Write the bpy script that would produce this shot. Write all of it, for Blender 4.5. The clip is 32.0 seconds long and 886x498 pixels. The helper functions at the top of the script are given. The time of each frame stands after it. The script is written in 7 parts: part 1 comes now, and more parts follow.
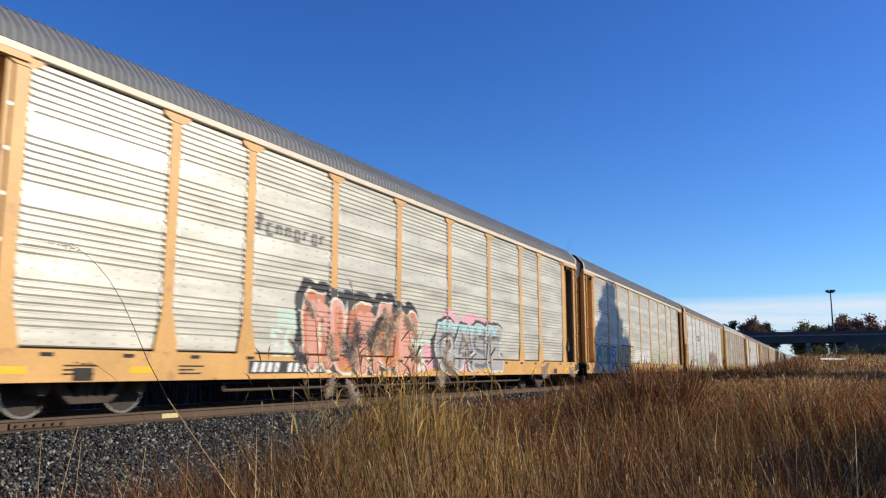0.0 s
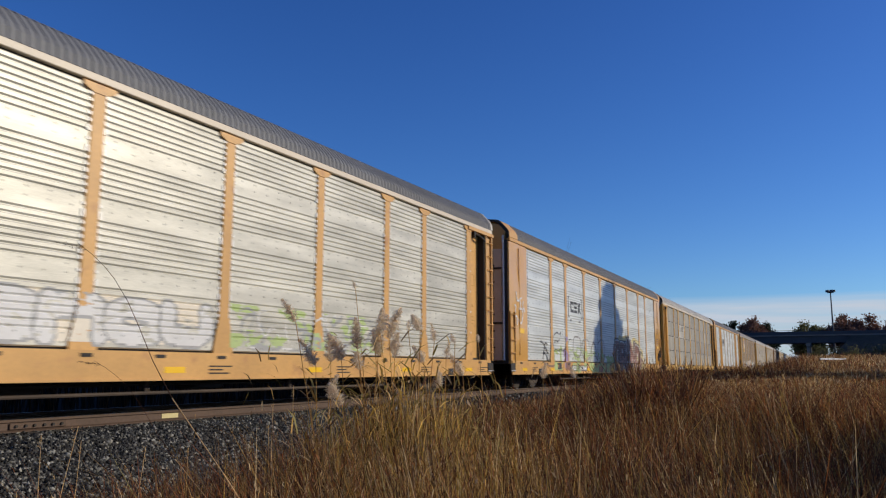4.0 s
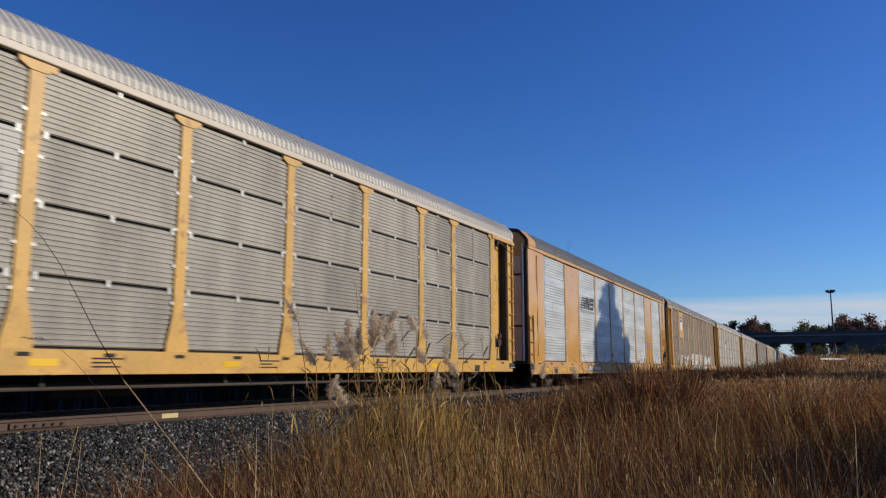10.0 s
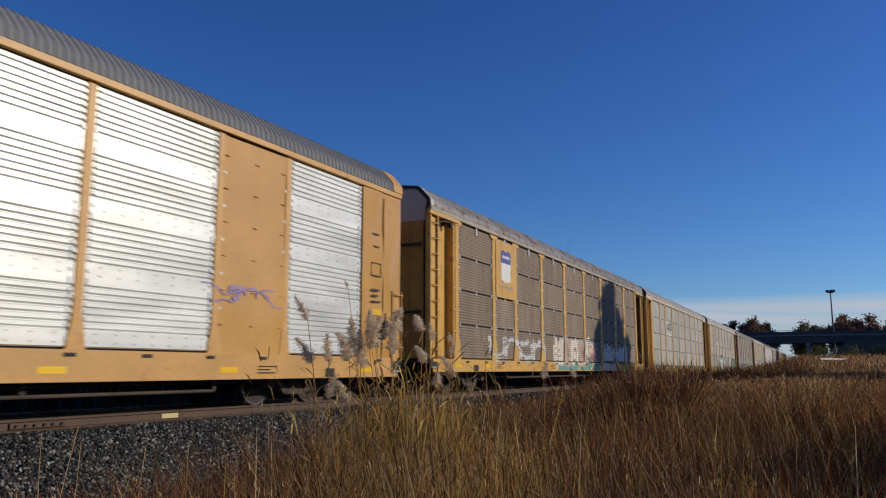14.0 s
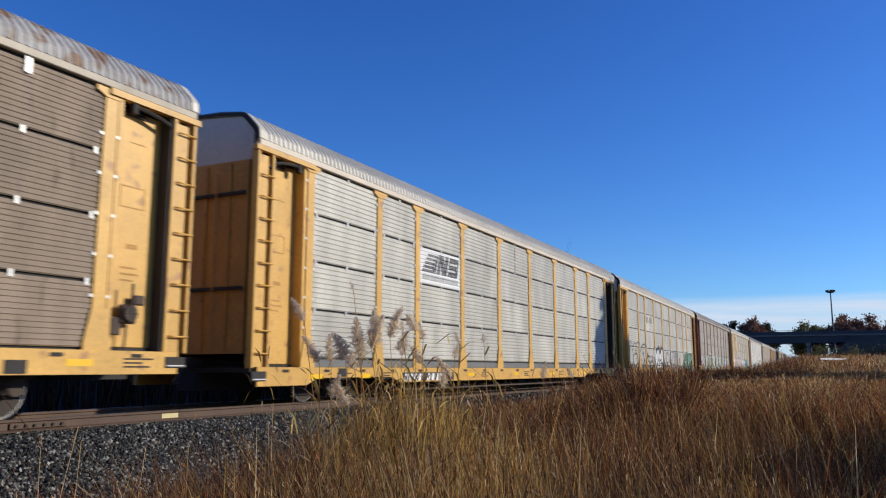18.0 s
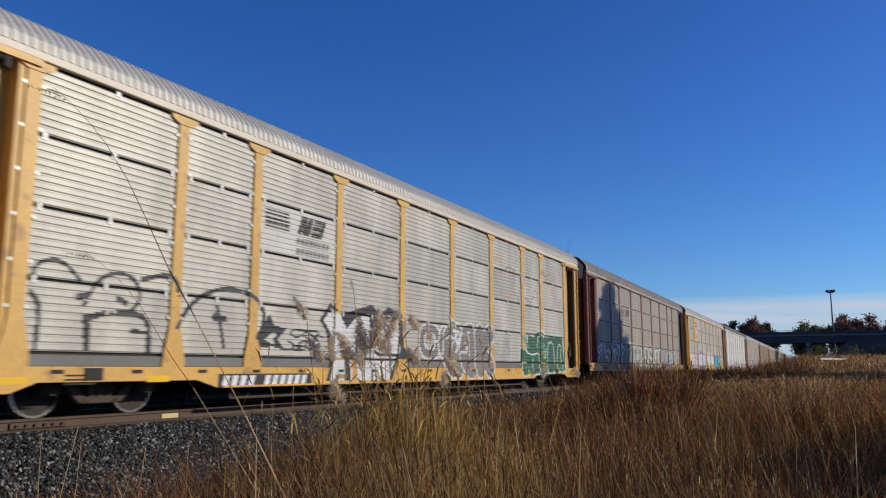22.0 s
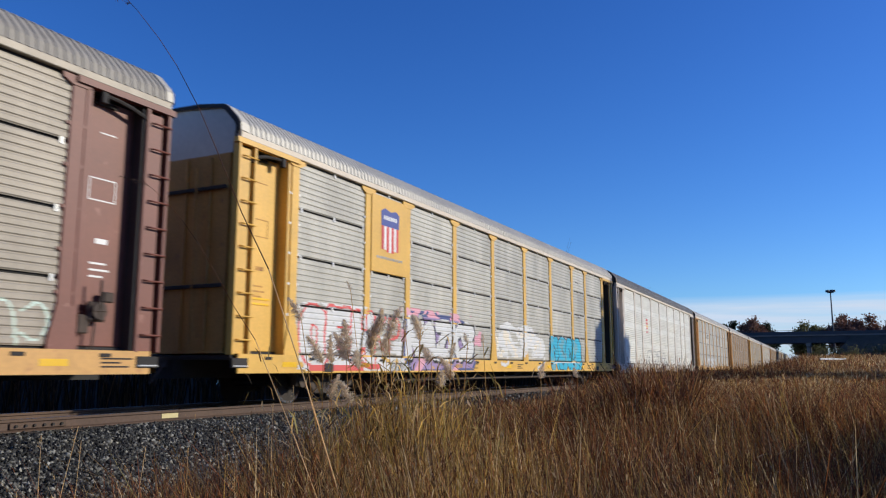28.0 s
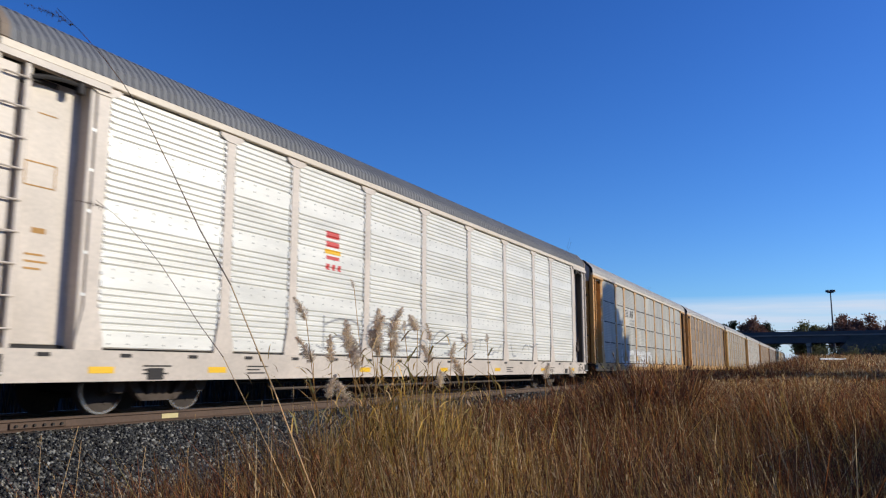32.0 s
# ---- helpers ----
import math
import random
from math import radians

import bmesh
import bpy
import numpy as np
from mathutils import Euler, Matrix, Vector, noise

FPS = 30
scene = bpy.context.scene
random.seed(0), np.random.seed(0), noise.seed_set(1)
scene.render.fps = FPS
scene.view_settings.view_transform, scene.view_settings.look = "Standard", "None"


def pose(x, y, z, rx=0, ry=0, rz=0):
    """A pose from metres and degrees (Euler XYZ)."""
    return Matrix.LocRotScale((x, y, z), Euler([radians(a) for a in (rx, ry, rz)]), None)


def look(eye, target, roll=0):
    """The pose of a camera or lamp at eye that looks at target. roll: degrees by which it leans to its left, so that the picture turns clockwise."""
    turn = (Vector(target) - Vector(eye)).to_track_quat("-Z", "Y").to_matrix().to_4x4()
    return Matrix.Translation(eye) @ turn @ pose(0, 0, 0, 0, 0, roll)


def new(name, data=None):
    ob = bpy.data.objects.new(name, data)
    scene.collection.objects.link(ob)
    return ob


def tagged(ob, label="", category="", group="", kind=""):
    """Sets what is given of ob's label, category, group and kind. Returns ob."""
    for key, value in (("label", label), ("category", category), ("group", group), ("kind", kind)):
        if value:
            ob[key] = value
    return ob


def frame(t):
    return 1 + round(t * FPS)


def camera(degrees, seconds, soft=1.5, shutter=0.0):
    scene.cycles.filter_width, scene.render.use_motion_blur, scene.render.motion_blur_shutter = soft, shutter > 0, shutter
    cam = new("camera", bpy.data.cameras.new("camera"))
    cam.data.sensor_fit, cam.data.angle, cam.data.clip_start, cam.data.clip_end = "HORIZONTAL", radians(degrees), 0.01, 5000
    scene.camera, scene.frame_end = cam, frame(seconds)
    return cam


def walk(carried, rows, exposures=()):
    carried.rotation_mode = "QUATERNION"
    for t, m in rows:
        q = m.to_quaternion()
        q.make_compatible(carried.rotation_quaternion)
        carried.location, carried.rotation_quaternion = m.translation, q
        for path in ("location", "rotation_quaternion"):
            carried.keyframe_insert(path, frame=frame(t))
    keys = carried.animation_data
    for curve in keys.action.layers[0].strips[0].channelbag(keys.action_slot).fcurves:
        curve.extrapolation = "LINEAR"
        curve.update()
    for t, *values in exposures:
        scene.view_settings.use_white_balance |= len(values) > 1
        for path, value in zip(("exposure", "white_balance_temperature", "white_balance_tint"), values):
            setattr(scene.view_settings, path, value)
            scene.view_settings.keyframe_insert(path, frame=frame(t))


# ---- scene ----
# ---- camera ----
EYE = (0.0, 0.0, 0.713)
AIM = (EYE[0] + 0.8823, EYE[1] + 0.4452, EYE[2] + 0.1527)
cam = camera(59.36, 32.0, soft=1.2, shutter=0.3)
walk(cam, [(0.0, look(EYE, AIM)), (32.0, look(EYE, AIM))],
     exposures=[(0.0, 0.22, 6700, 6), (1.0, -0.14, 6650, 6), (2.0, -0.30, 6650, 7), (3.0, -0.27, 6680, 8), (6.0, -0.26, 6560, 8), (7.0, -0.36, 6630, 8), (8.0, -0.36, 6680, 9),
                (9.0, -0.42, 6580, 10), (10.0, -0.28, 6560, 9), (11.0, -0.20, 6530, 8), (12.0, -0.20, 6430, 7), (13.0, -0.26, 6560, 8), (14.0, -0.50, 6630, 9),
                (15.5, -0.20, 6380, 8), (17.0, -0.04, 6280, 8), (19.0, 0.08, 6260, 7), (20.0, -0.08, 6260, 7), (21.0, -0.22, 6380, 8), (23.0, -0.32, 6250, 8),
                (25.0, -0.42, 6150, 8), (26.5, -0.10, 6180, 8), (28.0, 0.00, 6230, 7), (32.0, 0.00, 6250, 7)])

def travel(t):
    """How far the train has rolled since the start, in metres."""
    q = (t - 16) / 16
    return 8.965735 * t - 0.0136765 * (t - 16) ** 2 - 0.638219 * q ** 3 - 0.922459 * q ** 4


# ---- light ----
SUN_AZ, SUN_EL = radians(-60), radians(21)
SUN_WAY = Vector((math.cos(SUN_AZ) * math.cos(SUN_EL), math.sin(SUN_AZ) * math.cos(SUN_EL), math.sin(SUN_EL)))

world = bpy.data.worlds.new("sky")
scene.world = world
world.use_nodes = True
wn, wl = world.node_tree.nodes, world.node_tree.links
wn.clear()
sky = wn.new("ShaderNodeTexSky")
sky.sky_type, sky.sun_disc = "NISHITA", False
sky.sun_elevation, sky.sun_rotation = SUN_EL, radians(90) - SUN_AZ
sky.altitude, sky.air_density, sky.dust_density, sky.ozone_density = 200, 1.0, 0.3, 3.0
coord = wn.new("ShaderNodeTexCoord")
sep = wn.new("ShaderNodeSeparateXYZ")
wl.new(coord.outputs["Generated"], sep.inputs[0])
band = wn.new("ShaderNodeMapRange")          # low bank of thin cloud over the horizon
band.inputs["From Min"].default_value, band.inputs["From Max"].default_value = 0.088, 0.076
wl.new(sep.outputs["Z"], band.inputs["Value"])
stretch = wn.new("ShaderNodeMapping")
stretch.inputs["Scale"].default_value = (3, 3, 60)
wl.new(coord.outputs["Generated"], stretch.inputs["Vector"])
streak = wn.new("ShaderNodeTexNoise")
streak.inputs["Scale"].default_value, streak.inputs["Detail"].default_value = 2.0, 4
wl.new(stretch.outputs[0], streak.inputs["Vector"])
thin = wn.new("ShaderNodeMath")
thin.operation = "MULTIPLY"
wl.new(band.outputs[0], thin.inputs[0])
wl.new(streak.outputs["Fac"], thin.inputs[1])
cloud = wn.new("ShaderNodeMix")
cloud.data_type = "RGBA"
cloud.inputs["B"].default_value = (6.2, 7.0, 8.4, 1)
full = wn.new("ShaderNodeMath")
full.operation, full.use_clamp, full.inputs[1].default_value = "MULTIPLY", True, 1.5
wl.new(thin.outputs[0], full.inputs[0])
wl.new(full.outputs[0], cloud.inputs["Factor"])
deep = wn.new("ShaderNodeHueSaturation")      # deep blue of a clear autumn sky
deep.inputs["Saturation"].default_value = 1.30
wl.new(sky.outputs[0], deep.inputs["Color"])
hue = wn.new("ShaderNodeMix")
hue.data_type, hue.blend_type = "RGBA", "MULTIPLY"
hue.inputs["Factor"].default_value = 1.0
height = wn.new("ShaderNodeMapRange")         # deeper overhead, cyan towards the horizon
height.inputs["From Min"].default_value, height.inputs["From Max"].default_value = 0.05, 0.50
wl.new(sep.outputs["Z"], height.inputs["Value"])
grade = wn.new("ShaderNodeMix")
grade.data_type = "RGBA"
grade.inputs["A"].default_value, grade.inputs["B"].default_value = (0.77, 1.06, 1.54, 1), (1.18, 0.95, 1.46, 1)
wl.new(height.outputs[0], grade.inputs["Factor"])
wl.new(grade.outputs["Result"], hue.inputs["B"])
wl.new(deep.outputs[0], hue.inputs["A"])
wl.new(hue.outputs["Result"], cloud.inputs["A"])
back = wn.new("ShaderNodeBackground")
back.inputs["Strength"].default_value = 0.10
wl.new(cloud.outputs["Result"], back.inputs["Color"])
wout = wn.new("ShaderNodeOutputWorld")
wl.new(back.outputs[0], wout.inputs["Surface"])

lamp = bpy.data.lights.new("sun", "SUN")
lamp.energy, lamp.angle, lamp.color = 4.2, radians(0.53), (1.0, 0.90, 0.74)
sun = new("sun", lamp)
sun.matrix_world = look(SUN_WAY * 300, (0, 0, 0))


# ---- materials ----
def mat(name, color, rough=0.6, metal=0.0, dark=0.6, grain=18.0, patch=1.2, bump=0.0, vary=0.06, island=False,
        stretch=(1, 1, 1), fleck=None, fleck_at=0.62, spread=None, sheer=0.0):
    """Procedural surface: base colour, stains at two scales, piece-to-piece variation, fine relief."""
    m = bpy.data.materials.new(name)
    m.use_nodes = True
    n, l = m.node_tree.nodes, m.node_tree.links
    p = n["Principled BSDF"]
    p.inputs["Roughness"].default_value, p.inputs["Metallic"].default_value = rough, metal
    tc, mp = n.new("ShaderNodeTexCoord"), n.new("ShaderNodeMapping")
    mp.inputs["Scale"].default_value = stretch
    l.new(tc.outputs["Object"], mp.inputs["Vector"])
    if island:
        rnd = n.new("ShaderNodeNewGeometry").outputs["Random Per Island"]
    else:
        rnd = n.new("ShaderNodeObjectInfo").outputs["Random"]
    shift = n.new("ShaderNodeVectorMath")
    shift.operation = "ADD"
    far = n.new("ShaderNodeMath")
    far.operation, far.inputs[1].default_value = "MULTIPLY", 0.0 if island else 37.0
    l.new(rnd, far.inputs[0])
    l.new(mp.outputs[0], shift.inputs[0])
    l.new(far.outputs[0], shift.inputs[1])
    big, fine = n.new("ShaderNodeTexNoise"), n.new("ShaderNodeTexNoise")
    big.inputs["Scale"].default_value, big.inputs["Detail"].default_value = patch, 5
    fine.inputs["Scale"].default_value, fine.inputs["Detail"].default_value = grain, 4
    for t in (big, fine):
        l.new(shift.outputs[0], t.inputs["Vector"])
    ramp = n.new("ShaderNodeMapRange")
    ramp.inputs["From Min"].default_value, ramp.inputs["From Max"].default_value = 0.32, 0.68
    ramp.inputs["To Min"].default_value, ramp.inputs["To Max"].default_value = dark, 1.0
    half = n.new("ShaderNodeMath")
    half.operation, half.inputs[1].default_value = "MULTIPLY_ADD", 0.6
    l.new(big.outputs["Fac"], half.inputs[0])
    tail = n.new("ShaderNodeMath")
    tail.operation, tail.inputs[1].default_value = "MULTIPLY", 0.4
    l.new(fine.outputs["Fac"], tail.inputs[0])
    l.new(tail.outputs[0], half.inputs[2])
    l.new(half.outputs[0], ramp.inputs["Value"])
    piece = n.new("ShaderNodeMapRange")
    piece.inputs["To Min"].default_value, piece.inputs["To Max"].default_value = 1 - vary, 1 + vary
    l.new(rnd, piece.inputs["Value"])
    if spread:          # few light pieces among many dark ones
        curve = n.new("ShaderNodeMath")
        curve.operation, curve.inputs[1].default_value = "POWER", spread
        l.new(rnd, curve.inputs[0])
        l.new(curve.outputs[0], piece.inputs["Value"])
    both = n.new("ShaderNodeMath")
    both.operation = "MULTIPLY"
    l.new(ramp.outputs[0], both.inputs[0])
    l.new(piece.outputs[0], both.inputs[1])
    tint = n.new("ShaderNodeVectorMath")
    tint.operation = "SCALE"
    tint.inputs[0].default_value = color
    l.new(both.outputs[0], tint.inputs["Scale"])
    out = tint.outputs[0]
    if fleck:
        spot = n.new("ShaderNodeTexNoise")
        spot.inputs["Scale"].default_value, spot.inputs["Detail"].default_value = patch * 3.1, 6
        l.new(shift.outputs[0], spot.inputs["Vector"])
        edge = n.new("ShaderNodeMapRange")
        edge.inputs["From Min"].default_value, edge.inputs["From Max"].default_value = fleck_at, fleck_at + 0.1
        l.new(spot.outputs["Fac"], edge.inputs["Value"])
        mix = n.new("ShaderNodeMix")
        mix.data_type = "RGBA"
        mix.inputs["B"].default_value = (*fleck, 1)
        l.new(edge.outputs[0], mix.inputs["Factor"])
        l.new(out, mix.inputs["A"])
        out = mix.outputs["Result"]
    l.new(out, p.inputs["Base Color"])
    if sheer:           # thin leaves let light through
        thin_, mixer = n.new("ShaderNodeBsdfTranslucent"), n.new("ShaderNodeMixShader")
        mixer.inputs[0].default_value = sheer
        l.new(out, thin_.inputs["Color"])
        l.new(p.outputs[0], mixer.inputs[1])
        l.new(thin_.outputs[0], mixer.inputs[2])
        l.new(mixer.outputs[0], n["Material Output"].inputs["Surface"])
    if bump:
        b = n.new("ShaderNodeBump")
        b.inputs["Strength"].default_value, b.inputs["Distance"].default_value = bump, 0.01
        l.new(half.outputs[0], b.inputs["Height"])
        l.new(b.outputs[0], p.inputs["Normal"])
    return m


RUST = (0.16, 0.07, 0.03)
M = {
    "tan": mat("tan_paint", (0.66, 0.355, 0.098), 0.50, dark=0.72, fleck=(0.45, 0.22, 0.07), fleck_at=0.60, bump=0.05),
    "gloss": mat("glossy_tan_paint", (0.66, 0.36, 0.105), 0.20, dark=0.80, fleck=(0.45, 0.22, 0.07), fleck_at=0.68, bump=0.03),
    # darker, flecked tan for the railcar ends, whose shade is put into the colour
    "dark_tan": mat("dark_tan_paint", (0.52, 0.27, 0.06), 0.7, dark=0.55, fleck=(0.26, 0.12, 0.04), fleck_at=0.62, bump=0.05),
    # maroon darkened for the end walls, their shade mixed into the paint
    "maroon_end": mat("shaded_maroon_paint", (0.10, 0.024, 0.012), 0.85, dark=0.6, fleck=(0.05, 0.02, 0.015), fleck_at=0.6, bump=0.05),
    "yellow": mat("yellow_paint", (0.70, 0.395, 0.078), 0.50, dark=0.70, fleck=(0.40, 0.20, 0.06), fleck_at=0.59, bump=0.05),
    "bright": mat("bright_yellow_paint", (0.74, 0.43, 0.075), 0.50, dark=0.75, bump=0.04),
    "maroon": mat("maroon_paint", (0.20, 0.062, 0.038), 0.55, dark=0.7, fleck=(0.30, 0.14, 0.10), fleck_at=0.66, bump=0.05),
    "white": mat("white_paint", (0.66, 0.565, 0.46), 0.5, dark=0.7, fleck=(0.45, 0.38, 0.30), fleck_at=0.68, bump=0.04),
    "galv": mat("galvanised_sheet", (0.66, 0.635, 0.545), 0.46, metal=0.2, dark=0.48, grain=40, patch=0.9, bump=0.08,
                stretch=(0.7, 1, 4.0), vary=0.05),
    "bare": mat("bare_aluminium_sheet", (0.78, 0.79, 0.75), 0.40, metal=0.3, dark=0.58, grain=40, patch=0.8, bump=0.06,
                stretch=(0.7, 1, 4.0), vary=0.04),
    "cream": mat("cream_painted_sheet", (0.80, 0.775, 0.69), 0.45, metal=0.1, dark=0.70, grain=40, patch=0.8, bump=0.06,
                 stretch=(0.7, 1, 4.0), vary=0.04),
    "grey": mat("weathered_grey_sheet", (0.40, 0.37, 0.31), 0.6, metal=0.2, dark=0.52, grain=30, patch=1.1, bump=0.08,
                stretch=(1.6, 1, 0.5), vary=0.10),
    "pale": mat("pale_grey_sheet", (0.56, 0.53, 0.455), 0.5, metal=0.2, dark=0.56, grain=30, patch=1.0, bump=0.06,
                stretch=(1.6, 1, 0.5), vary=0.07),
    "dull": mat("grime_brown_sheet", (0.31, 0.235, 0.165), 0.75, metal=0.0, dark=0.55, grain=30, patch=1.1, bump=0.08,
                stretch=(2.0, 1, 0.4), vary=0.12, fleck=(0.14, 0.10, 0.07), fleck_at=0.62),
    "beige": mat("beige_grey_sheet", (0.40, 0.35, 0.28), 0.6, metal=0.2, dark=0.62, grain=30, patch=1.1, bump=0.08,
                 stretch=(2.0, 1, 0.4), vary=0.08),
    "roof_dark": mat("dark_grey_roof", (0.185, 0.187, 0.19), 0.75, metal=0.0, dark=0.75, grain=10, patch=0.5, bump=0.05),
    "roof_pale": mat("pale_grey_roof", (0.56, 0.525, 0.455), 0.6, metal=0.2, dark=0.75, grain=10, patch=0.5, bump=0.05),
    "roof_rust": mat("rust_streaked_roof", (0.42, 0.40, 0.37), 0.7, dark=0.6, grain=12, patch=0.9, bump=0.06,
                     fleck=(0.22, 0.13, 0.07), fleck_at=0.52),
    "roof_dull": mat("brown_grey_roof", (0.34, 0.31, 0.265), 0.7, dark=0.7, grain=12, patch=0.6, bump=0.06),
    "strip": mat("dull_grey_strip", (0.16, 0.16, 0.15), 0.6, dark=0.7),
    "fascia": mat("cream_fascia_paint", (0.68, 0.58, 0.44), 0.5, dark=0.8),
    "black": mat("black_paint", (0.02, 0.02, 0.022), 0.6, dark=0.6),
    # dark grimy steel, also laid where gaps and recesses lie in shade
    "under": mat("grimy_shaded_steel", (0.035, 0.03, 0.027), 0.8, dark=0.4, bump=0.15),
    "truck": mat("dusty_cast_steel", (0.085, 0.058, 0.042), 0.8, dark=0.4, bump=0.2, grain=12),
    "wheel": mat("wheel_steel", (0.05, 0.036, 0.028), 0.7, metal=0.3, dark=0.5, bump=0.1),
    "tread": mat("polished_tread", (0.6, 0.58, 0.55), 0.25, metal=1.0, dark=0.8),
    "clip": mat("galvanised_clip", (0.66, 0.65, 0.62), 0.45, metal=0.2, dark=0.85),
    "ink": mat("black_lettering", (0.035, 0.035, 0.04), 0.6, dark=0.8),
    "chalk": mat("white_lettering", (0.80, 0.79, 0.76), 0.6, dark=0.85),
    "board": mat("dull_white_board", (0.60, 0.575, 0.51), 0.6, dark=0.8),
    "navy": mat("blue_emblem_paint", (0.05, 0.07, 0.28), 0.5, dark=0.85),
    "red": mat("red_emblem_paint", (0.62, 0.06, 0.05), 0.5, dark=0.85),
    "stripe": mat("yellow_reflector", (0.85, 0.50, 0.01), 0.35, dark=0.9),
    "green": mat("green_paint", (0.10, 0.26, 0.17), 0.6, dark=0.7),
    "rail": mat("rusty_rail", (0.115, 0.067, 0.043), 0.75, dark=0.5, bump=0.15, grain=25),
    "railtop": mat("polished_rail_head", (0.45, 0.42, 0.40), 0.3, metal=0.9, dark=0.8),
    "tie": mat("weathered_tie", (0.09, 0.065, 0.05), 0.9, dark=0.5, bump=0.3),
}
SPRAY = {k: mat(k + "_spray_paint", c, 0.55, dark=0.82, vary=0.02) for k, c in {
    "s_black": (0.025, 0.025, 0.03), "s_white": (0.68, 0.67, 0.645), "s_coral": (0.56, 0.19, 0.09), "s_pink": (0.66, 0.32, 0.24),
    "s_aqua": (0.36, 0.60, 0.62), "s_teal": (0.16, 0.36, 0.42), "s_lime": (0.42, 0.52, 0.20), "s_straw": (0.62, 0.52, 0.25),
    "s_brown": (0.20, 0.12, 0.085), "s_green": (0.03, 0.11, 0.06), "s_cyan": (0.03, 0.42, 0.60), "s_red": (0.70, 0.10, 0.09),
    "s_violet": (0.32, 0.23, 0.40), "s_grey": (0.36, 0.36, 0.35), "s_mint": (0.58, 0.70, 0.60), "s_rust": (0.22, 0.105, 0.075), "s_moss": (0.20, 0.21, 0.13),
    "s_cream": (0.78, 0.70, 0.56), "s_rose": (0.72, 0.36, 0.42), "s_slate": (0.13, 0.13, 0.14), "s_blue": (0.11, 0.29, 0.42), "s_smoke": (0.22, 0.20, 0.18), "s_jade": (0.13, 0.33, 0.25),
    "s_navy": (0.07, 0.09, 0.22), "s_plum": (0.22, 0.15, 0.13), "s_dust": (0.52, 0.38, 0.30), "s_stain": (0.20, 0.13, 0.09)}.items()}
M.update(SPRAY)


# ---- mesh helpers ----
def mesh(name, verts, faces, mats=(), idx=None, smooth=False):
    me = bpy.data.meshes.new(name)
    me.from_pydata([tuple(v) for v in verts], [], [tuple(f) for f in faces])
    for m in mats:
        me.materials.append(m)
    if idx is not None:
        me.polygons.foreach_set("material_index", np.array(idx, dtype=np.int32))
    if smooth:
        me.polygons.foreach_set("use_smooth", np.ones(len(me.polygons), dtype=bool))
    me.update()
    return me


class Build:
    """Gathers boxes, prisms and strips into one mesh."""

    def __init__(self):
        self.v, self.f, self.i = [], [], []

    def add(self, verts, faces, k=0):
        o = len(self.v)
        self.v += [tuple(q) for q in verts]
        self.f += [tuple(o + a for a in q) for q in faces]
        self.i += [k] * len(faces)

    def box(self, a, b, k=0, cut=0.0):
        (x0, y0, z0), (x1, y1, z1) = a, b
        if cut <= 0:
            self.add([(x0, y0, z0), (x1, y0, z0), (x1, y1, z0), (x0, y1, z0), (x0, y0, z1), (x1, y0, z1), (x1, y1, z1), (x0, y1, z1)],
                     [(3, 2, 1, 0), (4, 5, 6, 7), (0, 1, 5, 4), (1, 2, 6, 5), (2, 3, 7, 6), (3, 0, 4, 7)], k)
            return
        bm = bmesh.new()
        bmesh.ops.create_cube(bm, size=1, matrix=Matrix.LocRotScale(((x0 + x1) / 2, (y0 + y1) / 2, (z0 + z1) / 2), None,
                                                                   (x1 - x0, y1 - y0, z1 - z0)))
        bmesh.ops.bevel(bm, geom=bm.edges[:], offset=cut, segments=1, affect="EDGES")
        bm.verts.index_update()
        self.add([q.co for q in bm.verts], [[w.index for w in g.verts] for g in bm.faces], k)
        bm.free()

    def prism(self, ring, axis, lo, hi, k=0):
        """A ring of (u, v) pulled along axis from lo to hi. axis x: (y, z); y: (x, z); z: (x, y)."""
        put = {"x": lambda u, v, w: (w, u, v), "y": lambda u, v, w: (u, w, v), "z": lambda u, v, w: (u, v, w)}[axis]
        n = len(ring)
        vs = [put(u, v, lo) for u, v in ring] + [put(u, v, hi) for u, v in ring]
        self.add(vs, [(a, (a + 1) % n, n + (a + 1) % n, n + a) for a in range(n)] + [tuple(range(n))[::-1], tuple(range(n, 2 * n))], k)

    def tube(self, a, b, r, n=8, k=0, r2=None):
        a, b = Vector(a), Vector(b)
        q = (b - a).to_track_quat("Z", "Y")
        r2 = r if r2 is None else r2
        vs = [a + q @ Vector((r * math.cos(t), r * math.sin(t), 0)) for t in np.linspace(0, 2 * math.pi, n, endpoint=False)]
        vs += [b + q @ Vector((r2 * math.cos(t), r2 * math.sin(t), 0)) for t in np.linspace(0, 2 * math.pi, n, endpoint=False)]
        self.add(vs, [(i, (i + 1) % n, n + (i + 1) % n, n + i) for i in range(n)] + [tuple(range(n))[::-1], tuple(range(n, 2 * n))], k)

    def done(self, name, mats, smooth=False):
        return mesh(name, self.v, self.f, mats, self.i, smooth)


def part(name, me, parent, label="", at=None):
    """Links a mesh as one object under a thing or a part."""
    ob = new(name, me)
    ob.parent = parent
    if at is not None:
        ob.matrix_basis = at
    if label:
        ob["label"] = label
    return ob


def thing(name, at, label, category, group=""):
    ob = new(name)
    ob.matrix_basis = at
    return tagged(ob, label, category, group)

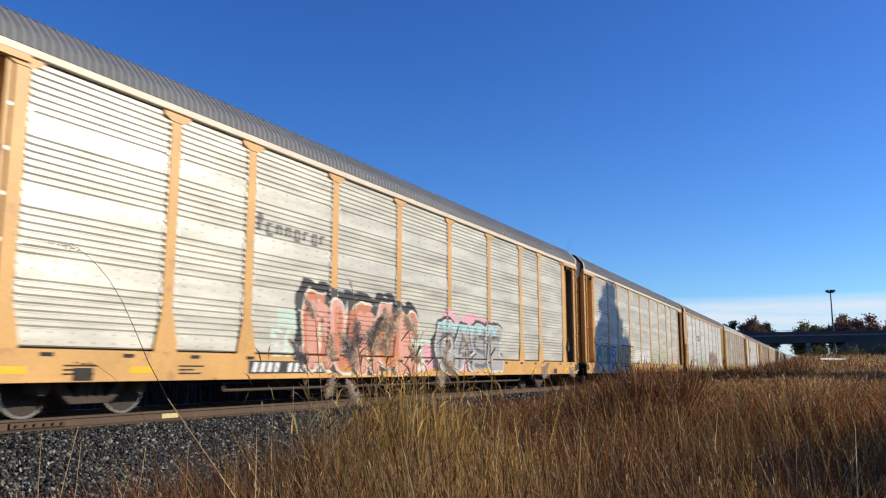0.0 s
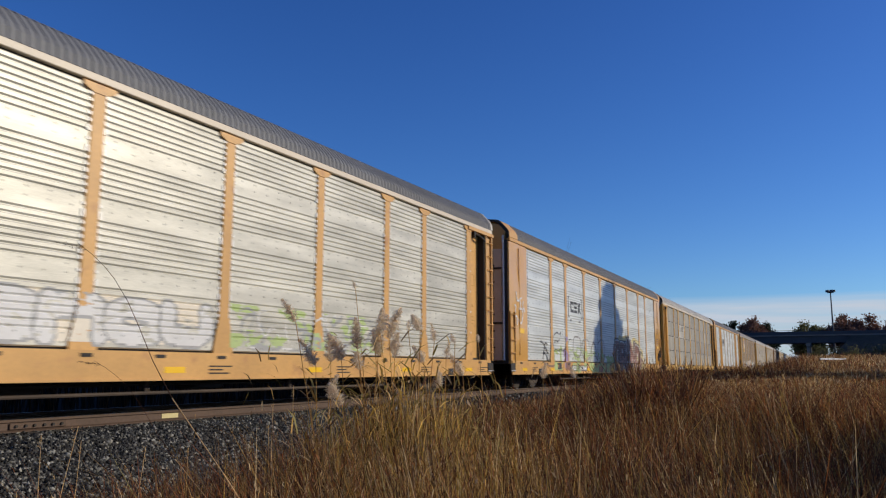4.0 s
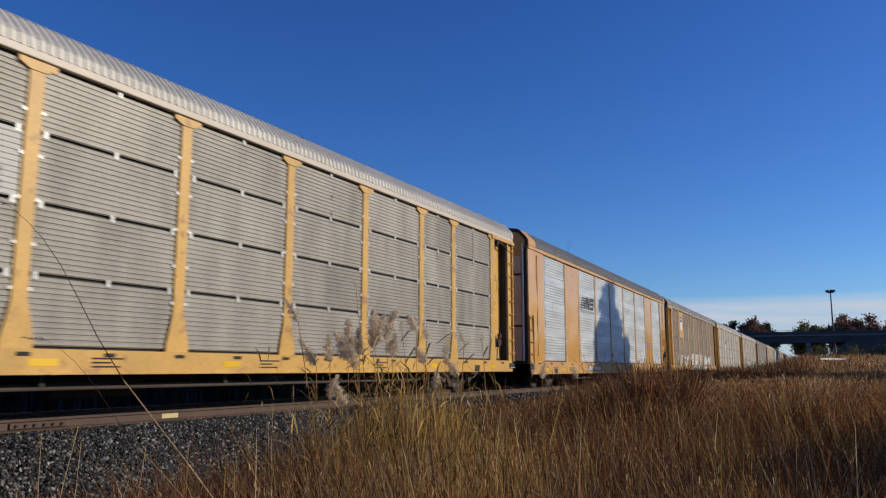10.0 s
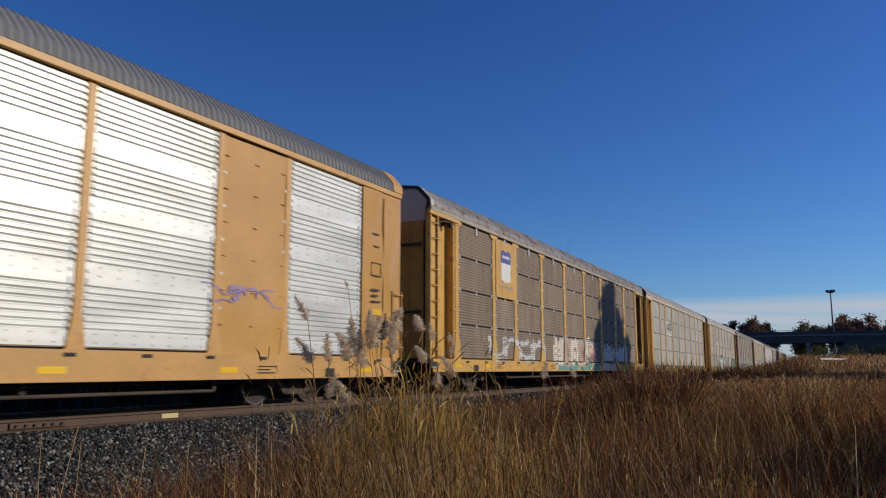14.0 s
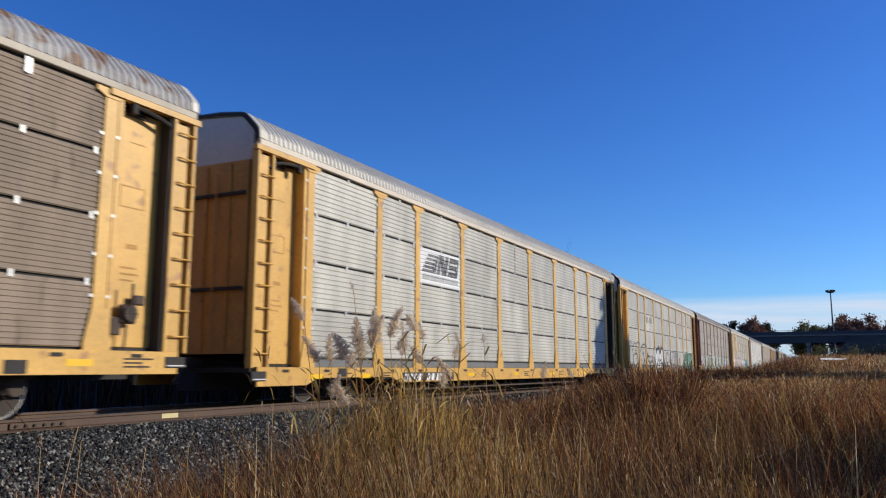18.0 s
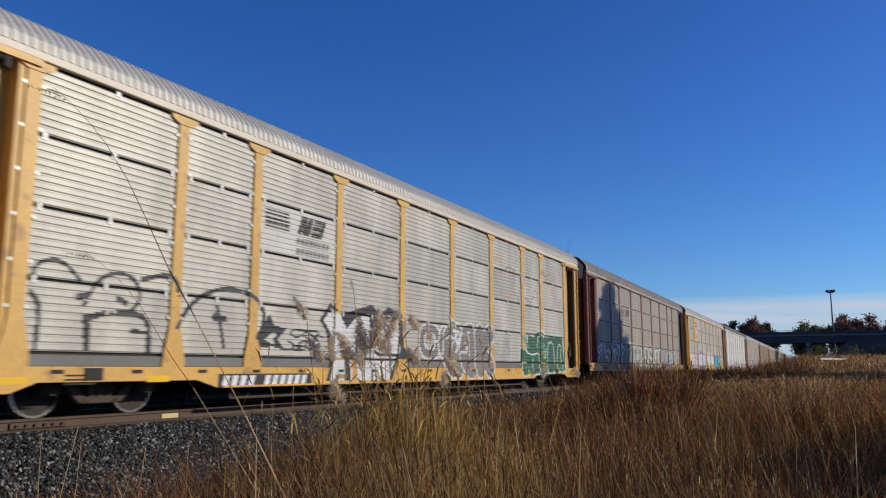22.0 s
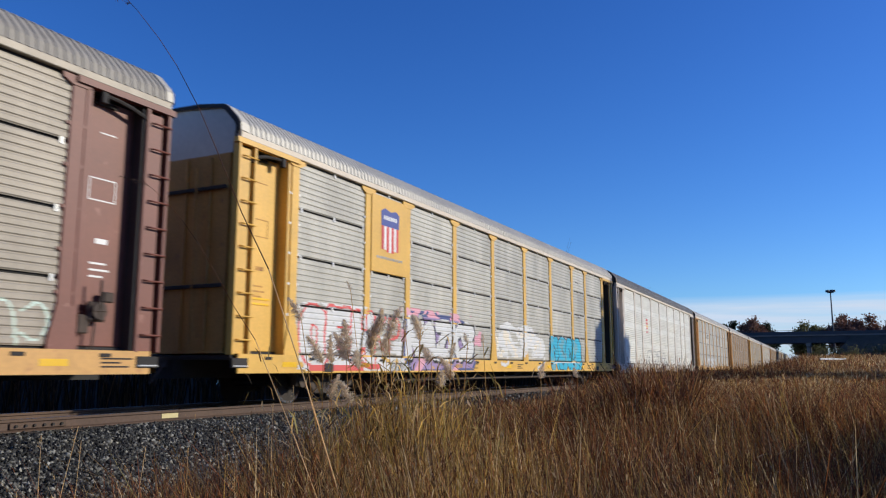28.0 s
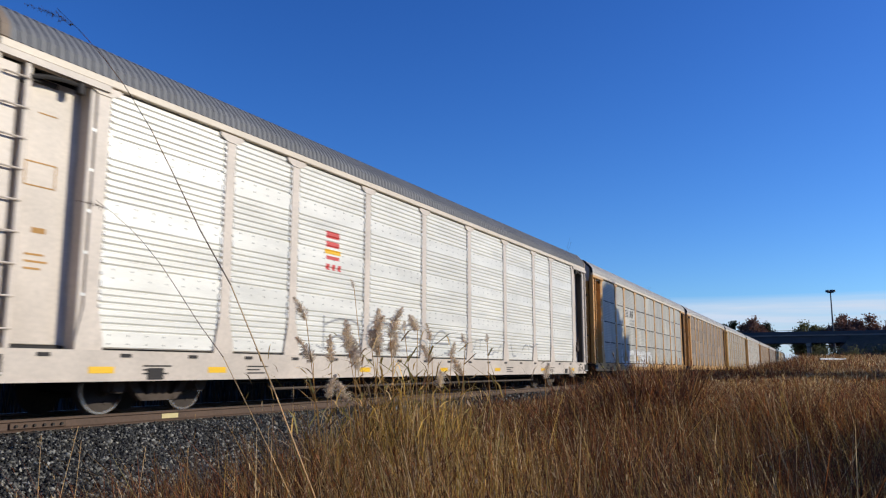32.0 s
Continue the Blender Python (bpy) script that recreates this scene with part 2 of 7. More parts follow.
# ---- the train: railcars ----
TRACK_Y = 11.331          # centre line of the track
POSTS = (-9.05, -7.1, -4.3, -1.45, 1.45, 4.3, 7.1, 9.05)
ENDS = 11.85              # inner edge of the end posts
NOSE = 13.65              # half of the body's length
BAYS = [(-ENDS, POSTS[0])] + [(POSTS[i], POSTS[i + 1]) for i in range(7)] + [(POSTS[7], ENDS)]
SHELL, TOP = -1.53, 4.97  # plane of the side sheets, their upper edge
KEEP = {}                 # meshes that alike pieces share


def sill_of(kw):
    """Lower and upper edge of a railcar's side sill."""
    return (0.39, 0.75) if kw.get("low") else (0.53, 0.99) if kw.get("style", "rib") == "rib" else (0.635, 0.99)


def shared(key, make):
    if key not in KEEP:
        KEEP[key] = make()
    return KEEP[key]


def ribs(style, z0, z1):
    """Outline of a side sheet from its lower to its upper edge: pairs of (z, how far it stands out)."""
    rows = [(z0, 0.0)]
    if style in ("slat", "broad"):
        n = max(3, round((z1 - z0) / (0.113 if style == "broad" else 0.077)))
        h = (z1 - z0) / n
        for i in range(n):
            b = z0 + i * h
            rows += [(b + 0.07 * h, 0.002), (b + 0.22 * h, 0.017), (b + 0.80 * h, 0.017), (b + 0.94 * h, 0.002)]
    else:
        group, z, flat = 0.98, z0, 0.24
        n = max(1, round((z1 - z0) / group))
        h = (z1 - z0) / n
        for i in range(n):
            b = z0 + i * h
            rows += [(b + 0.02, 0.024), (b + flat, 0.024)]
            m = 7
            g = (h - flat - 0.02) / m
            for j in range(m):
                c = b + flat + j * g
                rows += [(c + 0.10 * g, 0.003), (c + 0.20 * g, 0.003), (c + 0.46 * g, 0.024), (c + 0.96 * g, 0.024)]
    rows.append((z1, 0.0))
    return rows


def stand_out(rows, z):
    zs, os = zip(*rows)
    return float(np.interp(z, zs, os))


def sheet(style, w, h, m, clips):
    def make():
        b = Build()
        rows = ribs(style, 0.0, h)
        ends = 0.0
        n = len(rows)
        vs = [(-w / 2 + ends, -o, z) for z, o in rows] + [(w / 2 - ends, -o, z) for z, o in rows]
        b.add(vs, [(i, n + i, n + i + 1, i + 1) for i in range(n - 1)])
        vb = [(-w / 2, 0.012, 0), (w / 2, 0.012, 0), (w / 2, 0.012, h), (-w / 2, 0.012, h)]
        b.add(vb, [(3, 2, 1, 0)])
        if style == "rib":      # bolted rib ends along the posts
            for z in [(a[0] + c[0]) / 2 for a, c in zip(rows, rows[1:]) if a[1] > 0.02 and c[1] > 0.02]:
                for x in (-w / 2 + 0.10, w / 2 - 0.10):
                    b.box((x - 0.022, -0.042, z - 0.024), (x + 0.022, -0.02, z + 0.024), 1)
            n_ = max(1, round(h / 0.98))
            for k_ in range(n_):         # rows of rivets on the flat bands
                for z in (k_ * h / n_ + 0.07, k_ * h / n_ + 0.20):
                    for x in np.arange(-w / 2 + 0.3, w / 2 - 0.2, 0.36):
                        b.box((x - 0.011, -0.030, z - 0.011), (x + 0.011, -0.023, z + 0.011), 2)
        if clips:
            for x in (-w / 2 + 0.16, 0.0, w / 2 - 0.16):
                b.box((x - 0.028, -0.034, h - 0.045), (x + 0.028, -0.02, h + 0.06), 1)
        return b.done("sheet", [M[m], M["clip"], M["strip"]])
    return shared(("sheet", style, round(w, 2), round(h, 2), m, clips), make)


def post_mesh(z0, m, slim):
    def make():
        b = Build()
        w = 0.085 if slim else 0.125
        b.box((-w, -0.065, z0), (w, 0.0, TOP + 0.02), cut=0.012)
        if not slim:
            b.prism([(-0.24, z0 - 0.01), (0.24, z0 - 0.01), (0.245, z0 + 0.10), (w + 0.005, z0 + 0.62), (-w - 0.005, z0 + 0.62), (-0.245, z0 + 0.10)],
                    "y", -0.076, -0.03)
            b.prism([(-w, TOP - 0.12), (w, TOP - 0.12), (0.30, TOP - 0.04), (0.30, TOP + 0.025), (-0.30, TOP + 0.025), (-0.30, TOP - 0.04)],
                    "y", -0.080, -0.03)
        else:
            b.prism([(-0.17, z0 - 0.01), (0.17, z0 - 0.01), (w, z0 + 0.5), (-w, z0 + 0.5)], "y", -0.074, -0.03)
        for z in np.arange(z0 + 0.8, TOP - 0.1, 0.62):
            for s in (-1, 1):
                b.box((s * (w + 0.025) - 0.026, -0.060, z - 0.024), (s * (w + 0.025) + 0.026, -0.02, z + 0.024), 1)
        return b.done("post", [M[m], M["clip"] if m != "maroon" else M[m]])
    return shared(("post", z0, m, slim), make)


ROOF = [(-1.60, 5.13), (-1.585, 5.29), (-1.53, 5.38), (-1.28, 5.64), (-1.18, 5.70), (-0.6, 5.78), (0.0, 5.80)]
ROOF += [(-y, z) for y, z in ROOF[-2::-1]]


def outline(tall):
    """The roof's cross-section; the dark roofs stand a little higher."""
    return [(y, z + (0.04 * min(1.0, (z - 5.13) / 0.4) if tall else 0.0)) for y, z in ROOF]


def roof_mesh(m, cap):
    """Ribbed sheet roof between the end caps."""
    def make():
        prof = outline(m == "roof_dark")
        pitch, deep = 0.15, 0.02
        lo = -NOSE + (0.75 if cap == "tan" else 0.15)
        hi = NOSE - (0.42 if cap == "tan" else 0.15)
        xs, up = [], []
        x = lo
        while x < hi - pitch + 1e-6:
            for a, o in ((0.0, 0.0), (0.12, deep), (0.5, deep), (0.62, 0.0)):
                xs.append(x + a * pitch)
                up.append(o)
            x += pitch
        xs.append(hi)
        up.append(0.0)
        n, v, f = len(ROOF), [], []
        for x, o in zip(xs, up):
            for y, z in prof:
                d = Vector((y, (z - 4.4) * 1.1)).normalized()
                v.append((x, y + d.x * o, z + d.y * o))
        for i in range(len(xs) - 1):
            for j in range(n - 1):
                f.append((i * n + j, (i + 1) * n + j, (i + 1) * n + j + 1, i * n + j + 1))
        return mesh("roof", v, f, [M[m]])
    return shared(("roof", m, cap == "tan"), make)


def arch_mesh(x0, x1, grow, m, tall):
    """A band bent over the roof's outline from x0 to x1."""
    def make():
        prof = outline(tall)
        ring = [(y * (1 + grow), z + grow * 1.4) for y, z in prof] + [(y * 0.96, z - 0.06) for y, z in prof[::-1]]
        k, q = len(ROOF), 2 * len(ROOF)
        vs = [(x0, y, z) for y, z in ring] + [(x1, y, z) for y, z in ring]
        fs = [(i, (i + 1) % q, q + (i + 1) % q, q + i) for i in range(q)]
        fs += [(i, i + 1, q - 2 - i, q - 1 - i) for i in range(k - 1)] + [(q + i + 1, q + i, 2 * q - 1 - i, 2 * q - 2 - i) for i in range(k - 1)]
        return mesh("roof_cap", vs, fs, [M[m]])
    return shared(("arch", x0, x1, grow, m, tall), make)


def end_wall(car, at, m, top):
    """The leaves that close one end, with their ribs and locking bars, under a pale or painted gable."""
    def leaf():
        b = Build()
        b.box((-0.05, -1.36, 1.0), (0.03, 1.36, 4.75), 0)
        b.prism([(-1.40, 4.75), (1.40, 4.75), (1.46, 5.35), (1.22, 5.60), (1.1, 5.64), (0.0, 5.74), (-1.1, 5.64), (-1.22, 5.60), (-1.46, 5.35)],
                "x", -0.049, 0.02, 1)
        return b.done("end_wall", [M[m], M[top]])

    def rib():
        b = Build()
        b.box((-0.04, -0.04, 1.05), (0.0, 0.04, 4.7), cut=0.01)
        return b.done("rib", [M[m]])

    def bar():
        b = Build()
        b.box((-0.05, -1.34, 0), (0.0, 1.34, 0.07), cut=0.01)
        return b.done("locking_bar", [M["under"]])

    def rod():
        b = Build()
        b.tube((0, 0, 1.1), (0, 0, 4.5), 0.02, 6)
        return b.done("hinge_rod", [M[m]])
    wall = part("end_wall", shared(("end", m, top), leaf), car, at=at)
    for y in (-0.9, -0.3, 0.3, 0.9):
        part("rib", shared(("rib", m), rib), wall, at=pose(-0.05, y, 0))
    for z in (2.2, 4.05):
        part("locking_bar", shared(("bar", m), bar), wall, at=pose(-0.09, 0, z))
    for y in (-0.62, 0.62):
        part("hinge_rod", shared(("hrod", m), rod), wall, at=pose(-0.13, y, 0))


def ladder_meshes(z0, m):
    def stile():
        b = Build()
        b.box((-0.035, -0.075, z0), (0.035, 0.08, 4.93), cut=0.008)
        return b.done("stile", [M[m]])

    def rung():
        b = Build()
        b.tube((-0.10, -0.10, 0), (0.24, -0.10, 0), 0.015, 6)
        b.tube((-0.10, -0.10, 0), (-0.13, -0.02, 0.01), 0.015, 6)
        return b.done("rung", [M[m]])
    return shared(("stile", z0, m), stile), shared(("rung", m), rung)


def truck_meshes():
    def frame_():
        b = Build()
        for s in (-1, 1):
            y0, y1 = sorted((s * 1.00, s * 1.13))
            top = [(-1.18, 0.60), (-1.12, 0.68), (-0.55, 0.72), (0.55, 0.72), (1.12, 0.68), (1.18, 0.60)]
            b.prism(top + [(1.10, 0.56), (0.55, 0.58), (-0.55, 0.58), (-1.10, 0.56)], "y", y0, y1)
            for e in (-1, 1):
                b.prism([(e * 0.52, 0.58), (e * 0.30, 0.30), (e * 0.20, 0.20), (e * 0.36, 0.20), (e * 0.48, 0.30), (e * 0.72, 0.58)], "y", y0, y1)
                b.prism([(e * 0.70, 0.62), (e * 1.05, 0.62), (e * 1.04, 0.36), (e * 0.72, 0.36)], "y", y0 - 0.01, y1 + 0.01)
                b.tube((e * 0.88, s * 1.06, 0.46), (e * 0.88, s * 1.19, 0.46), 0.13, 10)
            b.prism([(-0.36, 0.20), (0.36, 0.20), (0.30, 0.30), (-0.30, 0.30)], "y", y0, y1)
            for x in (-0.16, 0.0, 0.16):
                b.tube((x, s * 1.06, 0.30), (x, s * 1.06, 0.52), 0.075, 8)
            b.box((-0.26, min(y0, y1) + 0.01, 0.52), (0.26, max(y0, y1) - 0.01, 0.58))
        b.box((-0.2, -1.1, 0.46), (0.2, 1.1, 0.66))
        b.tube((0, 0, 0.6), (0, 0, 0.86), 0.24, 10)
        for e in (-1, 1):
            b.box((e * 0.42 - 0.06, -0.9, 0.34), (e * 0.42 + 0.06, 0.9, 0.42))
        return b.done("side_frames", [M["truck"]])

    def wheels():
        b = Build()
        for s in (-1, 1):
            for (ra, rb, ya, yb, k) in ((0.455, 0.455, 0.685, 0.715, 0), (0.42, 0.42, 0.715, 0.80, 1), (0.36, 0.38, 0.79, 0.805, 0)):
                b.tube((0, s * ya, 0), (0, s * yb, 0), ra, 24, k, rb)
            b.tube((0, s * 0.8, 0), (0, s * 0.84, 0), 0.15, 12, 0, 0.12)
            for a in range(5):
                t = a * 2 * math.pi / 5
                b.tube((0.25 * math.cos(t), s * 0.80, 0.25 * math.sin(t)), (0.25 * math.cos(t), s * 0.812, 0.25 * math.sin(t)), 0.045, 8, 0)
        b.tube((0, -0.84, 0), (0, 0.84, 0), 0.085, 10)
        return b.done("wheelset", [M["wheel"], M["tread"]])
    return shared("truck", frame_), shared("wheels", wheels)


WHEELS = []
CARS = []


def bend(x):
    """How far the track has swung to the side at x, and its slope there."""
    r = math.hypot(x - 30, 8)
    return 0.011 * (x - 30 + r), 0.011 * (1 + (x - 30) / r)


def on_track(x):
    off, slope = bend(x)
    return pose(x, TRACK_Y + off, 0, 0, 0, math.degrees(math.atan(slope)))


def autorack(i, centre, style="rib", skin="galv", paint="tan", roof="roof_dark", fascia="fascia", gable="roof_pale", low=False,
             plates=(), slim=False, label="", skip=(), sill=None, folded=True, end_paint=None):
    """One covered car-carrier wagon. Its local x runs along the track, its near side faces -y."""
    car = thing("autorack_railcar", on_track(centre), label, "railcar", "railcars of the freight train")
    CARS.append((car, centre))
    zb, z0 = sill_of(dict(style=style, low=low))
    zs = z0 + (0.17 if low else 0.0)    # lower edge of the sheets
    sill = sill or paint
    # near side: sill with lips, stake pockets and jacking pads
    b = Build()
    up = zb + (0.14 if low else 0.0)     # the sill is shallower over the trucks
    e = NOSE - 0.2
    b.prism([(-e, zb), (-11.9, zb), (-11.5, up), (-8.5, up), (-8.0, zb), (8.0, zb), (8.5, up), (11.5, up), (11.9, zb), (e, zb), (e, z0), (-e, z0)], "y", -1.60, -1.56)
    b.box((-e, -1.56, z0 - 0.05), (e, -1.50, z0))
    b.prism([(-1.625, zb), (-1.625, zb + 0.035), (-1.60, zb + 0.035), (-1.60, zb)], "x", -7.9, 7.9)
    # stake pockets as near-black blocks, the shade of the slots put into colour
    for x in np.arange(-12.6, 12.7, 1.4):
        b.box((x - 0.10, -1.612, z0 - 0.10), (x + 0.10, -1.60, z0 - 0.045), 1)
    for x in (-10.6, 10.6):
        b.box((x - 0.16, -1.615, up + 0.02), (x + 0.16, -1.60, up + 0.20), 1)
    part("side_sill", b.done("side_sill", [M[sill], M["under"]]), car, "long painted steel side sill")
    b = Build()
    b.box((-NOSE + 0.2, 1.50, zb), (NOSE - 0.2, 1.60, z0))
    part("side_sill", b.done("far_sill", [M[sill]]), car)
    # underframe
    def under():
        b = Build()
        b.box((-NOSE + 0.1, -1.50, z0 - 0.10), (NOSE - 0.1, 1.50, z0 - 0.02))
        b.box((-NOSE, -0.22, z0 - 0.45), (NOSE, 0.22, z0 - 0.1))
        for x in np.arange(-8, 8.1, 2.0):
            b.box((x - 0.06, -1.5, z0 - 0.32), (x + 0.06, 1.5, z0 - 0.1))
        for s in (-1, 1):
            b.tube((-8.2, -1.18 * s, z0 - 0.52), (8.2, -1.18 * s, z0 - 0.52), 0.035, 6)
        b.tube((-3.2, -0.75, z0 - 0.5), (-1.6, -0.75, z0 - 0.5), 0.21, 12)
        b.box((1.2, -1.2, z0 - 0.62), (1.9, -0.7, z0 - 0.2), cut=0.03)
        return b.done("underframe", [M["under"]])
    part("underframe", shared(("under", z0), under), car, "grimy black steel underframe")
    # wide rods below the sill
    def rod():
        b = Build()
        b.tube((-7.4, 0, 0), (7.4, 0, 0), 0.03, 8)
        for x in (-7.4, -3.7, 0, 3.7, 7.4):
            b.box((x - 0.03, -0.03, 0), (x + 0.03, 0.03, 0.3))
        return b.done("brake_rod", [M["truck"]])
    part("brake_rod", shared("rod", rod), car, at=pose(0, -1.32, zb - 0.20))
    # roof
    part("roof", roof_mesh(roof, gable), car, {"roof_dark": "dark grey ribbed metal roof", "roof_pale": "pale grey ribbed metal roof",
                                              "roof_rust": "rust-streaked ribbed metal roof", "roof_dull": "dull brown-grey ribbed metal roof"}[roof])
    for a, c in ((-NOSE + 0.02, -NOSE + (0.80 if gable == "tan" else 0.17)), (NOSE - (0.46 if gable == "tan" else 0.17), NOSE - 0.02)):
        part("roof_cap", arch_mesh(a, c, 0.014, gable, roof == "roof_dark"), car, "smooth sheet cap at the roof's end")
    for a, c in ((-NOSE - 0.012, -NOSE + 0.018), (NOSE - 0.018, NOSE + 0.012)):
        part("roof_seal", arch_mesh(a, c, 0.008, "under", roof == "roof_dark"), car, "dark seal along the roof's edge")

    def eave():
        b = Build()
        for s in (-1, 1):
            y0, y1 = sorted((s * 1.50, s * 1.615))
            b.box((-NOSE + 0.04, y0, TOP + 0.045), (NOSE - 0.04, y1, TOP + 0.165), cut=0.01)
            # near-black strip: the shade under the eave put into its colour
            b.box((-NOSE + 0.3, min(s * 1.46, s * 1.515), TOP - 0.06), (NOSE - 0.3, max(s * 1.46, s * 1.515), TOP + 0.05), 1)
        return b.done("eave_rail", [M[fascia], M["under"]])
    part("eave_rail", shared(("eave", fascia), eave), car)
    # near-black sheet added behind the sheets for the shade inside, and the far side
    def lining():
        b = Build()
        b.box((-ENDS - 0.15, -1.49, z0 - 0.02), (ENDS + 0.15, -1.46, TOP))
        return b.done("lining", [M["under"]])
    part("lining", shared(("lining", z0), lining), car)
    def far_side():
        b = Build()
        rows = ribs(style, z0 + 0.02, TOP)
        n = len(rows)
        b.add([(-NOSE + 0.1, 1.53 + o, z) for z, o in rows] + [(NOSE - 0.1, 1.53 + o, z) for z, o in rows],
              [(i + 1, n + i + 1, n + i, i) for i in range(n - 1)])
        for x in POSTS + (-ENDS, ENDS):
            b.box((x - 0.12, 1.53, z0), (x + 0.12, 1.61, TOP), 1)
        return b.done("far_side", [M[skin], M[paint]])
    part("side_wall", shared(("far", style, z0, skin, paint), far_side), car)
    # posts
    for x in POSTS:
        if x not in skip:
            part("post", post_mesh(z0, paint, slim), car, at=pose(x, -1.51, 0))
    # sheets
    gap = 0.045
    for k, (a, c) in enumerate(BAYS):
        w, mid = c - a - 0.10, (a + c) / 2
        if k in plates:      # smooth painted plate instead of sheets
            def plate():
                b = Build()
                nx, nz = 10, 16
                v = []
                for iz in range(nz + 1):
                    for ix in range(nx + 1):
                        x, z = (ix / nx - 0.5) * (c - a - 0.02), (TOP - z0) * iz / nz
                        d = 0.028 * noise.noise((x * 0.9 + 7 * k, z * 0.75, 3.1)) + 0.008 * noise.noise((x * 2.2, z * 1.9 + 5 * k, 1.7))
                        v.append((x, -0.035 - d, z))
                b.add(v, [(iz * (nx + 1) + ix, iz * (nx + 1) + ix + 1, (iz + 1) * (nx + 1) + ix + 1, (iz + 1) * (nx + 1) + ix)
                          for iz in range(nz) for ix in range(nx)])
                for z in np.arange(0.5, 3.7, 0.62):
                    for x in (-0.42, 0, 0.42):
                        b.box((x * (c - a) - 0.05, -0.055, z), (x * (c - a) + 0.05, -0.03, z + 0.02))
                return b.done("plate", [M["gloss"]], True)
            part("side_plate", plate(), car, "dented smooth painted steel plate", at=pose(mid, SHELL, z0))
            continue
        if low:
            def strip():
                b = Build()
                b.box((-w / 2, -0.03, 0.0), (w / 2, 0.0, 0.16), cut=0.006)
                return b.done("kick_strip", [M["strip"]])
            part("kick_strip", shared(("kick", round(w, 2)), strip), car, at=pose(mid, SHELL, z0 + 0.004))
        if style != "rib":
            h = (TOP - zs - 4 * gap) / 4
            for r in range(4):
                if r == 3 and skin == "dull":
                    def bracket():
                        b = Build()
                        b.box((-0.05, -0.05, -0.20), (0.05, -0.018, 0.06), cut=0.006)
                        return b.done("bracket", [M["clip"]])
                    part("bracket", shared("bracket", bracket), car, at=pose(mid, SHELL, TOP))
                part("side_panel", sheet(style, w, h, skin, True), car, at=pose(mid, SHELL, zs + gap * 0.9 + r * (h + gap)))
        else:
            h = TOP - z0 - 0.01
            part("side_panel", sheet("rib", w, h, skin, False), car, at=pose(mid, SHELL, z0 + 0.03))
    # ends
    # ends get a darker copy of the side paint in place of shade
    ep = end_paint or ("dark_tan" if paint in ("tan", "yellow", "bright") else "maroon_end" if paint == "maroon" else paint)
    for s in (-1, 1):
        turn = pose(s * (NOSE - 0.10), 0, 0, 0, 0, 0 if s < 0 else 180)
        end_wall(car, turn, ep, gable)
        if not folded:       # white edge strip and a bare pipe beside the painted leaves
            def edge_strip():
                b = Build()
                b.box((-0.09, -1.32, 1.0), (-0.052, -1.02, 4.75), cut=0.008)
                for z in np.arange(1.4, 4.6, 0.55):
                    b.box((-0.105, -1.06, z), (-0.09, -0.98, z + 0.05), 1)
                return b.done("edge_strip", [M["white"], M["under"]])
            part("edge_strip", shared("edge_strip", edge_strip), car, "white painted edge strip with dark hinges", at=turn if s < 0 else turn @ Matrix.Scale(-1, 4, (0, 1, 0)))
            # near-black strip over the corner gap, whose shade is in its colour
            def gap_strip():
                b = Build()
                b.box((-0.10, -1.535, 0.9), (-0.04, -1.36, 5.05), cut=0.006)
                return b.done("corner_channel", [M["under"]])
            part("corner_channel", shared("corner_channel", gap_strip), car, "near-black strip standing in for the shaded corner gap", at=turn if s < 0 else turn @ Matrix.Scale(-1, 4, (0, 1, 0)))
            def pipe():
                b = Build()
                b.tube((0, 0, 1.0), (0, 0, 5.2), 0.035, 8)
                return b.done("pipe", [M["clip"]])
            part("corner_pipe", shared("corner_pipe", pipe), car, at=pose(s * (NOSE + 0.04), -1.40, 0))
        if folded:
            part("post", post_mesh(z0, paint, False), car, at=pose(s * (ENDS + 0.02), -1.51, 0))
            def door():
                b = Build()
                b.box((-0.62, -0.03, z0 + 0.06), (0.62, 0.03, TOP - 0.10), cut=0.01)
                # near-black sheet behind the door in place of the recess's shade
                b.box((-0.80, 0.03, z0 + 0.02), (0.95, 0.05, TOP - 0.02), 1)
                if paint == "bright":
                    b.box((-0.30, -0.045, z0 + 1.05), (0.30, -0.03, z0 + 1.09), 2)
                    b.box((-0.30, -0.045, z0 + 0.95), (0.30, -0.03, z0 + 0.99), 2)
                for xa, xb, za, zc in ((-0.3, 0.2, 2.28, 2.30), (-0.3, 0.2, 2.62, 2.64), (-0.3, -0.28, 2.28, 2.64), (0.18, 0.2, 2.28, 2.64), (-0.12, 0.1, 1.62, 1.70),
                                       (-0.2, 0.1, 1.30, 1.33), (-0.2, 0.16, 1.20, 1.23), (-0.2, 0.06, 1.10, 1.13), (-0.15, 0.15, 3.35, 3.37)):
                    b.box((xa, -0.034, z0 + za), (xb, -0.03, z0 + zc), 4)
                b.box((-0.30, -0.07, TOP - 0.20), (0.10, -0.03, TOP - 0.13), 1)
                b.box((-0.62, -0.06, z0 + 0.01), (0.62, 0.04, z0 + 0.05), 1)
                return b.done("end_door", [M[paint], M["under"], M["stripe"], M["ink"], M["dark_tan" if paint != "maroon" else "chalk"]])
            part("end_door", shared(("door", z0, paint), door), car, "smooth painted folding end door",
                 at=pose(s * 12.62, -1.30, 0))
            def jamb(m):
                b = Build()
                b.box((-0.05, -0.10, z0 + 0.005), (0.05, 0.24, TOP - 0.03), cut=0.01)
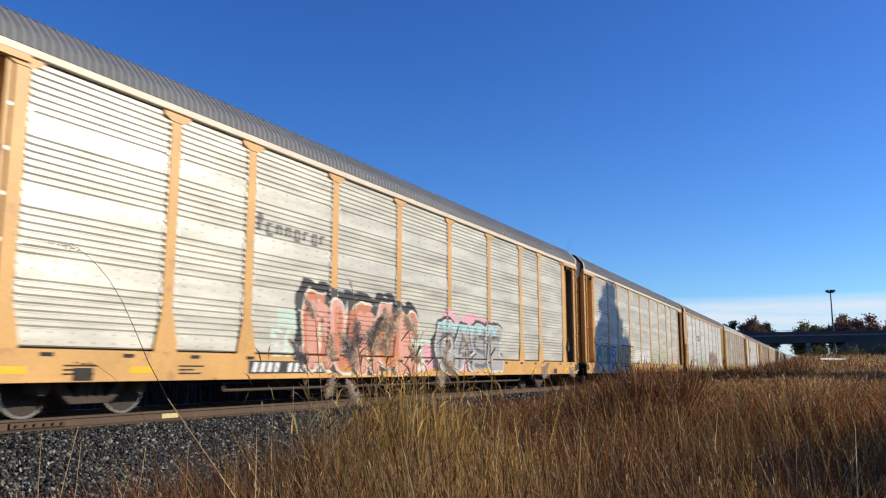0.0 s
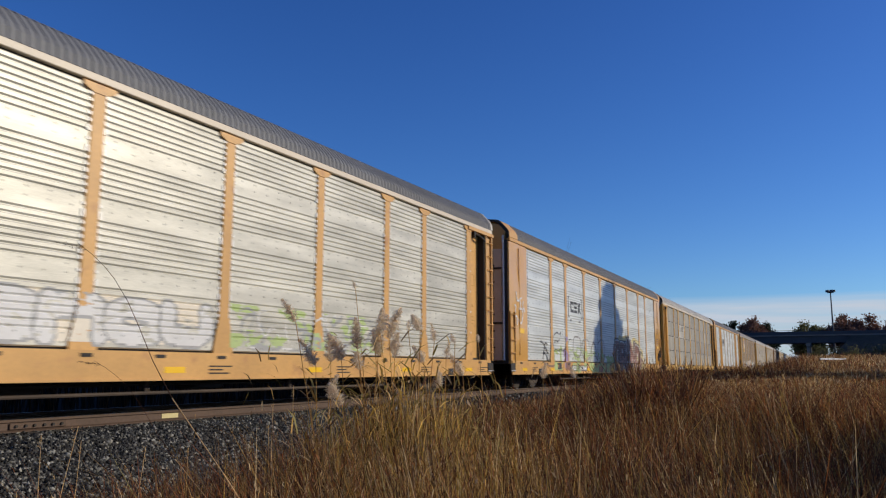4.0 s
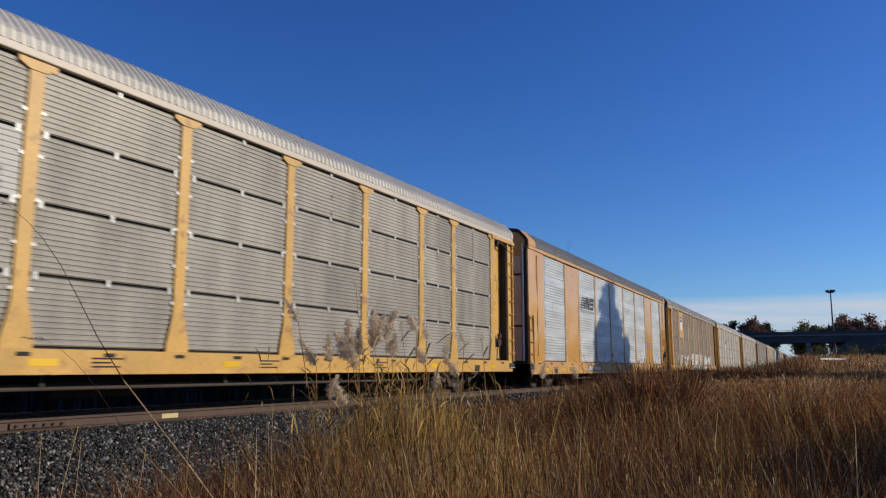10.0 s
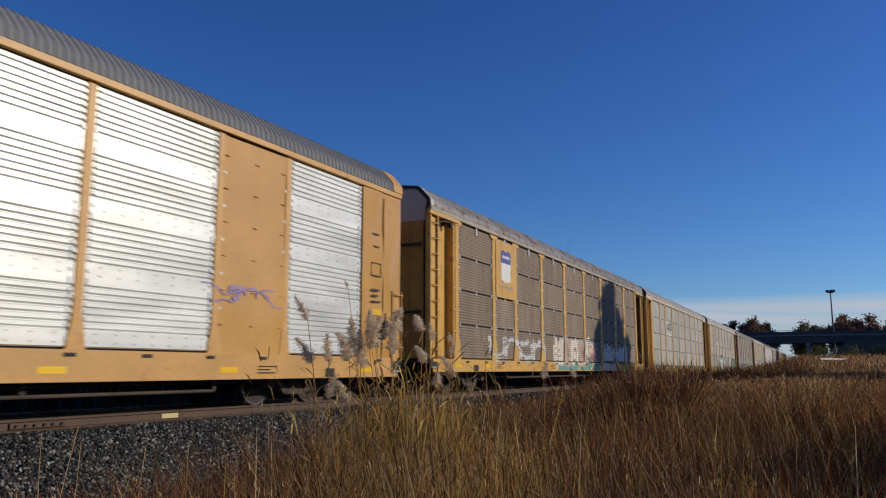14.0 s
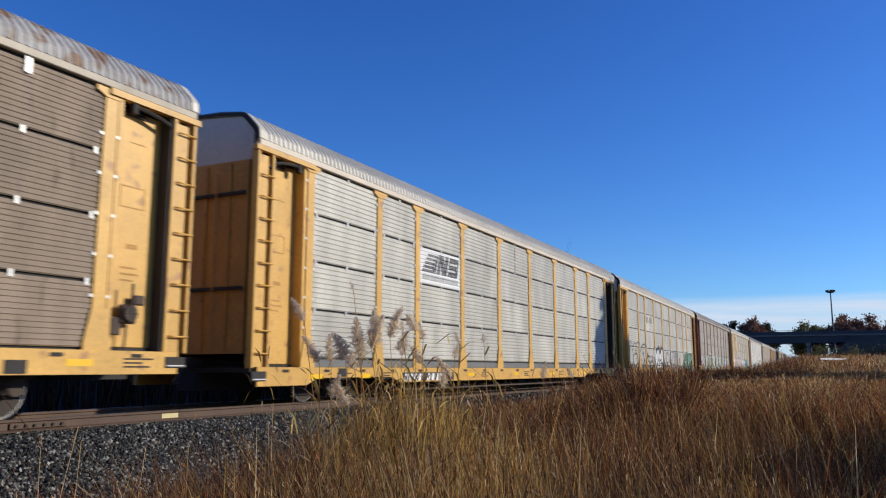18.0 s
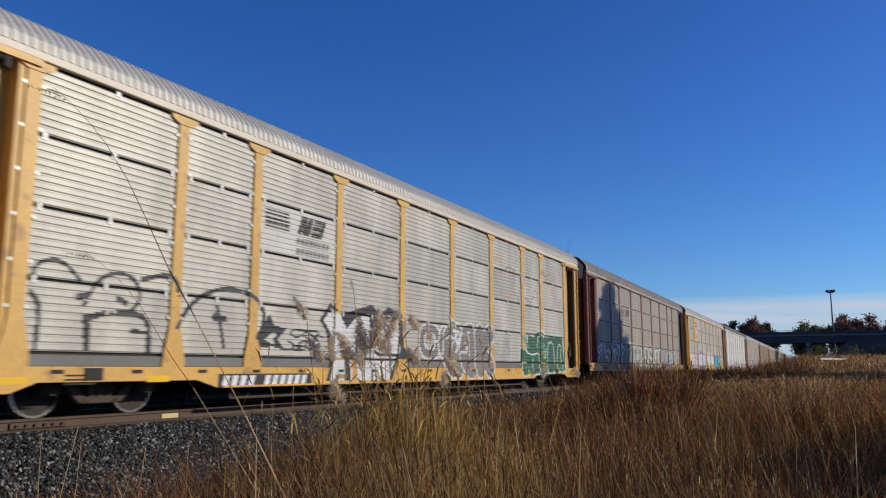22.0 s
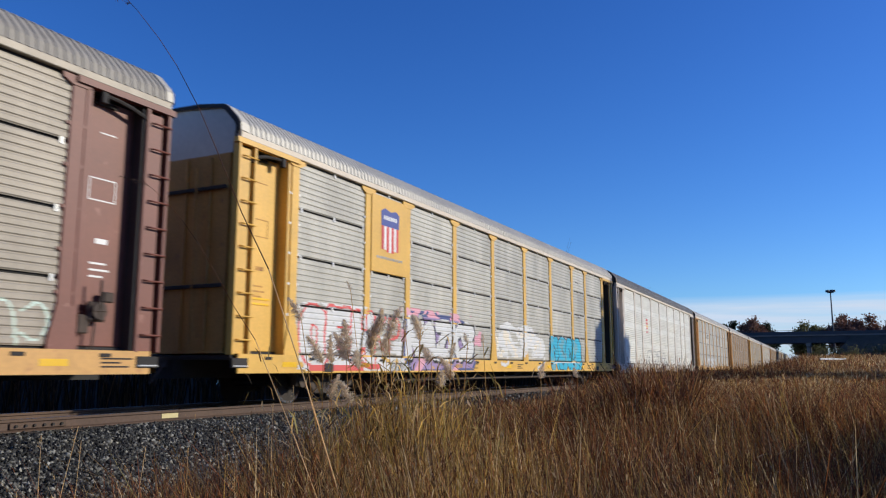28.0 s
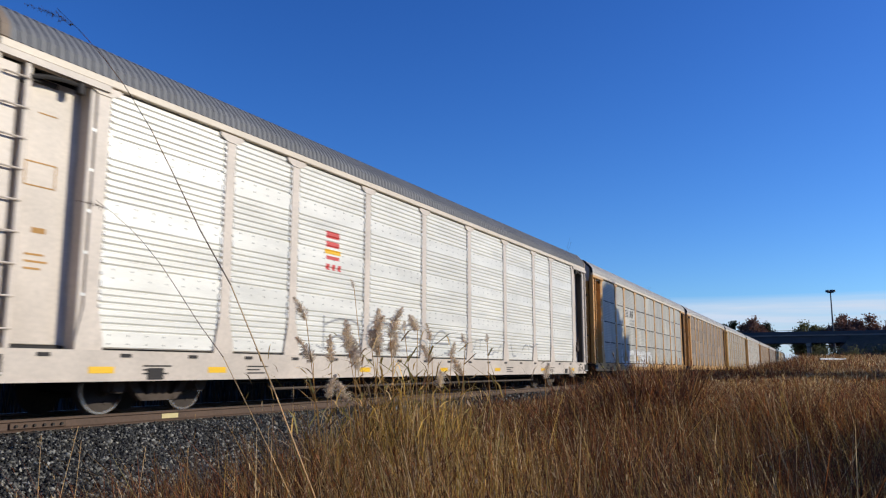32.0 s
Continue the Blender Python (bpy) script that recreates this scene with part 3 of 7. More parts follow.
                return b.done("jamb", [M[m]])
            # the right end's outer jamb is near black, its shade put into the colour
            for x, m in ((s * 12.06, paint), (s * 13.12, "under" if s > 0 else paint)):
                part("jamb", shared(("jamb", z0, m), lambda: jamb(m)), car, at=pose(x, -1.46, 0))

            def track():
                b = Build()
                q = [Vector((-0.25, 0, -0.10)), Vector((0.0, 0, -0.11)), Vector((0.3, 0.0, -0.15)), Vector((0.55, 0, -0.22)), Vector((0.68, 0, -0.34))]
                for u, v in zip(q, q[1:]):
                    b.tube(u, v, 0.032, 6)
                b.box((-0.30, -0.05, -0.24), (-0.20, 0.05, -0.06), cut=0.01)
                return b.done("door_track", [M["under"]])
            part("door_track", shared("door_track", track), car, "curved black door track", at=pose(s * 12.55, -1.56, TOP) @ (Matrix.Identity(4) if s > 0 else Matrix.Scale(-1, 4, (1, 0, 0))))
            st, ru = ladder_meshes(z0 - 0.02, paint)
            lad = part("ladder", shared(("lad", z0, paint), lambda: ladder_base(z0, paint)), car, "steel ladder with round rungs",
                       at=pose(s * 13.38, -1.53, 0))
            for x in (-0.22, 0.22):
                part("stile", st, lad, at=pose(x, 0, 0))
            for z in np.arange(z0 + 0.25, 4.85, 0.43):
                part("rung", ru, lad, at=pose(0, 0, z))
            def header():
                b = Build()
                b.prism([(-0.95, TOP - 0.06), (0.95, TOP - 0.06), (0.95, TOP + 0.04), (-0.95, TOP + 0.04)], "y", -0.10, 0.02)
                return b.done("header", [M[paint]])
            part("header", shared(("header", paint), header), car, at=pose(s * 12.75, -1.53, 0))
            def brake():
                b = Build()
                b.box((-0.16, -0.10, 0), (0.16, 0.0, 0.30), cut=0.03)
                b.tube((0.0, -0.10, 0.16), (0.0, -0.15, 0.16), 0.13, 10)
                b.box((-0.30, -0.06, -0.18), (-0.10, 0.0, 0.10), cut=0.02)
                b.tube((0.0, -0.14, 0.16), (0.0, -0.15, 0.62), 0.022, 6)
                b.tube((-0.02, -0.07, -0.02), (-0.05, -0.07, -0.46), 0.018, 6)
                b.box((0.10, -0.09, 0.30), (0.30, -0.02, 0.46), cut=0.02)
                for q in range(4):
                    b.tube((0.12 * math.cos(q * 1.571), -0.15, 0.16 + 0.12 * math.sin(q * 1.571)), (-0.12 * math.cos(q * 1.571), -0.15, 0.16 - 0.12 * math.sin(q * 1.571)), 0.012, 5)
                return b.done("handbrake_box", [M["truck"]])
            if s > 0 and i not in (1, 6, 9):
                part("handbrake_box", shared("hb", brake), car, "rusty brown handbrake gearbox", at=pose(12.50, -1.40, z0 + 0.42))
        else:
            def shell_end():
                b = Build()
                nx, nz, v = 12, 20, []
                for iz in range(nz + 1):
                    for ix in range(nx + 1):
                        x, z = -0.9 + 1.76 * ix / nx, z0 + (TOP + 0.03 - z0) * iz / nz
                        d = 0.055 * noise.noise((x * 1.3, z * 0.8, 6.1)) + 0.012 * noise.noise((x * 2.6, z * 2.1, 1.7))
                        edge_ = min(1.0, 5 * min(ix, nx - ix) / nx)
                        v.append((x, -0.035 - d * edge_, z))
                b.add(v, [(iz * (nx + 1) + ix, iz * (nx + 1) + ix + 1, (iz + 1) * (nx + 1) + ix + 1, (iz + 1) * (nx + 1) + ix)
                          for iz in range(nz) for ix in range(nx)])
                b.box((-0.9, 0.0, z0), (0.86, 0.03, TOP + 0.03))
                me = b.done("end_plate", [M["gloss"]], True)
                return me
            if s > 0:
                def end_stencil():
                    b = Build()
                    for xa, xb, za, zc in ((-0.55, -0.10, 2.9, 2.93), (-0.55, -0.10, 3.2, 3.23), (-0.55, -0.53, 2.9, 3.23), (-0.12, -0.10, 2.9, 3.23), (-0.5, -0.15, 2.55, 2.6),
                                           (-0.5, -0.2, 2.42, 2.46), (-0.5, -0.1, 2.28, 2.32), (-0.45, -0.2, 3.6, 3.64), (-0.5, -0.2, 3.9, 3.94)):
                        b.box((xa, -0.064, za), (xb, -0.058, zc))
                    b.box((-0.5, -0.066, 1.98), (-0.1, -0.058, 2.12), 1)
                    return b.done("stencil", [M["truck"], M["stripe"]])
                part("stencil", shared("end_notes", end_stencil), car, at=pose(12.73, SHELL - 0.02, 0))
                def gear():
                    b = Build()
                    b.box((-0.16, -0.10, 0), (0.16, 0.0, 0.30), cut=0.03)
                    b.tube((0.0, -0.10, 0.16), (0.0, -0.15, 0.16), 0.13, 10)
                    b.box((-0.30, -0.06, -0.18), (-0.10, 0.0, 0.10), cut=0.02)
                    return b.done("handbrake_box", [M["truck"]])
                part("handbrake_box", shared("hb", gear), car, "rusty brown handbrake gearbox", at=pose(12.62, -1.60, z0 + 0.42))
            def seam():
                b = Build()
                b.box((0.02, -0.062, z0 + 0.2), (0.06, -0.03, TOP - 0.10), cut=0.006)
                return b.done("seam", [M[paint]])
            part("seam", shared(("seam", z0, paint), seam), car, at=pose(s * 12.73, SHELL - 0.02, 0))
            part("end_plate", shared(("ep", z0, paint), shell_end), car, "smooth painted steel end plate",
                 at=pose(s * 12.73, SHELL - 0.02, 0))
            st, ru = ladder_meshes(z0 - 0.02, paint)
            lad = part("grab_ladder", shared(("glad", z0, paint), lambda: ladder_base(z0, paint, 2.6)), car, "short steel grab ladder",
                       at=pose(s * 13.40, -1.55, 0))
            def short_stile():
                b = Build()
                b.box((-0.022, -0.075, z0 - 0.1), (0.022, 0.0, 2.62), cut=0.006)
                return b.done("stile", [M["dark_tan"]])
            for x in (-0.22, 0.22):
                part("stile", shared(("short", z0), short_stile), lad, at=pose(x, 0, 0))
            for z in np.arange(z0 + 0.25, 2.6, 0.43):
                part("rung", ru, lad, at=pose(0, 0, z))
        b = Build()
        # step pocket at the sill's corner, its hollow's shade a near-black block on the face
        def step():
            b = Build()
            b.box((-0.22, -0.046, zb + 0.10), (0.20, 0.0, z0 - 0.08))
            b.tube((-0.20, -0.055, zb + 0.13), (0.18, -0.055, zb + 0.13), 0.014, 6, 1)
            return b.done("corner_step", [M["under"], M["clip"]])
        part("corner_step", shared(("step", z0, zb), step), car, at=pose(s * 13.40, -1.57, 0))
        def coupler():
            b = Build()
            b.box((-0.55, -0.09, -0.10), (0.55, 0.09, 0.10), cut=0.02)
            b.box((-0.72, -0.16, -0.15), (-0.46, 0.16, 0.15), cut=0.05)
            b.tube((-0.35, -0.4, -0.02), (-0.62, -0.35, -0.38), 0.025, 6)
            return b.done("coupler", [M["truck"]])
        part("coupler", shared("coupler", coupler), car, "rusty cast steel coupler", at=pose(s * 13.68, 0, 0.84, 0, 0, 0 if s < 0 else 180))
    # trucks
    fr, wh = truck_meshes()
    for s in (-1, 1):
        tr = part("truck", fr, car, "dusty cast steel four-wheel truck", at=pose(s * 10.05, 0, 0))
        for x in (-0.88, 0.88):
            w = part("wheelset", wh, tr, at=pose(x, 0, 0.42))
            WHEELS.append((w, x))
    return car


def ladder_base(z0, m, top=4.85):
    b = Build()
    b.box((-0.22, 0.085, z0), (0.22, 0.10, top))
    b.box((-0.20, -0.035, z0), (0.10, -0.02, top), cut=0.005)
    return b.done("ladder_back", [M[m]])


def motions():
    seconds = [0.5 * k for k in range(65)]
    for car, centre in CARS:
        walk(car, [(t, on_track(centre - travel(t))) for t in seconds])
    # wheels roll by what the train travels; alike wheels share the keys of the first
    first = {}
    for w, x in WHEELS:
        if x not in first:
            walk(w, [(f / FPS, pose(x, 0, 0.42, 0, -math.degrees(travel(f / FPS) / 0.42) % 360, 0)) for f in range(0, 32 * FPS + 1)])
            first[x] = w
        else:
            w.rotation_mode = "QUATERNION"
            w.animation_data_create()
            w.animation_data.action = first[x].animation_data.action
            w.animation_data.action_slot = first[x].animation_data.action_slot
    for ob, rows in SWAYS:
        walk(ob, rows)

S0 = 3.665
FLEET = [
    (10.93, dict(style="rib", skin="galv", paint="tan", roof="roof_dark", label="tan autorack with galvanised ribbed sides and coral graffiti")),
    (39.43, dict(style="rib", skin="galv", paint="tan", roof="roof_dark", label="tan autorack with galvanised ribbed sides and blue-green graffiti")),
    (67.95, dict(style="rib", skin="bare", paint="tan", roof="roof_dark", folded=False, fascia="tan", slim=False, gable="tan", end_paint="beige", label="tan autorack with bright aluminium sides and brown graffiti")),
    (96.55, dict(style="slat", skin="grey", paint="yellow", roof="roof_pale", label="yellow autorack with weathered grey slatted sides")),
    (125.15, dict(style="rib", skin="bare", paint="tan", roof="roof_dark", folded=False, fascia="tan", slim=True, gable="tan", end_paint="beige", plates=(1, 7), label="tan autorack with smooth plates between bright aluminium sheets")),
    (153.8, dict(style="slat", skin="dull", paint="yellow", roof="roof_rust", fascia="beige", low=False, label="grimy brown-sided autorack with yellow posts and rusty roof")),
    (182.65, dict(style="broad", skin="pale", paint="yellow", roof="roof_pale", low=True, label="yellow low-deck autorack with pale slatted sides")),
    (211.6, dict(style="broad", skin="pale", paint="yellow", roof="roof_pale", low=True, label="yellow low-deck autorack with graffiti along its lower sides")),
    (240.4, dict(style="broad", skin="beige", paint="maroon", fascia="beige", roof="roof_dull", sill="tan", label="maroon autorack with beige slatted sides and white graffiti")),
    (269.3, dict(style="broad", skin="pale", paint="bright", roof="roof_pale", label="bright yellow autorack with pale slatted sides and shield emblem")),
    # brown ends and gable: warm bounce off the neighbouring railcar put into the colour
    (297.9, dict(style="rib", skin="cream", paint="white", roof="roof_dark", end_paint="dull", gable="dull", label="white autorack with bright aluminium ribbed sides")),
    (326.6, dict(style="slat", skin="pale", paint="tan", roof="roof_pale", label="tan autorack with pale slatted sides")),
    (355.3, dict(style="slat", skin="dull", paint="tan", roof="roof_pale", label="tan autorack with grimy brown slatted sides")),
    (384.0, dict(style="slat", skin="beige", paint="yellow", roof="roof_pale", label="yellow autorack with beige slatted sides")),
    (412.7, dict(style="rib", skin="galv", paint="tan", roof="roof_pale", label="tan autorack with galvanised ribbed sides")),
    (441.4, dict(style="slat", skin="dull", paint="tan", roof="roof_pale", label="tan autorack with grimy brown slatted sides")),
    (470.1, dict(style="slat", skin="beige", paint="maroon", roof="roof_pale", label="maroon autorack with beige slatted sides")),
    (498.8, dict(style="slat", skin="pale", paint="yellow", roof="roof_pale", label="yellow autorack with pale slatted sides")),
    (527.5, dict(style="rib", skin="galv", paint="tan", roof="roof_dark", label="tan autorack with galvanised ribbed sides")),
]
RACKS = [autorack(i, c + S0, **kw) for i, (c, kw) in enumerate(FLEET)]
SWAYS = []


# ---- ground, track bed and track ----
def lift(x, y):
    """Height of the ground."""
    z = -0.85 + 0.10 * noise.noise((x * 0.05, y * 0.05, 0.0)) + 0.05 * noise.noise((x * 0.3, y * 0.3, 2.0))
    rise = np.clip((x - 25) / 85, 0, 1)
    side = np.clip((7.5 + 0.02 * x - y) / 6.0, 0, 1)
    bank = np.clip((y - 15.5) / 5.5, 0, 1)          # wooded bank added on the far side of the track, darkens the view below the railcars
    return float(z + 2.2 * rise * rise * (3 - 2 * rise) * side + 2.3 * bank * bank * (3 - 2 * bank))


def ground():
    near = np.concatenate([np.arange(-60, -12, 6.0), np.arange(-12, 60, 1.0), np.arange(60, 240, 6.0), [300, 420, 700, 1200, 2600]])
    xs = np.concatenate([[-2600, -900, -300, -120], near])
    ys = np.concatenate([[-2600, -900, -300, -120, -60, -40], np.arange(-30, 30.1, 1.0), [40, 60, 120, 300, 900, 2600]])
    v = [(x, y, lift(x, y)) for x in xs for y in ys]
    n = len(ys)
    f = [(i * n + j, (i + 1) * n + j, (i + 1) * n + j + 1, i * n + j + 1) for i in range(len(xs) - 1) for j in range(n - 1)]
    me = mesh("ground", v, f, [mat("dry_soil_and_thatch", (0.075, 0.042, 0.022), 0.95, dark=0.45, grain=9, patch=0.35, bump=0.4)], smooth=True)
    return tagged(new("ground", me), "brown soil under dead grass", "ground", kind="structure")


ground()
STONE = mat("ballast_stone", (0.205, 0.195, 0.16), 0.75, dark=0.6, grain=60, patch=8, bump=0.2, vary=0.95, island=True, spread=5.5)
# near-black bed, so the shade between the loose stones is in its colour
DARK_BED = mat("dark_ballast_bed", (0.03, 0.028, 0.026), 0.95, dark=0.4, grain=45, patch=5, bump=0.8)


def bed_height(y):
    """Cross-section of the ballast bed."""
    return float(np.interp(y, [6.9, 7.6, 9.55, 10.0, 12.7, 13.1, 16.0], [-1.0, -0.82, -0.26, -0.21, -0.21, -0.26, -1.0]))


def track_bed():
    ys = np.array([6.9, 7.25, 7.6, 8.1, 8.6, 9.1, 9.55, 10.0, 11.3, 12.7, 13.1, 14.5, 16.0])
    xs = np.concatenate([np.arange(-60, 0, 6.0), np.arange(0, 40, 0.5), np.arange(40, 700, 10.0)])
    v = [(x, y + bend(x)[0], bed_height(y) + 0.03 * noise.noise((x * 0.8, y * 0.8, 5.0))) for x in xs for y in ys]
    n = len(ys)
    f = [(i * n + j, (i + 1) * n + j, (i + 1) * n + j + 1, i * n + j + 1) for i in range(len(xs) - 1) for j in range(n - 1)]
    tagged(new("track_bed", mesh("track_bed", v, f, [DARK_BED], smooth=True)), "near-black stone bed under the track, shade between the stones in its colour", "track bed", kind="structure")
    ico = bmesh.new()
    bmesh.ops.create_icosphere(ico, subdivisions=1, radius=1)
    base = np.array([q.co for q in ico.verts])
    tri = np.array([[w.index for w in g.verts] for g in ico.faces])
    ico.free()
    rng = np.random.default_rng(4)
    V, F, o = [], [], 0
    for count, (xa, xb), size in ((36000, (4.6, 16.0), 0.023), (7000, (16.0, 40.0), 0.045)):
        for _ in range(count):
            x, y = rng.uniform(xa, xb), rng.uniform(7.15, 10.45)
            s = size * rng.uniform(0.6, 1.5)
            q = base * (s * rng.uniform(0.6, 1.25, 3)) * rng.uniform(0.62, 1.3, (12, 1))
            a = rng.uniform(0, 6.28)
            c, d = math.cos(a), math.sin(a)
            q = q @ np.array([[c, -d, 0], [d, c, 0], [0, 0, 1]])
            V.append(q + (x, y + bend(x)[0], bed_height(y) + s * 0.35))
            F.append(tri + o)
            o += 12
    me = mesh("ballast", np.concatenate(V).tolist(), np.concatenate(F).tolist(), [STONE])
    tagged(new("ballast_stones", me), "loose grey and pale crushed stones", "ballast", kind="stuff")


track_bed()


def rails():
    ring = [(-0.07, -0.18), (0.07, -0.18), (0.07, -0.165), (0.012, -0.145), (0.010, -0.05), (0.036, -0.036), (0.036, -0.004), (0.03, 0.0),
            (-0.03, 0.0), (-0.036, -0.004), (-0.036, -0.036), (-0.010, -0.05), (-0.012, -0.145), (-0.07, -0.165)]
    for s in (-1, 1):
        b = Build()
        xs = [-60, 0, 8, 14, 18, 22, 26, 30, 34, 38, 44, 52, 64, 90, 700]
        v = [(x, TRACK_Y + bend(x)[0] + s * 0.755 + y, z) for x in xs for y, z in ring]
        k = len(ring)
        for i in range(len(xs) - 1):
            b.add(v[i * k:(i + 2) * k], [(j, (j + 1) % k, k + (j + 1) % k, k + j) for j in range(k)])
            ya, yb = [TRACK_Y + bend(x)[0] + s * 0.755 for x in xs[i:i + 2]]
            b.add([(xs[i], ya - 0.028, 0.002), (xs[i], ya + 0.028, 0.002), (xs[i + 1], yb + 0.028, 0.002), (xs[i + 1], yb - 0.028, 0.002)],
                  [(3, 2, 1, 0)], 1)
        tagged(new("rail", b.done("rail", [M["rail"], M["railtop"]])), "rusty steel rail with a polished head", "rail", "rails of the track", kind="structure")

    def tie():
        b = Build()
        b.box((-0.115, -1.3, -0.36), (0.115, 1.3, -0.182), cut=0.015)
        return b.done("tie", [M["tie"]])
    me = tie()
    bed = bpy.data.objects["track_bed"]
    for k in range(-8, 110):
        part("tie", me, bed, at=pose(k * 0.5 + 0.03 * math.sin(k * 7.1), TRACK_Y + bend(k * 0.5)[0], 0, 0, 0, 0.6 * math.sin(k * 3.3)))


rails()


def rail_mark():
    """A yellow painted mark on the web of the near rail."""
    b = Build()
    b.box((-0.19, -0.008, -0.135), (0.19, 0.0, -0.055))
    ob = new("rail_mark", b.done("rail_mark", [M["s_straw"]]))
    ob.matrix_basis = pose(10.30, TRACK_Y + bend(10.3)[0] - 0.767, 0)
    tagged(ob, "yellow painted mark on the rusty rail", "mark", kind="structure")


rail_mark()


def rail_joint():
    """Bolted joint bar on the near rail."""
    ob = thing("joint_bar", pose(7.75, TRACK_Y + bend(7.75)[0] - 0.767, 0), "rusty bolted joint bar on the rail", "rail joint")
    b = Build()
    b.box((-0.46, -0.030, -0.140), (0.46, 0.0, -0.052), cut=0.008)
    part("bar", b.done("bar", [M["rail"]]), ob)
    for x in (-0.37, -0.22, -0.08, 0.08, 0.22, 0.37):
        b = Build()
        b.tube((x, -0.030, -0.096), (x, -0.055, -0.096), 0.022, 6)
        part("bolt", b.done("bolt", [M["under"]]), ob)


rail_joint()

# ---- overpass, its road and the distance ----
BRIDGE_X = 221.0
CONCRETE = mat("shaded_concrete", (0.20, 0.19, 0.18), 0.9, dark=0.6, grain=4, patch=0.3, bump=0.1)
STEEL = mat("dark_girder_paint", (0.035, 0.045, 0.06), 0.6, dark=0.7, grain=3, patch=0.3)
EARTH = mat("bank_soil", (0.09, 0.065, 0.04), 0.95, dark=0.5, grain=4, patch=0.4, bump=0.3)
TAR = mat("road_asphalt", (0.05, 0.05, 0.052), 0.9, dark=0.7, grain=8)


def overpass():
    br = thing("overpass_bridge", pose(BRIDGE_X, 0, 0), "dark steel girder road bridge over the railway", "bridge")
    b = Build()
    b.box((-5.5, -60, 8.9), (5.5, 34, 9.25))
    part("deck", b.done("deck", [CONCRETE]), br)
    for x in (-4.9, -2.5, 0.0, 2.5, 4.9):
        b = Build()
        b.box((-0.2, -60, 7.20), (0.2, 34, 7.26))
        b.box((-0.02, -60, 7.26), (0.02, 34, 8.84))
        b.box((-0.2, -60, 8.84), (0.2, 34, 8.9))
        for y in np.arange(-58, 34, 4.0):
            b.box((-0.16, y - 0.02, 7.26), (0.16, y + 0.02, 8.84))
        part("girder", b.done("girder", [STEEL]), br, at=pose(x, 0, 0))
    for x in (-5.4, 5.4):
        b = Build()
        b.box((-0.14, -60, 9.25), (0.14, 34, 10.05))
        b.box((-0.05, -60, 10.32), (0.05, 34, 10.40))
        for y in np.arange(-59, 34, 2.5):
            b.box((-0.05, y - 0.05, 10.05), (0.05, y + 0.05, 10.36))
        part("parapet", b.done("parapet", [STEEL]), br, at=pose(x, 0, 0))
    for y in (6.6, 24.0):
        b = Build()
        b.box((-4.9, y - 0.6, 6.4), (4.9, y + 0.6, 7.2), cut=0.05)
        for x in (-4.0, 0.0, 4.0):
            b.tube((x, y, -1.2), (x, y, 6.45), 0.5, 12)
        part("pier", b.done("pier", [CONCRETE]), br)
    # banks that carry the road on
    for name, ya, yb in (("road_bank_1", 5.8, -700.0), ("road_bank_2", 28.0, 620.0)):
        b = Build()
        s = 1 if yb > ya else -1
        ring = [(-22, -1.6), (-6, 8.85), (6, 8.85), (22, -1.6)]
        lo = [(BRIDGE_X + x, ya if z < 5 else ya + s * 9, z) for x, z in ring]
        hi = [(BRIDGE_X + x, yb, z) for x, z in ring]
        b.add(lo + hi, [(0, 1, 5, 4), (1, 2, 6, 5), (2, 3, 7, 6), (3, 2, 1, 0), (4, 5, 6, 7)])
        tagged(new(name, b.done(name, [EARTH])), "brown earth bank of the road", "bank", kind="structure")
    b = Build()
    b.box((BRIDGE_X - 5.2, -700, 9.256), (BRIDGE_X + 5.2, 620, 9.30))
    tagged(new("road", b.done("road", [TAR])), "grey asphalt road across the overpass", "road", kind="structure")


overpass()


def light_mast():
    ob = thing("light_mast", pose(246, 0.9, 0), "tall dark steel light mast with a cluster of lamps", "street lamp")
    b = Build()
    b.tube((0, 0, -1.0), (0, 0, 22.2), 0.34, 10, 0, 0.16)
    part("pole", b.done("pole", [STEEL]), ob)
    b = Build()
    b.tube((0, 0, 22.1), (0, 0, 22.5), 0.9, 10)
    part("ring", b.done("ring", [STEEL]), ob)
    for k in range(6):
        a = k * math.pi / 3 + 0.3
        b = Build()
        b.prism([(-0.35, -0.2), (0.35, -0.2), (0.25, 0.35), (-0.25, 0.35)], "y", -0.3, 0.3)
        part("lamp_head", b.done("lamp_head", [STEEL]), ob, at=pose(0.95 * math.cos(a), 0.95 * math.sin(a), 22.55, 0, 0, math.degrees(a)))


light_mast()


# ---- trees ----
BARK = mat("grey_brown_bark", (0.11, 0.085, 0.065), 0.95, dark=0.5, bump=0.5, grain=20, stretch=(1, 1, 0.3))
LEAF = {
    "rust": mat("rust_brown_leaf", (0.27, 0.13, 0.08), 0.8, dark=0.6, vary=0.4, island=True, sheer=0.3),
    "olive": mat("olive_leaf", (0.17, 0.155, 0.05), 0.8, dark=0.6, vary=0.4, island=True, sheer=0.3),
    "dark": mat("dark_green_leaf", (0.03, 0.045, 0.02), 0.8, dark=0.6, vary=0.4, island=True, sheer=0.3),
    "gold": mat("straw_leaf", (0.30, 0.19, 0.06), 0.8, dark=0.6, vary=0.3, island=True),
}


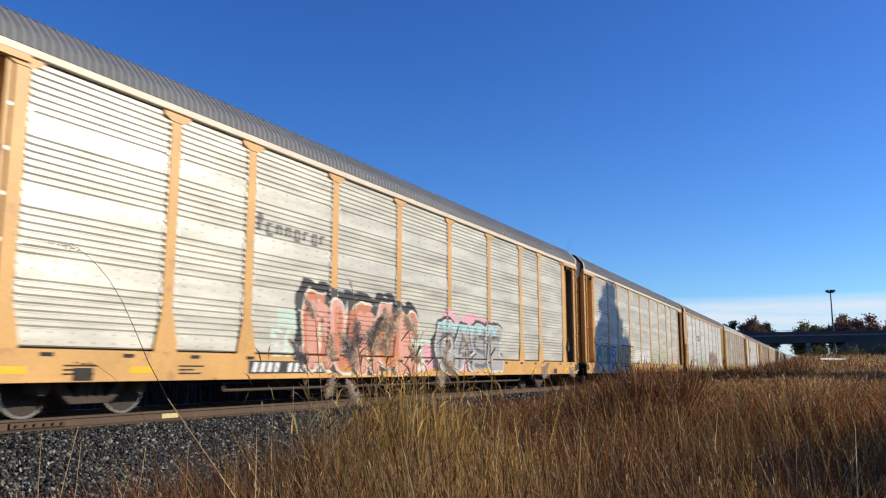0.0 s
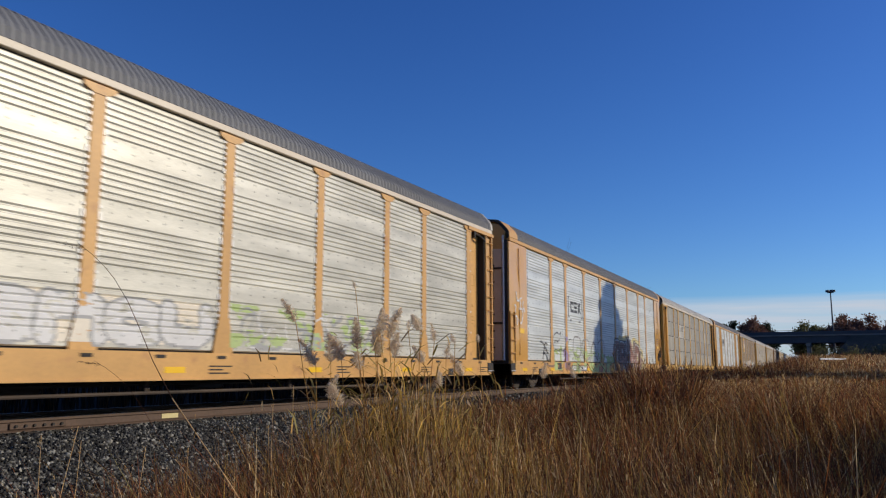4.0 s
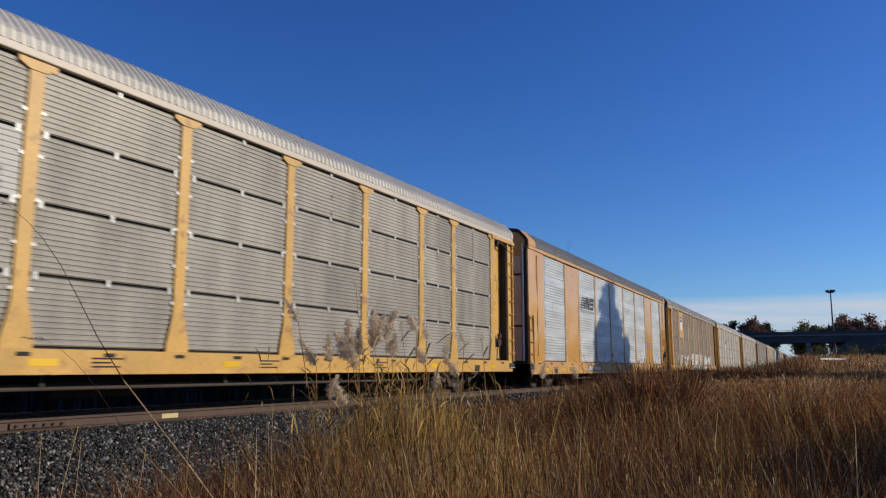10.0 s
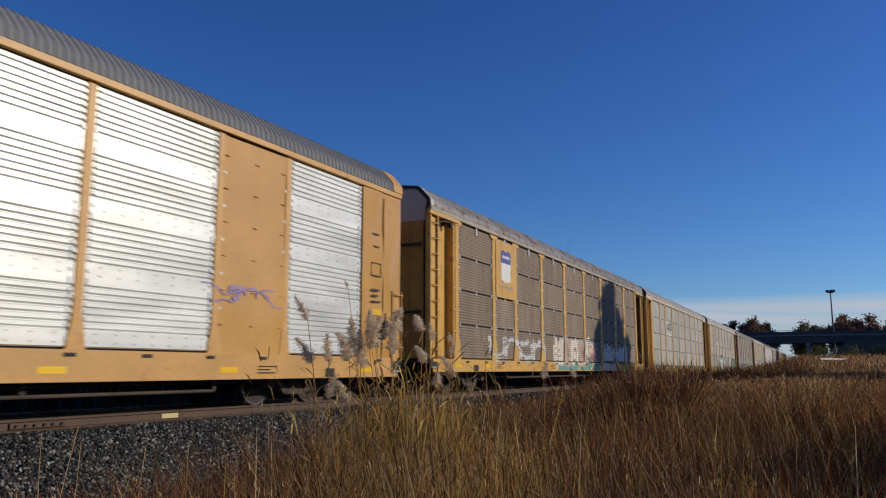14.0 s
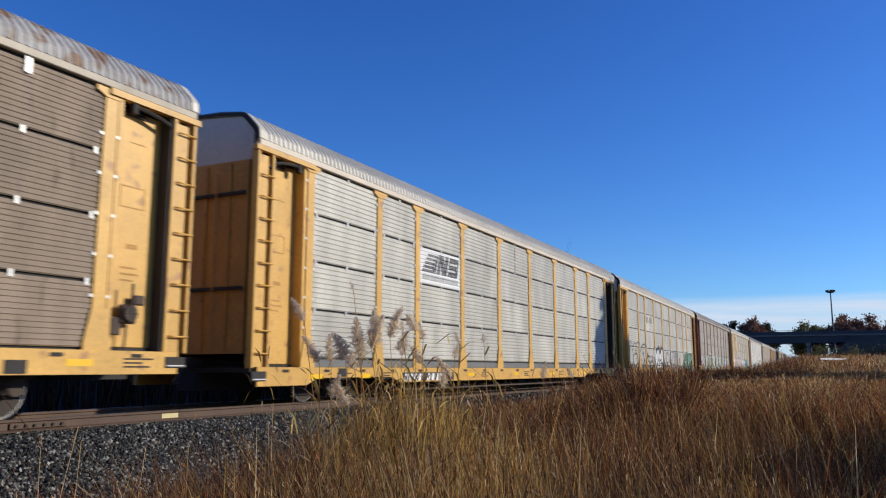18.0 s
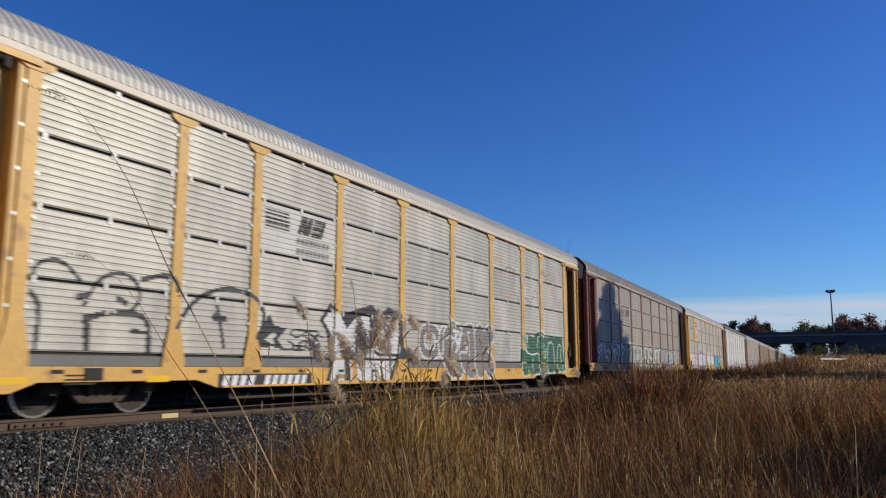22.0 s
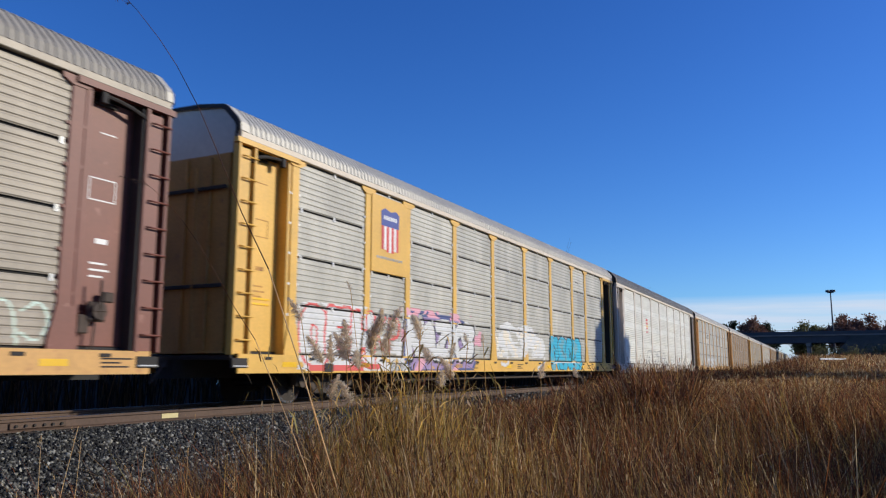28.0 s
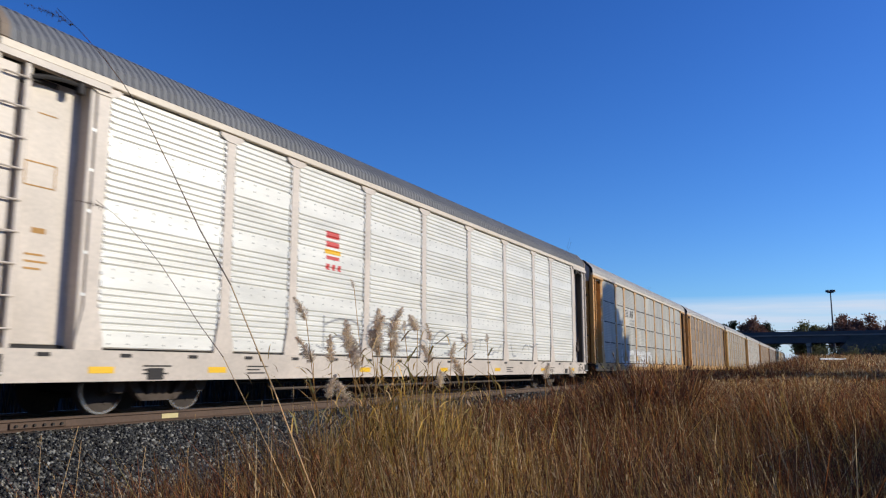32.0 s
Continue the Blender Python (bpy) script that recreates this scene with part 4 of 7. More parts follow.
def limb(b, a, d, r, n, rng, tips, depth):
    """A tapering limb that forks; the ends are gathered in tips."""
    p = Vector(a)
    d = Vector(d)
    for k in range(n):
        q = p + d * rng.uniform(0.8, 1.1)
        b.tube(p, q, r, 6 if depth > 1 else 4, 0, r * 0.82)
        r *= 0.82
        p = q
        d = (d + Vector(rng.normal(0, 0.16, 3)) * d.length).normalized() * d.length
        if depth and (k or n == 1):
            for _ in range(2 if depth > 1 else 1):
                w = Vector(rng.normal(0, 1, 3))
                side = (d.normalized() * 0.75 + w.normalized() * 0.8)
                side.z = abs(side.z) * 0.8 + 0.1
                limb(b, p, side.normalized() * d.length * 0.72, r * 0.66, max(2, n - 1), rng, tips, depth - 1)
    tips.append(p)


def leaves(points, size, count, spread, m, rng):
    """A crown of many small bent leaves round the given points."""
    n = len(points) * count
    c = np.repeat(np.array([tuple(p) for p in points]), count, axis=0) + rng.normal(0, spread, (n, 3))
    u = rng.normal(0, 1, (n, 3))
    u /= np.linalg.norm(u, axis=1, keepdims=True)
    w = np.cross(u, rng.normal(0, 1, (n, 3)))
    w /= np.linalg.norm(w, axis=1, keepdims=True)
    s = size * rng.uniform(0.6, 1.4, (n, 1))
    v = np.stack([c - u * s, c + w * s * 0.55, c + u * s, c - w * s * 0.55], axis=1).reshape(-1, 3)
    f = np.arange(4 * n).reshape(-1, 4)
    return mesh("crown", v.tolist(), f.tolist(), [m])


def tree(x, y, z, high, seed, leaf="rust", lumps=24, size=0.2, bare=False, label="", wide=0.30, count=330):
    """Trunk with forking limbs; the crown is gathered in uneven clumps of small leaves."""
    rng = np.random.default_rng(seed)
    ob = thing("tree", pose(x, y, z), label, "tree")
    b, tips = Build(), []
    step = high / (7.5 if bare else 9.5)
    limb(b, (0, 0, -0.3), (0, 0, step * 1.35), high * 0.022, 4, rng, tips, 3 if bare else 2)
    part("trunk", b.done("trunk", [BARK]), ob, "grey-brown trunk and branches")
    if not bare:
        w = wide * high * 1.2
        q = rng.normal(0, 1, (lumps, 3))
        q /= np.linalg.norm(q, axis=1, keepdims=True)
        q *= rng.uniform(0.35, 1.0, (lumps, 1)) ** 0.5
        pts = [(a * w, c * w, high * 0.64 + d * high * 0.33) for a, c, d in q]
        part("crown", leaves(pts, size, count, 0.17 * w, LEAF[leaf], rng), ob, "uneven crown of small leaves")
    return ob


def conifer(x, y, z, high, wide, seed):
    """A slender evergreen with tiers of drooping boughs."""
    rng = np.random.default_rng(seed)
    ob = thing("conifer", pose(x, y, z), "slender dark green evergreen beside the field", "tree")
    b = Build()
    b.tube((0, 0, -0.2), (0, 0, high), high * 0.018, 8, 0, 0.02)
    pts = []
    for k in range(260):
        t = rng.uniform(0.04, 0.99)
        r = wide * (1 - t) ** 0.42 * rng.uniform(0.30, 1.15)
        a = rng.uniform(0, 6.283)
        q = Vector((r * math.cos(a), r * math.sin(a), t * high - 0.12 * r))
        b.tube((0, 0, t * high), q, 0.035, 4, 0, 0.012)
        for s in (0.35, 0.6, 0.85, 1.0):
            pts.append(Vector((0, 0, t * high)).lerp(q, s))
    part("trunk", b.done("trunk", [BARK]), ob)
    part("crown", leaves(pts, 0.30, 30, 0.24, LEAF["dark"], rng), ob)


tree(270, 8.8, -0.5, 15.8, 11, "olive", 26, size=0.32, label="rounded olive-green tree behind the overpass", wide=0.24)
tree(272, 4.6, -0.5, 14.6, 12, "olive", 20, size=0.32, label="rounded olive-green tree behind the overpass", wide=0.22)
tree(268, -2.2, -0.5, 17.6, 13, "rust", 26, size=0.32, label="half-bare tree with rust-brown leaves", wide=0.22, count=420)
tree(270, -7.6, -0.5, 17.2, 14, "rust", 24, size=0.32, label="half-bare tree with rust-brown leaves", wide=0.24, count=400)
tree(280, -15.5, -0.5, 17.0, 21, "rust", 20, size=0.32, label="half-bare tree with rust-brown leaves", wide=0.18, count=300)
tree(250, 29.0, -0.8, 16.3, 15, "dark", 14, size=0.32, label="dark thin-crowned tree beyond the train", wide=0.14, count=330)
tree(252, 23.6, -0.8, 17.0, 16, "rust", 30, size=0.32, label="dense tree with dull brown leaves beyond the train", wide=0.22)
tree(254, 20.0, -0.8, 15.6, 17, "dark", 22, size=0.32, label="rounded dark tree beyond the train", wide=0.20)
tree(120, 21.5, 1.0, 10.4, 18, bare=True, label="bare grey tree behind the track")
tree(70, 23.0, 1.2, 9.6, 19, bare=True, label="bare grey tree behind the track")
tree(30, 23.2, 1.2, 10.6, 20, "dark", 26, size=0.12, label="dark green tree top above the train", wide=0.12)
conifer(51.2, -12.8, -0.4, 15.0, 5.4, 31)
conifer(54.6, -13.2, -0.4, 12.6, 2.0, 32)

tree(9.4, -5.6, -0.85, 3.65, 33, "dark", 34, size=0.10, label="low bushy tree beside the field", wide=0.40, count=250)
tree(12.2, -7.6, -0.8, 3.7, 34, "dark", 36, size=0.11, label="low bushy tree beside the field", wide=0.40, count=460)


def shrub(x, y, z, high, seed, leaf="rust", n=26, name="shrub", label="leafless brown shrub with a few dry leaves"):
    rng = np.random.default_rng(seed)
    ob = thing(name, pose(x, y, z), label, "shrub")
    b, tips = Build(), []
    for k in range(n):
        a, l = rng.uniform(0, 6.283), rng.uniform(0.15, 0.55)
        limb(b, (0.25 * math.cos(a), 0.25 * math.sin(a), -0.1), Vector((l * math.cos(a), l * math.sin(a), 1.0)).normalized() * high / 3.6,
             0.02 * high / 2, 3, rng, tips, 1)
    part("stems", b.done("stems", [BARK]), ob)
    part("foliage", leaves(tips, 0.07 * high / 2, 14, 0.16 * high / 2, LEAF[leaf], rng), ob)


shrub(7.9, -4.6, -0.85, 2.9, 41)
shrub(10.4, -5.6, -0.85, 2.6, 42)
shrub(12.6, -5.2, -0.85, 2.5, 43)
for k, (x, y, h, l) in enumerate([(204, 4.5, 4.6, "olive"), (205, 0.5, 4.2, "dark"), (203, -3.5, 4.4, "olive"), (204, -8.0, 4.8, "dark"), (203, -12.5, 4.4, "olive"),
                                  (205, -17.0, 4.8, "dark")]):
    shrub(x, y, 0.9, h, 50 + k, l, 18, label="dark shrub under the overpass")


# ---- road traffic on the overpass ----
def semi(name, label, x, z, box_h, body, cab_paint, head):
    """Articulated lorry; it drives along y, head = 1 or -1."""
    ob = thing(name, pose(x, 0, z, 0, 0, 0 if head > 0 else 180), label, "lorry")
    b = Build()
    b.box((-1.28, -15.8, 1.15), (1.28, 0.0, 1.15 + box_h), cut=0.04)
    part("trailer", b.done("trailer", [body]), ob)
    b = Build()
    b.prism([(0.7, 0.6), (6.3, 0.6), (6.4, 1.5), (4.6, 1.75), (4.1, 2.9), (2.8, 3.5), (0.9, 3.6)], "x", -1.2, 1.2)
    part("cab", b.done("cab", [cab_paint]), ob)
    b = Build()
    b.box((-0.5, -15.0, 0.85), (0.5, 5.8, 1.14))
    part("chassis", b.done("chassis", [M["under"]]), ob)
    for y in (-14.2, -12.9, 1.2, 2.5, 5.4):
        for s in (-1, 1):
            b = Build()
            b.tube((s * 0.85, 0, 0), (s * 1.2, 0, 0), 0.5, 14)
            part("wheel", b.done("wheel", [M["black"]]), ob, at=pose(0, y, 0.5))
    return ob


VAN_BODY = mat("grey_trailer_side", (0.16, 0.18, 0.20), 0.5, dark=0.85, grain=3)
CAB_BLUE = mat("dark_blue_cab", (0.02, 0.025, 0.06), 0.4, dark=0.8)
LORRY = semi("box_lorry", "grey box lorry with a dark cab on the overpass", 219.0, 9.31, 2.75, VAN_BODY, CAB_BLUE, -1)
SLAB = semi("flat_lorry", "low grey lorry on the overpass", 224.5, 9.31, 1.4, VAN_BODY, CAB_BLUE, 1)
SWAYS.append((LORRY, [(t, pose(219.0, -1.7 - 27.0 * (t - 8.0), 9.31, 0, 0, 180)) for t in (0.0, 8.0, 16.0, 24.0, 32.0)]))
SWAYS.append((SLAB, [(t, pose(224.5, 14.5 + 25.0 * (t - 11.4), 9.31, 0, 0, 0)) for t in (0.0, 8.0, 16.0, 24.0, 32.0)]))


def plank():
    """A pale plank held up by two stakes in the far field."""
    ob = thing("plank", pose(74, 0.45, 0.47, 0, 0, 62), "pale weathered plank on two low stakes in the dead grass", "plank")
    b = Build()
    b.box((-0.04, -2.0, 1.02), (0.04, 2.0, 1.15), cut=0.01)
    part("board", b.done("board", [M["chalk"]]), ob)
    for y in (-1.2, 1.2):
        b = Build()
        b.box((0.04, y - 0.05, -0.4), (0.12, y + 0.05, 1.1))
        part("stake", b.done("stake", [M["tie"]]), ob)


plank()

# ---- grass and reeds ----
GRASS = [
    mat("red_brown_grass", (0.35, 0.110, 0.030), 0.7, dark=0.6, vary=0.80, island=True, spread=2.2, sheer=0.42),
    mat("dull_brown_grass", (0.145, 0.056, 0.020), 0.75, dark=0.6, vary=0.80, island=True, spread=2.2, sheer=0.42),
    mat("straw_grass", (0.58, 0.34, 0.10), 0.6, dark=0.7, vary=0.60, island=True, spread=2.2, sheer=0.42),
    mat("pale_grass", (0.90, 0.65, 0.33), 0.6, dark=0.75, vary=0.3, island=True, sheer=0.45),
    mat("golden_reed", (0.86, 0.54, 0.11), 0.6, dark=0.7, vary=0.50, island=True, spread=2.2, sheer=0.42),
    mat("greenish_reed", (0.50, 0.40, 0.11), 0.6, dark=0.7, vary=0.60, island=True, spread=2.2, sheer=0.42),
]
PLUME = mat("reed_plume", (0.93, 0.82, 0.66), 0.85, dark=0.85, vary=0.25, island=True, sheer=0.60)
DARKSEED = mat("dark_seed_head", (0.10, 0.06, 0.04), 0.85, dark=0.7, vary=0.3, island=True, sheer=0.45)


def blades(name, root, high, wide, lean, kinds, rng):
    """Many bent blades in one mesh. root: n x 3, lean: n x 2, how far each tip leans."""
    n = len(root)
    a = rng.uniform(0, math.pi, n)
    side = np.stack([np.cos(a), np.sin(a), np.zeros(n)], 1) * (wide / 2)[:, None]
    up = np.stack([np.zeros(n), np.zeros(n), high], 1)
    tip = root + up + np.concatenate([lean, np.zeros((n, 1))], 1)
    mid = root + up * 0.66 + np.concatenate([lean * 0.36, np.zeros((n, 1))], 1)
    v = np.stack([root - side * 0.6, root + side * 0.6, mid - side, mid + side, tip], 1).reshape(-1, 3)
    o = 5 * np.arange(n)[:, None]
    quads = (o + np.array([0, 1, 3, 2])).ravel()
    tris = (o + np.array([2, 3, 4])).ravel()
    me = bpy.data.meshes.new(name)
    me.vertices.add(5 * n)
    me.vertices.foreach_set("co", v.ravel().astype(np.float32))
    me.loops.add(7 * n)
    me.loops.foreach_set("vertex_index", np.concatenate([quads, tris]).astype(np.int32))
    me.polygons.add(2 * n)
    me.polygons.foreach_set("loop_start", np.concatenate([4 * np.arange(n), 4 * n + 3 * np.arange(n)]).astype(np.int32))
    me.polygons.foreach_set("material_index", np.concatenate([kinds, kinds]).astype(np.int32))
    for m in GRASS:
        me.materials.append(m)
    me.update(calc_edges=True)
    me.validate()
    return me


def land(x, y):
    """Ground or ballast under a plant."""
    off = np.array([bend(a)[0] for a in x])
    z = np.array([lift(a, b) for a, b in zip(x, y)])
    bed = np.interp(y - off, [6.9, 7.6, 9.55, 10.0, 12.7], [-1.0, -0.82, -0.26, -0.21, -0.21])
    return np.maximum(z, bed)


def sward(name, label, n, r0, r1, a0, a1, high, wide, mix, seed, power=1.0, edge=9.4, tall_verge=False, fluff=0.0, sway=0.20, peak=None, clear=False):
    rng = np.random.default_rng(seed)
    r = r0 * (r1 / r0) ** rng.uniform(0, 1, n) ** power
    a = np.radians(rng.uniform(a0, a1, n) if peak is None else rng.triangular(a0, peak, a1, n))
    x, y = r * np.cos(a), r * np.sin(a)
    off = np.array([bend(q)[0] for q in x])
    tuft = np.array([noise.noise((q * 0.9, w * 0.9, 4.0)) + 0.6 * noise.noise((q * 0.22, w * 0.22, 8.0)) for q, w in zip(x, y)])
    keep = (y < edge + off - rng.uniform(0, 0.8, n)) & (tuft > -0.55 + rng.uniform(-0.3, 0.3, n))
    x, y, r, a, tuft = x[keep], y[keep], r[keep], a[keep], tuft[keep]
    n = len(x)
    h = high * (1 - 0.62 * rng.uniform(0, 1, n) ** 1.6) * (1 + 0.25 * tuft)
    # lower growth towards the stones beside the track
    low = EYE[2] - r * np.interp(np.degrees(a), [34, 36, 40.5, 45, 50, 57, 66], [0.02, 0.045, 0.078, 0.098, 0.125, 0.145, 0.16]) + 0.9
    h = np.where(np.degrees(a) > 34, np.maximum(0.10, np.minimum(h, low * rng.uniform(0.5, 1.0, n))), h)
    # the verge next to the stones is thin and low
    if tall_verge:
        h *= np.clip((x - 20) / 22, 0.45, 1.0)
    else:
        h *= np.clip((edge + 0.4 + np.array([bend(q)[0] for q in x]) - y) / 2.2, 0.35, 1.0)
    # the growth before the rail is low; a few stems stand above it
    if clear:
        deg = np.degrees(a)
        drop = np.interp(deg, [13.5, 16, 18, 20, 27, 34, 40], [-0.004, 0.012, 0.030, 0.037, 0.045, 0.060, 0.075])
        roof = EYE[2] - r * (drop + rng.normal(0, 0.004, n)) - land(x, y)
        free = (rng.uniform(0, 1, n) < 0.035) | (deg < 13.5)
        h = np.where(free, h, np.maximum(0.06, np.minimum(h, roof * rng.uniform(0.62, 1.0, n))))
    lean = rng.normal(0, sway, (n, 2)) * h[:, None] + np.array([-0.05, 0.05]) * h[:, None]
    stray = rng.uniform(0, 1, n) < 0.05
    lean[stray] *= 2.6
    w = wide * rng.uniform(0.6, 1.4, n)
    kinds = rng.choice(6, n, p=mix)
    drift = np.array([noise.noise((q * 0.35, w * 0.35, 12.0)) + 0.5 * noise.noise((q * 0.07, w * 0.07, 3.0)) for q, w in zip(x, y)])
    kinds = np.where((drift > 0.22) & (rng.uniform(0, 1, n) < 0.28), 2, kinds)
    kinds = np.where((drift < -0.15) & (rng.uniform(0, 1, n) < 0.5), 1, kinds)
    root = np.stack([x, y, land(x, y) - 0.03], 1)
    if fluff:            # pale seed tufts at the tips of some blades
        pick = np.flatnonzero(rng.uniform(0, 1, n) < fluff)
        for _ in range(3):
            t = rng.uniform(0.80, 0.99, len(pick))
            base = root[pick] + np.stack([lean[pick, 0] * t ** 2, lean[pick, 1] * t ** 2, h[pick] * t], 1)
            s = w[pick]
            x = np.concatenate([x, base[:, 0]])
            root = np.concatenate([root, base])
            h = np.concatenate([h, rng.uniform(2, 6, len(pick)) * s])
            w = np.concatenate([w, s * rng.uniform(0.35, 0.8, len(pick))])
            lean = np.concatenate([lean, rng.normal(0, 2.2, (len(pick), 2)) * s[:, None]])
            kinds = np.concatenate([kinds, rng.choice([0, 0, 0, 2, 2, 3], len(pick))])
    return tagged(new(name, blades(name, root, h, w, lean, kinds, rng)), label, "grass", kind="stuff")


sward("field_grass", "tall red-brown dead grass", 30000, 2.6, 11, -6, 36, 1.20, 0.0046, [0.46, 0.40, 0.06, 0.04, 0.02, 0.02], 1, fluff=0.30, sway=0.17, clear=True)
sward("field_grass", "tall red-brown dead grass", 92000, 10, 42, -6, 33, 1.22, 0.0090, [0.44, 0.36, 0.11, 0.05, 0.02, 0.02], 2, fluff=0.26, sway=0.19, clear=True)
sward("field_grass", "distant red-brown dead grass", 105000, 27, 190, -7, 14, 1.15, 0.036, [0.46, 0.12, 0.20, 0.20, 0.02, 0.0], 3, edge=7.5, fluff=0.2)
sward("bank_growth", "tall brown weeds along the track", 42000, 19, 120, 2, 24, 1.62, 0.022, [0.24, 0.74, 0.02, 0.0, 0.0, 0.0], 6, edge=10.1, tall_verge=True, fluff=0.10, clear=True)
sward("verge_grass", "low brown dead grass beside the stones", 12000, 2.2, 7.5, 34, 66, 1.45, 0.006, [0.54, 0.32, 0.07, 0.04, 0.02, 0.01], 4, edge=7.4, fluff=0.3, sway=0.24)
sward("side_grass", "red-brown dead grass of the open field", 26000, 2.6, 120, -106, -6, 1.0, 0.05, [0.44, 0.30, 0.16, 0.06, 0.02, 0.02], 5)


sward("golden_grass", "golden dry reed grass in the field", 6200, 2.5, 7.5, 16.0, 35.0, 1.38, 0.0060, [0.16, 0.32, 0.15, 0.09, 0.20, 0.08], 31, edge=7.0, fluff=0.5, sway=0.12, peak=28, clear=True)


sward("brush", "dense dull red-brown brush near the track", 14000, 11, 26, 9.0, 19, 1.60, 0.014, [0.28, 0.70, 0.02, 0.0, 0.0, 0.0], 33, fluff=0.12, sway=0.20, clear=True)


def stray_stems():
    """Bent and broken pale stems that stand out of the field."""
    rng = np.random.default_rng(44)
    n = 130
    r = 3.2 * (28 / 3.2) ** rng.uniform(0, 1, n)
    a = np.radians(rng.uniform(-5, 30, n))
    x, y = r * np.cos(a), r * np.sin(a)
    h = rng.uniform(0.9, 1.45, n)
    lean = rng.normal(0, 0.20, (n, 2)) * h[:, None]
    root = np.stack([x, y, land(x, y) - 0.03], 1)
    me = blades("stray_stems", root, h, 0.006 + 0.0008 * r, lean, rng.choice([2, 3, 4], n), rng)
    tagged(new("stray_stems", me), "pale leaning dry grass stems", "grass", kind="stuff")
    n = 110
    r = 3.2 * (13 / 3.2) ** rng.uniform(0, 1, n)
    a = np.radians(rng.uniform(-4, 28, n))
    x, y = r * np.cos(a), r * np.sin(a)
    z = land(x, y) + rng.uniform(0.55, 1.05, n)
    c = rng.uniform(0, 6.283, n)
    d = rng.uniform(0.06, 0.20, n)
    me = blades("broken_stems", np.stack([x, y, z], 1), rng.uniform(-0.04, 0.06, n), 0.010 + 0.0006 * r, np.stack([d * np.cos(c), d * np.sin(c)], 1), np.full(n, 3), rng)
    tagged(new("broken_stems", me), "snapped pale grass stems", "grass", kind="stuff")


stray_stems()


sward("near_grass", "dead grass of the open field", 9000, 0.9, 2.7, -180, 180, 0.95, 0.008, [0.48, 0.32, 0.12, 0.05, 0.02, 0.01], 37, edge=6.8)
sward("back_grass", "dead grass of the open field", 16000, 2.6, 60, 66, 254, 0.95, 0.03, [0.48, 0.32, 0.12, 0.05, 0.02, 0.01], 38, edge=6.8)


def far_weeds():
    """Weeds added on the far side of the track to keep the gap below the railcars dark."""
    rng = np.random.default_rng(51)
    n = 9000
    x = rng.uniform(-12, 70, n)
    y = np.array([bend(q)[0] for q in x]) + rng.uniform(14.0, 16.5, n)
    root = np.stack([x, y, land(x, y) - 0.03], 1)
    h = rng.uniform(0.7, 1.7, n)
    me = blades("far_weeds", root, h, 0.03 * rng.uniform(0.6, 1.4, n), rng.normal(0, 0.2, (n, 2)) * h[:, None], np.full(n, 1), rng)
    tagged(new("far_weeds", me), "brown weeds added on the far side of the track", "weeds", kind="stuff")


far_weeds()


def reed_bed():
    """The golden stand of reeds, below its plumes."""
    rng = np.random.default_rng(8)
    n = 1700
    x, y = rng.normal(5.55, 0.40, n), rng.normal(3.05, 0.32, n)
    h = rng.uniform(0.9, 1.58, n) * (1 - 0.12 * np.hypot((x - 5.55) / 0.7, (y - 3.05) / 0.5))
    h = np.maximum(h, 0.35)
    lean = rng.normal(0, 0.13, (n, 2)) * h[:, None]
    kinds = rng.choice(6, n, p=[0.06, 0.18, 0.18, 0.10, 0.32, 0.16])
    root = np.stack([x, y, land(x, y) - 0.03], 1)
    me = blades("reed_bed", root, h, 0.0075 * rng.uniform(0.5, 1.5, n), lean, kinds, rng)
    tagged(new("reed_bed", me), "golden dry reed leaves and stalks", "reeds", kind="stuff")
    # leaves that stand off the stalks
    n = 620
    x, y = rng.normal(5.42, 0.45, n), rng.normal(3.15, 0.42, n)
    z = rng.normal(0.38, 0.20, n)
    h = rng.uniform(-0.05, 0.16, n)
    lean = rng.normal(0, 0.12, (n, 2))
    me = blades("reed_leaves", np.stack([x, y, z], 1), h, 0.013 * rng.uniform(0.5, 1.4, n), lean, rng.choice(6, n, p=[0, 0.06, 0.28, 0.20, 0.26, 0.20]), rng)
    tagged(new("reed_leaves", me), "short yellowed reed leaves among the stalks", "reeds", kind="stuff")


reed_bed()


def plume_mesh(size, rng, m, n=130, side=0.25):
    """A feathery seed head along z that nods to one side: fine strands that rise off a bent axis."""
    v, f = [], []
    for k in range(n):
        t = rng.uniform(0, 1) ** 1.15
        reach = size * (0.42 * (1 - t) ** 0.7 + 0.07) * min(1.0, 0.45 + 3 * t) * rng.uniform(0.55, 1.1)
        a = rng.uniform(0, 6.283)
        p = Vector((-0.30 * t * t * size, 0.02 * size * math.sin(5 * t), t * size))
        d = Vector((0.85 * math.cos(a) - side, 0.85 * math.sin(a), rng.uniform(0.25, 1.0))).normalized() * reach
        s = Vector((-math.sin(a), math.cos(a), rng.uniform(-0.6, 0.6))).normalized() * 0.0050 * size / 0.3
        sag = Vector((-0.10, 0, -0.28)) * reach
        o = len(v)
        v += [p - s * 0.3, p + s * 0.3, p + d * 0.6 + s, p + d * 0.6 - s, p + d + sag]
        f += [(o, o + 1, o + 2, o + 3), (o + 3, o + 2, o + 4)]
    return mesh("plume", v, f, [m])


